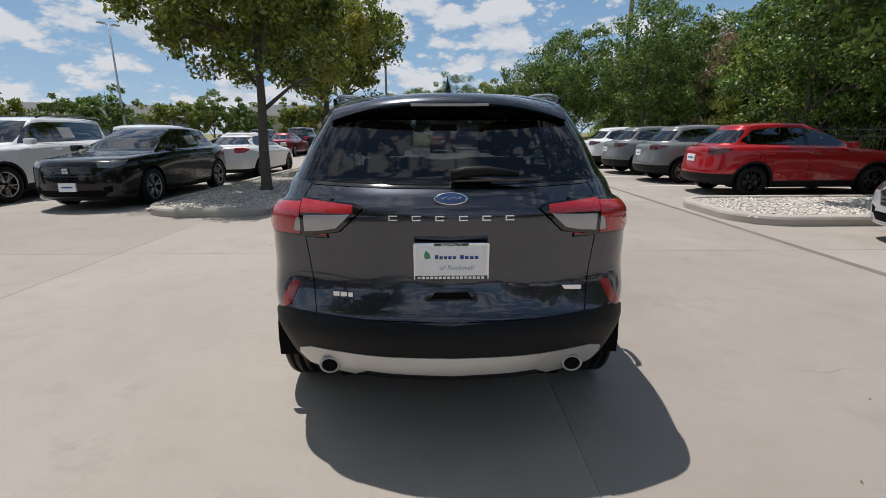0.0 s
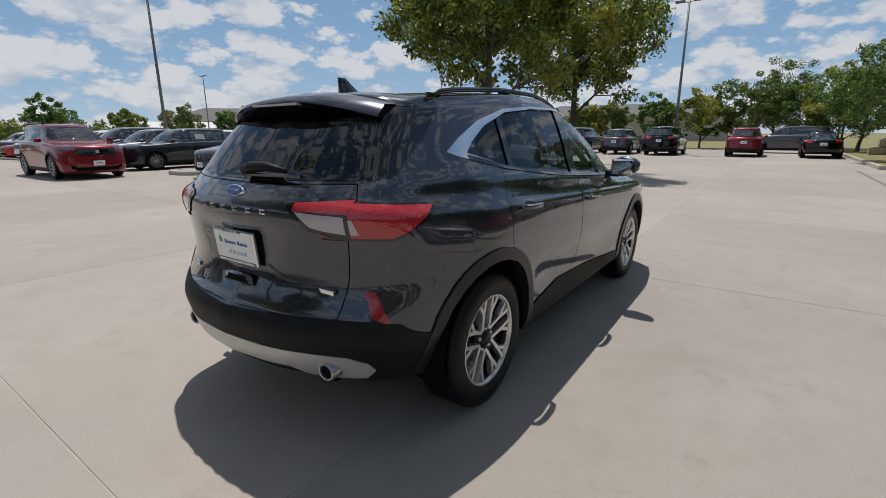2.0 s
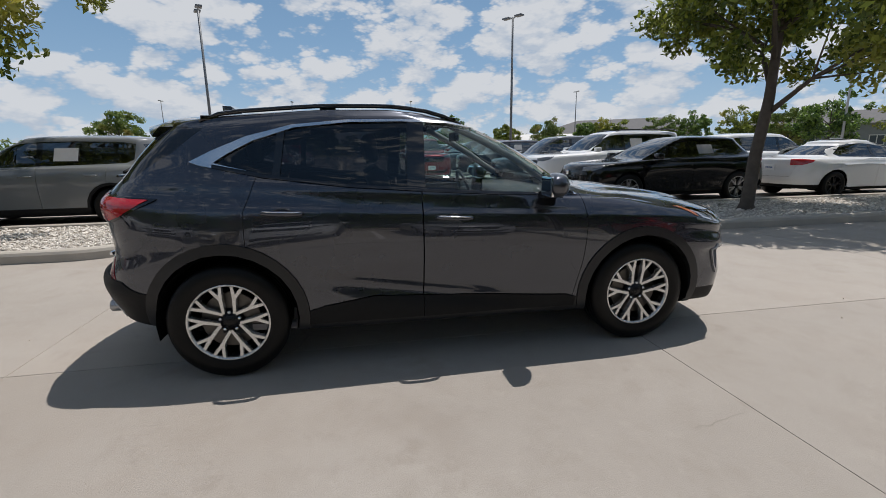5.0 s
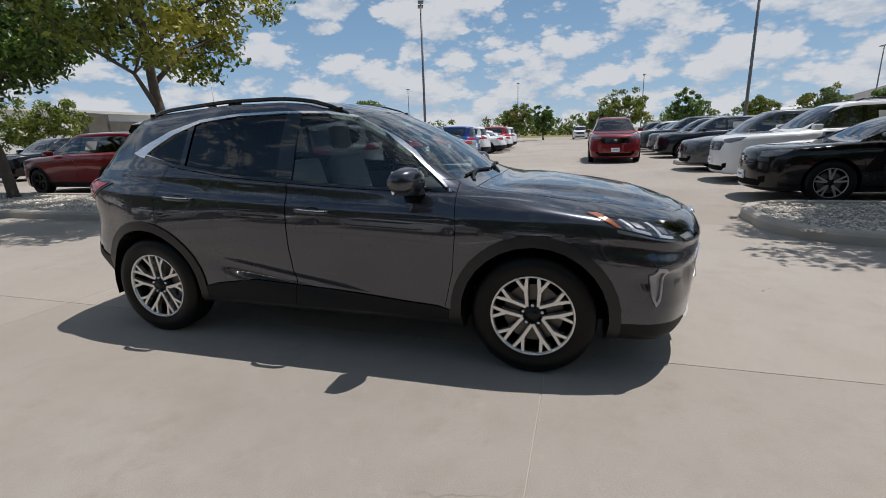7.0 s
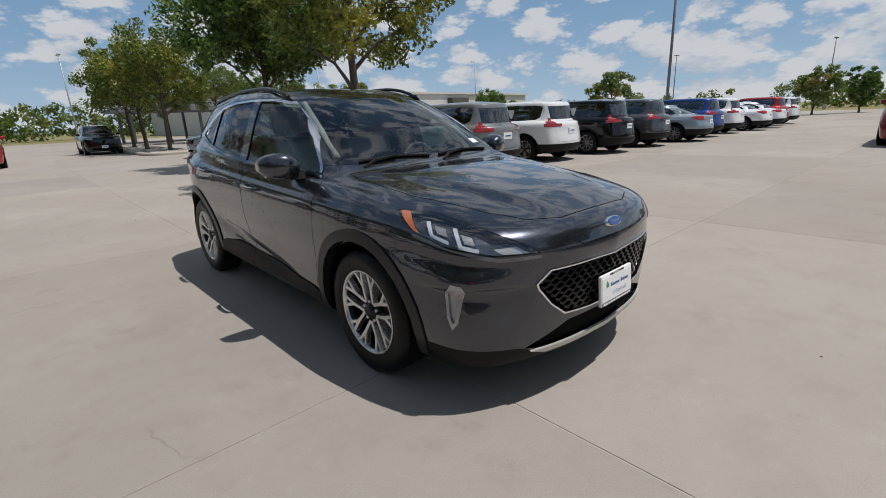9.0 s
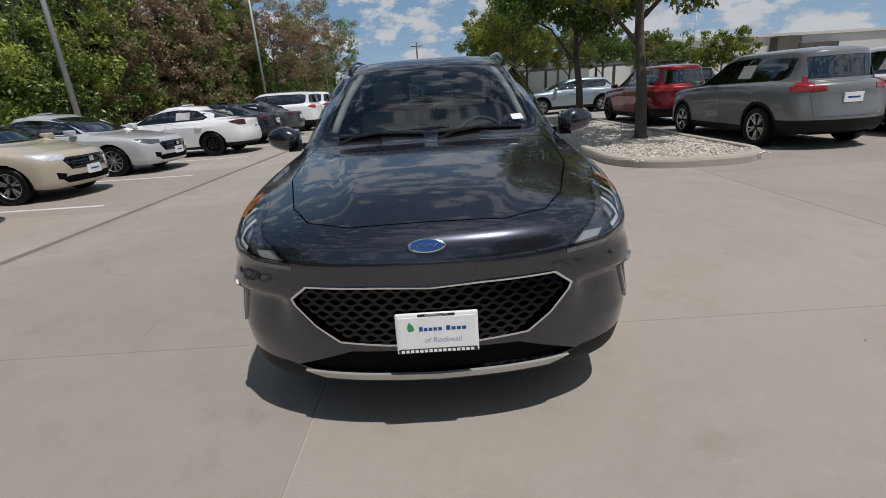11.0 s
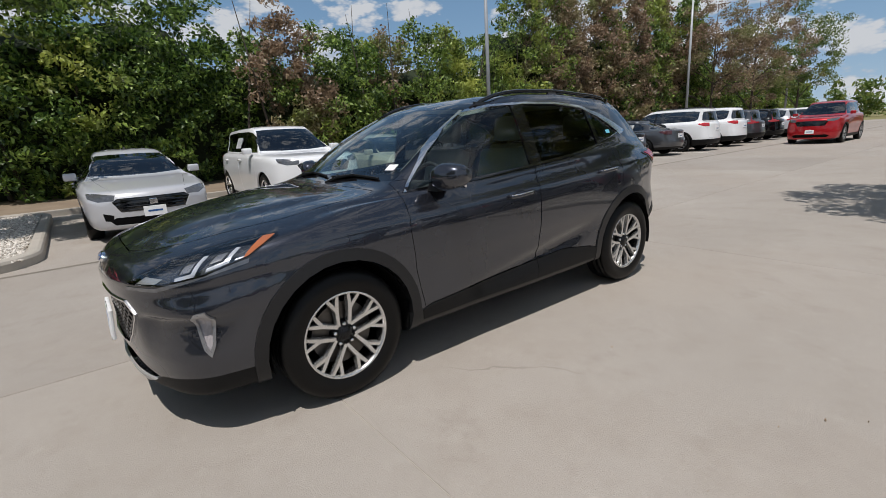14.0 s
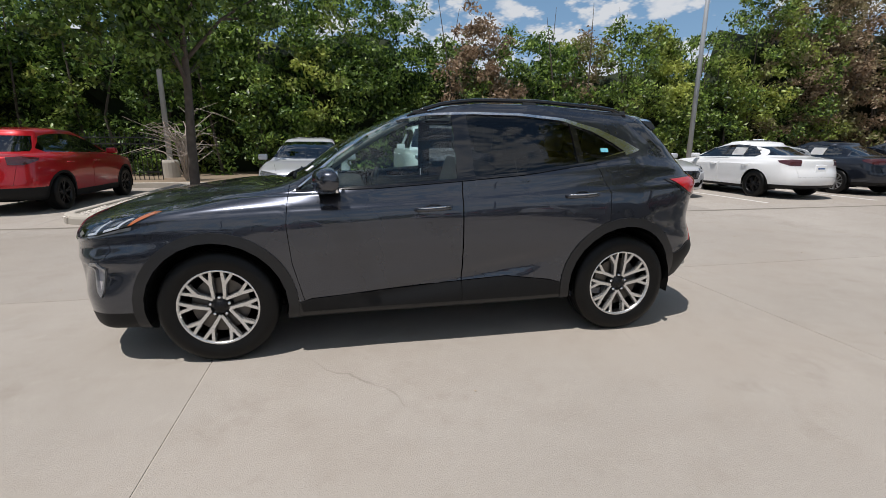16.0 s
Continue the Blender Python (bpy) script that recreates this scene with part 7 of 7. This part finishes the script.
def tree(at, h, crown_r, low, mat, seed, label, lean=0.0, per=120, clumps=70, leaf=0.075, trunk_r=0.11, z0=0.09, squash=1.0, group="", shift=(0.0, 0.0)):
    """A tapered trunk with limbs, and a crown of leaf clumps round the limb ends."""
    rng = np.random.default_rng(seed)
    t = thing("tree", label, "tree", group, at=pose(at[0], at[1], z0))
    fork = low * 0.85
    bm = bmesh.new()
    lx, ly = lean * rng.normal(), lean * rng.normal()
    trunk = [(0, 0, -0.05), (0.01, 0, 0.12), (lx * 0.3, ly * 0.3, fork * 0.5), (lx, ly, fork), (lx * 1.3, ly * 1.3, low + (h - low) * 0.45), (lx * 1.4, ly * 1.4, h * 0.9)]
    tube(bm, trunk, [trunk_r * 1.7, trunk_r * 1.15, trunk_r, trunk_r * 0.85, trunk_r * 0.45, 0.012], 9)
    ends = []
    for k in range(9):
        a = 2.4 * k + rng.uniform(-0.4, 0.4)
        z_s = fork * (0.92 + 0.10 * (k % 4)) + (h - low) * 0.06 * k
        rr = crown_r * rng.uniform(0.55, 0.9) * (1 - 0.35 * k / 9)
        e = (lx + rr * math.cos(a), ly + rr * math.sin(a), min(h - 0.3, z_s + rr * rng.uniform(0.45, 0.9)))
        mid = (lx + rr * 0.42 * math.cos(a + 0.2), ly + rr * 0.42 * math.sin(a + 0.2), z_s + (e[2] - z_s) * 0.55)
        tube(bm, [(lx, ly, z_s - 0.1), mid, e], [trunk_r * 0.5, trunk_r * 0.3, 0.012], 6)
        ends.append(e)
        for j in range(3):
            b2 = a + rng.uniform(-1.0, 1.0)
            e2 = (mid[0] + rr * 0.6 * math.cos(b2), mid[1] + rr * 0.6 * math.sin(b2), mid[2] + rng.uniform(0.0, 0.9))
            tube(bm, [mid, e2], [trunk_r * 0.2, 0.008], 5)
            ends.append(e2)
    part("trunk", bm, M_BARK, t, "rough brown trunk and limbs", True)
    cen, rad = [], []
    mid_z, half = (h + low) / 2, (h - low) / 2
    lump = rng.uniform(0.75, 1.15, 12)
    while len(cen) < clumps:
        if len(cen) < len(ends):
            c = np.array(ends[len(cen)])
        else:
            d = rng.normal(size=3)
            d /= np.linalg.norm(d)
            q = rng.random() ** 0.35 * lump[int((math.atan2(d[1], d[0]) + 3.15) / 6.31 * 12) % 12]
            c = np.array([lx + shift[0] + d[0] * crown_r * q, ly + shift[1] + d[1] * crown_r * q, mid_z + d[2] * half * q * squash])
        cen.append(c)
        rad.append(rng.uniform(0.10, 0.20) * crown_r + 0.05)
    v, f = leaves(cen, rad, per, leaf, rng)
    ob = new("crown", mesh_np("crown", v, f, mat))
    ob.parent = t
    return t


tree((-4.1, 7.0), 7.0, 2.85, 2.45, M_OAK, 11, "leafy oak with yellow-green leaves in a kerbed island", 0.15, per=165, clumps=185, leaf=0.070, shift=(-0.6, 0.5))
tree((-3.85, 12.4), 6.2, 2.6, 2.5, M_OAK, 12, "leafy oak with yellowing leaves in a kerbed island", 0.15, per=150, clumps=165, leaf=0.070)
tree((-4.45, -6.5), 6.6, 2.8, 2.6, M_OAK, 13, "thin-crowned oak in a kerbed island", 0.06, per=150, clumps=130, leaf=0.07)
tree((-4.8, -12.3), 6.4, 2.7, 2.5, M_OAKDARK, 14, "dark leafy oak in a kerbed island", 0.2, per=180, clumps=160, leaf=0.075)
tree((8.3, 4.12), 6.6, 2.35, 2.75, M_OAKDARK, 15, "dark leafy oak in a gravel island", 0.15, per=170, clumps=115, leaf=0.075, trunk_r=0.10, shift=(-0.3, 1.0))
for k, (x, y, h, r, mm) in enumerate(((13.7, 14.0, 9.0, 3.0, M_OAKDARK), (-4.9, -27.6, 6.5, 2.7, M_OAK), (-4.5, -31.5, 6.6, 2.7, M_OAK), (-4.6, -36.0, 6.4, 2.6, M_OAKDARK), (6.8, 25.5, 6.6, 2.9, M_OAKDARK), (9.4, 28.5, 8.6, 3.3, M_OAKDARK), (11.6, 23.0, 9.0, 3.4, M_OAKDARK), (13.6, 27.0, 9.6, 3.4, M_OAKDARK), (6.2, 38.0, 7.0, 3.0, M_OAKDARK), (10.0, 36.0, 8.4, 3.3, M_CYPRESS), (1.5, 48.0, 7.6, 3.0, M_OAKDARK), (-11.7, -40.0, 6.4, 2.7, M_CYPRESS), (-15.5, -42.0, 6.0, 2.6, M_OAKDARK), (-8.6, -43.0, 6.6, 2.6, M_CYPRESS), (-20.5, -44.0, 5.6, 2.4, M_CYPRESS), (13.4, -37.5, 10.4, 3.2, M_BROWN), (12.6, -43.5, 11.4, 3.5, M_BROWN), (11.2, -50.0, 10.8, 3.4, M_CYPRESS))):
    tree((x, y), h, r, 1.2 if y > 0 else 2.4, mm, 30 + k, "tall dark-leaved tree on a grass bank" if y > 0 else "tall tree with withering brown leaves" if mm is M_BROWN else "leafy tree at the far end of the car park", 0.1, per=115, clumps=120, leaf=0.085, z0=0.1)
for k, (yaw, el, dist, wide) in enumerate(((66, 3.4, 62, .5), (61, 3.3, 60, .45), (58.3, 3.6, 58, .4), (53, 3.5, 60, .5), (49.5, 3.5, 60, .45), (45, 4.0, 55, .5), (40.5, 3.9, 50, .5), (37, 5.0, 46, .5), (31, 4.2, 52, .55), (27, 4.6, 50, .5), (22.9, 3.9, 50, .5), (18, 4.2, 48, .45), (14.6, 4.4, 48, .4), (9.7, 4.8, 46, .4),
                                           (5.0, 5.5, 46, .5), (0.5, 5.8, 46, .5), (-4.5, 6.4, 46, .55), (-7.5, 7.2, 44, .5), (96.8, 3.6, 58, .5), (93.5, 2.9, 62, .38), (84, 4.3, 56, .55), (87, 2.6, 66, .5), (77.5, 3.7, 56, .5), (71, 2.8, 60, .5), (115.6, 4.6, 48, .5), (130, 3.0, 60, .6), (148, 4.5, 52, .55), (152, 4.5, 56, .6))):
    a = radians(yaw)
    h = 1.4 + dist * math.tan(radians(el))
    tree((-dist * math.sin(a), dist * math.cos(a)), h, h * wide * 0.95, h * 0.16, (M_CYPRESS, M_OAKDARK, M_OAK)[k % 3], 60 + k, "small street tree at the far edge of the car park", 0.05, per=70, clumps=84, leaf=0.135, trunk_r=0.09, z0=-0.02, group="far street trees")


# ---- dense hedge of trees behind the stalls ----
rng = np.random.default_rng(77)
green, brown, dark = ([], []), ([], []), ([], [])
y = -72.0
while y < 44:
    x = 16.4 + rng.uniform(-0.5, 1.2) + (0 if y < 20 else (y - 20) * 0.02)
    h = rng.uniform(6.6, 8.4) if y > -2 else rng.uniform(5.2, 6.4) if y > -18 else rng.uniform(8.8, 11.2)
    if y < -42:
        h = rng.uniform(4.5, 6.5)
    r = rng.uniform(1.3, 2.1)
    tone = brown if rng.random() < 0.05 or (-37 < y < -22 and rng.random() < 0.6) or (-9 < y < -5 and rng.random() < 0.4) else (dark if rng.random() < (0.5 if y > -2 else 0.25) else green)
    for k in range(int(40 * h / 6)):
        z = 0.25 + (h - 0.3) * rng.random() ** 0.9
        shrink = 1.0 if z < h * 0.6 else max(0.25, 1 - (z - h * 0.6) / (h * 0.4) * 0.8)
        a = rng.uniform(2.0, 4.4)
        q = r * shrink * rng.uniform(0.6, 1.1)
        tone[0].append((x + q * math.cos(a) * 0.9, y + q * math.sin(a) * 1.1, z))
        tone[1].append(rng.uniform(0.30, 0.66))
    for k in range(14):
        z = h * (0.5 + 0.55 * rng.random())
        tone[0].append((x + rng.uniform(-0.6, 1.2), y + rng.uniform(-1, 1), z))
        tone[1].append(rng.uniform(0.25, 0.5))
    y += rng.uniform(0.75, 1.35)
for name, (c, r), m, lab in (("hedge_foliage", green, M_HEDGE, "dense green undergrowth along the lot"), ("dark_hedge_foliage", dark, M_OAKDARK, "dense dark green undergrowth along the lot"), ("withered_foliage", brown, M_BROWN, "withered brown branches among the green hedge")):
    near = [i for i, p in enumerate(c) if -26 < p[1] < 26]
    far = [i for i, p in enumerate(c) if not -26 < p[1] < 26]
    v1, f1 = leaves([c[i] for i in near], [r[i] for i in near], 66, 0.088, rng)
    v2, f2 = leaves([c[i] for i in far], [r[i] for i in far], 40, 0.12, rng)
    tagged(new(name, mesh_np(name, np.concatenate([v1, v2]), np.concatenate([f1, f2 + len(v1)]), m)), lab, "hedge", kind="stuff")
# uneven backing sheet behind the hedge front, the wood's shade painted as dark green
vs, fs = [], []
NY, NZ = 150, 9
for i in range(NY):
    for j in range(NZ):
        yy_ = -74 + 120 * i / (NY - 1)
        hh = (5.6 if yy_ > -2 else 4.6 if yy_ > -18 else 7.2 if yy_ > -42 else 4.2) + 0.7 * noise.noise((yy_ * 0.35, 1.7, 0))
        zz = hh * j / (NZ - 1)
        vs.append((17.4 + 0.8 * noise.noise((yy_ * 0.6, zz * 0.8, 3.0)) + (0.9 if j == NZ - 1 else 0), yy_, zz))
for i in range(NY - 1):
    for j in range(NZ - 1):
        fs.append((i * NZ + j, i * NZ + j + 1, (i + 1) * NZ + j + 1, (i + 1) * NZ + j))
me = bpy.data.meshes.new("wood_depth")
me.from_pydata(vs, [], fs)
me.materials.append(surface("painted_hedge_shade", (0.010, 0.016, 0.006), (0.03, 0.045, 0.015), 1.5, rough=0.95, bump=1.0, fine=12))
tagged(new("wood_depth", me), "uneven dark sheet behind the hedge, its shade painted in the colour", "hedge", kind="stuff")
gb = bmesh.new()
for k in range(60):
    yy_ = -40 + 70 * rng.random()
    x0 = 15.6 + rng.random()
    tube(gb, [(x0, yy_, 0), (x0 + rng.uniform(-.3, .3), yy_ + rng.uniform(-.4, .4), 2.2), (x0 + rng.uniform(-.8, .6), yy_ + rng.uniform(-1, 1), 5.2 + 2 * rng.random())], [0.07, 0.05, 0.008], 5)
tagged(mesh_ob("hedge_stems", gb, M_BARK), "thin stems among the hedge", "hedge", kind="stuff")
# woods and scrub at the far edge of the site
cen, rad = [], []
for k in range(260):
    u = rng.random()
    if k < 150:
        x, y, h = -48 + 96 * u, -96 - 8 * rng.random(), 3.0 + 3.6 * rng.random()
    else:
        x, y, h = -102 - 8 * rng.random(), -70 + 150 * u, 2.2 + 2.2 * rng.random()
    for j in range(3):
        cen.append((x + rng.normal() * 0.8, y + rng.normal() * 0.8, h * (0.25 + 0.3 * j)))
        rad.append(rng.uniform(0.9, 1.6))
v, f = leaves(cen, rad, 46, 0.34, rng)
tagged(new("far_woods", mesh_np("far_woods", v, f, M_CYPRESS)), "far line of trees and scrub on the horizon", "trees", kind="stuff")
# bare brush beside the oak
brush = thing("dry_brush", "bare dry brush behind a young oak", "brush", at=pose(12.6, 5.6, 0.1))
bm = bmesh.new()
for k in range(46):
    a, e = rng.uniform(0, 6.28), rng.uniform(0.2, 1.1)
    L_ = rng.uniform(0.7, 1.9)
    p1 = Vector((rng.uniform(-.3, .3), rng.uniform(-.3, .3), 0.5 + rng.random()))
    p2 = p1 + Vector((math.cos(a) * math.cos(e), math.sin(a) * math.cos(e), math.sin(e))) * L_ * 0.6
    p3 = p2 + Vector((math.cos(a + .5), math.sin(a + .5), rng.uniform(-.5, .6))) * L_ * 0.5
    tube(bm, [Vector((0, 0, 0)), p1, p2, p3], [0.03, 0.02, 0.011, 0.004], 4)
tagged(part("twigs", bm, M_DEADWOOD, brush), kind="stuff")

# ---- lamp posts, poles, fence ----
M_POST = surface("grey_post_enamel", (0.36, 0.38, 0.40), (0.46, 0.48, 0.50), 4.0, rough=0.45, metal=0.2)
M_DKPOST = surface("dark_post_enamel", (0.13, 0.14, 0.15), (0.19, 0.20, 0.21), 4.0, rough=0.5, metal=0.2)


def lamp_post(x, y, h, heads=2, mat=None, turn=0, r=0.075):
    p = thing("lamp_post", "tall square-headed car park lamp post", "lamp post", "car park lamp posts", at=pose(x, y, 0, 0, 0, turn))
    mat = mat or M_POST
    b = bmesh.new()
    tube(b, [(0, 0, 0.5), (0, 0, h)], [r * 1.25, r * 0.8], 10)
    part("pole", b, mat, p, "", True)
    b = bmesh.new()
    lathe(b, [(0.0, 0.28), (0.62, 0.28), (0.70, 0.24), (0.70, 0.0)], 16, axis='z')
    part("footing", b, M_KERB, p, "concrete footing")
    for k in range(heads):
        s = 1 if k == 0 else -1
        b = bmesh.new()
        tube(b, [(0, 0, h - 0.10), (s * 0.28, 0, h - 0.02)], 0.03, 6)
        ar = part("arm", b, mat, p)
        b = bmesh.new()
        box(b, min(s * 0.25, s * 0.80), max(s * 0.25, s * 0.80), -0.18, 0.18, h - 0.05, h + 0.05, 0.02)
        part("lamp_head", b, mat, ar, "flat lamp head")
    return p


for x, y, h, n_, m_, tn in ((-27.5, 10.2, 9.6, 2, M_DKPOST, 30), (-28.0, -9.0, 9.5, 2, M_DKPOST, 20), (-3.8, 31.6, 9.4, 2, M_DKPOST, 0), (11.9, -12.2, 9.6, 1, M_POST, 90), (14.3, 6.6, 9.6, 1, M_POST, 90), (12.2, -31.0, 9.6, 1, M_POST, 180), (-26.0, 36.0, 9.8, 2, M_POST, 60),
                        (-89, -33, 10, 2, M_DKPOST, 0), (-90, -11, 10, 2, M_DKPOST, 0), (-88, 11, 10, 2, M_DKPOST, 0), (-70, 36, 10, 2, M_DKPOST, 0), (12.0, -50.0, 9.6, 1, M_POST, 180), (-4.4, -66, 9.6, 2, M_POST, 90), (-36, -66, 10, 1, M_POST, 40), (-60, -55, 10, 1, M_POST, 0)):
    lamp_post(x, y, h, n_, m_, tn)
for x, y, h in ((13.0, 30.0, 13.0), (3.5, -92.0, 10.5), (9.5, 96, 11.0)):
    up_ = thing("utility_pole", "dark wooden utility pole with a crossarm", "pole", "utility poles", at=pose(x, y, 0))
    b = bmesh.new()
    tube(b, [(0, 0, 0), (0, 0, h)], [0.19, 0.13], 10)
    part("pole", b, M_BARK, up_, "", True)
    b = bmesh.new()
    box(b, -1.1, 1.1, -0.06, 0.06, h - 0.75, h - 0.62)
    part("crossarm", b, M_BARK, up_)
    if y == 30.0:
        for dx, dy in ((1.5, -7.0), (2.2, -8.5)):
            b = bmesh.new()
            tube(b, [(0, 0, h - 1.2), (dx, dy, 0.1)], 0.008, 4)
            part("guy_wire", b, M_POST, up_)
            b = bmesh.new()
            tube(b, [(dx * 0.99, dy * 0.99, 0.15), (dx * 0.80, dy * 0.80, (h - 1.2) * 0.2)], 0.03, 5)
            part("wire_guard", b, M_POST, up_)
M_IRON = surface("black_iron", (0.008, 0.008, 0.009), (0.016, 0.016, 0.017), 10, rough=0.5)
fence = thing("fence", "black iron picket fence along the hedge", "fence")
for z in (0.35, 1.25, 1.45):
    b = bmesh.new()
    box(b, 13.18, 13.22, 6.5, 34.5, z - 0.018, z + 0.018)
    part("rail", b, M_IRON, fence)
pk = bmesh.new()
box(pk, -0.009, 0.009, -0.009, 0.009, 0.1, 1.62)
pkm = bpy.data.meshes.new("picket")
pk.to_mesh(pkm)
pk.free()
pkm.materials.append(M_IRON)
for k in range(200):
    o = new("picket", pkm)
    o.location = (13.2, 6.5 + 0.14 * k, 0.0)
    o.parent = fence
# rough stone wall at the end of the bank
wall = thing("stone_wall", "low wall of pale rough boulders on a grass bank", "stone wall")
M_BOULDER = surface("limestone", (0.30, 0.25, 0.19), (0.46, 0.40, 0.31), 2.0, rough=0.9, bump=0.8, fine=14)
for k in range(22):
    b = bmesh.new()
    bmesh.ops.create_cube(b, size=2)
    bmesh.ops.bevel(b, geom=b.edges[:], offset=0.3, segments=2, affect='EDGES')
    sx, sy, sz = rng.uniform(0.36, 0.42), 0.35, rng.uniform(0.24, 0.30)
    cx, cz = 6.6 + (k % 11) * 0.78 + (0.35 if k > 10 else 0), 0.30 + (0.50 if k > 10 else 0)
    for v in b.verts:
        nv = 1 + 0.16 * noise.noise(v.co * 1.7 + Vector((k * 3.1, 0, 0)))
        v.co = Vector((cx + v.co.x * sx * nv, 33.0 + v.co.y * sy * nv, cz + v.co.z * sz * nv))
    part("boulder", b, M_BOULDER, wall)

# ---- buildings far off ----
M_ROOF = surface("grey_shingles", (0.10, 0.10, 0.105), (0.17, 0.165, 0.16), 3.0, rough=0.9, bump=0.4, fine=20)
M_BEIGE = surface("beige_siding", (0.36, 0.33, 0.27), (0.44, 0.40, 0.34), 2.0, rough=0.8)
M_GREYWALL = surface("grey_siding", (0.16, 0.17, 0.18), (0.22, 0.23, 0.24), 2.0, rough=0.8)
M_WHITEWALL = surface("white_render", (0.56, 0.55, 0.52), (0.66, 0.65, 0.62), 1.0, rough=0.8)
M_FARGLASS = surface("far_window_glass", (0.05, 0.06, 0.075), (0.09, 0.11, 0.13), 2.0, rough=0.1)


def apartments(x, y, turn, w, d, h, wallm, label):
    a = thing("apartment_building", label, "building", "far apartment buildings", at=pose(x, y, 0, 0, 0, turn))
    b = bmesh.new()
    box(b, -w / 2, w / 2, -d / 2, d / 2, 0, h)
    part("wall", b, wallm, a)
    b = bmesh.new()
    o = 0.6
    base = [b.verts.new(p) for p in ((-w / 2 - o, -d / 2 - o, h), (w / 2 + o, -d / 2 - o, h), (w / 2 + o, d / 2 + o, h), (-w / 2 - o, d / 2 + o, h))]
    rd = [b.verts.new(p) for p in ((-w / 2 + d * 0.45, 0, h + d * 0.20), (w / 2 - d * 0.45, 0, h + d * 0.20))]
    for q in ((0, 1, 5, 4), (1, 2, 5), (2, 3, 4, 5), (3, 0, 4), (3, 2, 1, 0)):
        b.faces.new([(base + rd)[i] for i in q])
    part("roof", b, M_ROOF, a)
    nfl = int(h // 2.9)
    for fl in range(nfl):
        for k in range(int(w // 4)):
            xx = -w / 2 + 2 + k * 4
            b = bmesh.new()
            box(b, xx - 0.9, xx + 0.9, -d / 2 - 0.08, -d / 2 + 0.1, 0.9 + fl * 2.9, 2.4 + fl * 2.9)
            wn_ = part("window", b, M_WHITEWALL, a, "white window frame")
            for s in (-0.42, 0.42):
                b = bmesh.new()
                box(b, xx + s - 0.36, xx + s + 0.36, -d / 2 - 0.10, -d / 2, 1.02 + fl * 2.9, 2.28 + fl * 2.9)
                part("pane", b, M_FARGLASS, wn_)
    return a


apartments(-23, 92, 12, 34, 11, 4.5, M_BEIGE, "two-storey beige apartment building with grey hip roof")
apartments(-58, 78, 32, 30, 11, 4.1, M_GREYWALL, "two-storey grey apartment building with hip roof")
apartments(-90, 56, 50, 30, 14, 4.0, M_BEIGE, "beige apartment building with a low hip roof")
shed = thing("white_shed", "low white metal shed with a shallow roof", "shed", at=pose(-85, 38, 0, 0, 0, 65))
b = bmesh.new()
box(b, -8, 8, -4, 4, 0, 2.6)
part("wall", b, M_WHITEWALL, shed)
b = bmesh.new()
vs_ = [b.verts.new(p) for p in ((-8.3, -4.3, 2.6), (8.3, -4.3, 2.6), (8.3, 0, 3.7), (-8.3, 0, 3.7), (8.3, 4.3, 2.6), (-8.3, 4.3, 2.6))]
for q in ((0, 1, 2, 3), (3, 2, 4, 5), (0, 3, 5), (1, 4, 2)):
    b.faces.new([vs_[i] for i in q])
part("roof", b, M_WHITEWALL, shed)
store = thing("white_building", "long white flat-roofed building with dark stone piers", "building", at=pose(-60, -88, 0, 0, 0, 8))
b = bmesh.new()
box(b, -46, 40, -14, 14, 0, 6.0)
part("wall", b, M_WHITEWALL, store)
b = bmesh.new()
box(b, -46.4, 40.4, -14.4, 14.4, 6.0, 6.4)
part("parapet", b, M_WHITEWALL, store)
M_PIER = surface("dark_stone_pier", (0.055, 0.05, 0.042), (0.13, 0.12, 0.10), 0.8, rough=0.9, bump=0.8, fine=6)
for xx, ww, hh in ((-30, 5, 5.8), (-14, 6, 5.2), (4, 7, 4.8), (9, 4, 5.8), (30, 6, 4.6)):
    b = bmesh.new()
    box(b, xx - ww / 2, xx + ww / 2, 13.5, 15.5, 0, hh)
    part("pier", b, M_PIER, store, "dark stone pier")
carport = thing("carport", "flat dark-roofed canopy in front of a white building", "canopy", at=pose(-16, -52, 0, 0, 0, 0))
b = bmesh.new()
box(b, -10, 10, -4, 4, 2.9, 3.3)
part("roof", b, M_GREYWALL, carport)
for xx in (-9, -3, 3, 9):
    for yy_ in (-3, 3):
        b = bmesh.new()
        box(b, xx - 0.12, xx + 0.12, yy_ - 0.12, yy_ + 0.12, 0, 2.9)
        part("post", b, M_GREYWALL, carport)
# fallen leaves and grit near the car
cen = np.stack([rng.uniform(-4, 4.2, 90), rng.uniform(-6, 6, 90), np.full(90, 0.006)], 1)
keep = (np.abs(cen[:, 0]) > 1.2) | (np.abs(cen[:, 1]) > 2.6)
v, f = leaves(cen[keep], np.full(int(keep.sum()), 0.001), 1, 0.009, rng, 0.02)
v[:, 2] = np.clip(v[:, 2], 0.003, 0.02)
tagged(new("leaf_litter", mesh_np("leaf_litter", v, f, stone_mat("dry_litter", (0.16, 0.10, 0.055), (0.42, 0.31, 0.17)))), "small dry leaves scattered on the concrete", "leaves", kind="stuff")
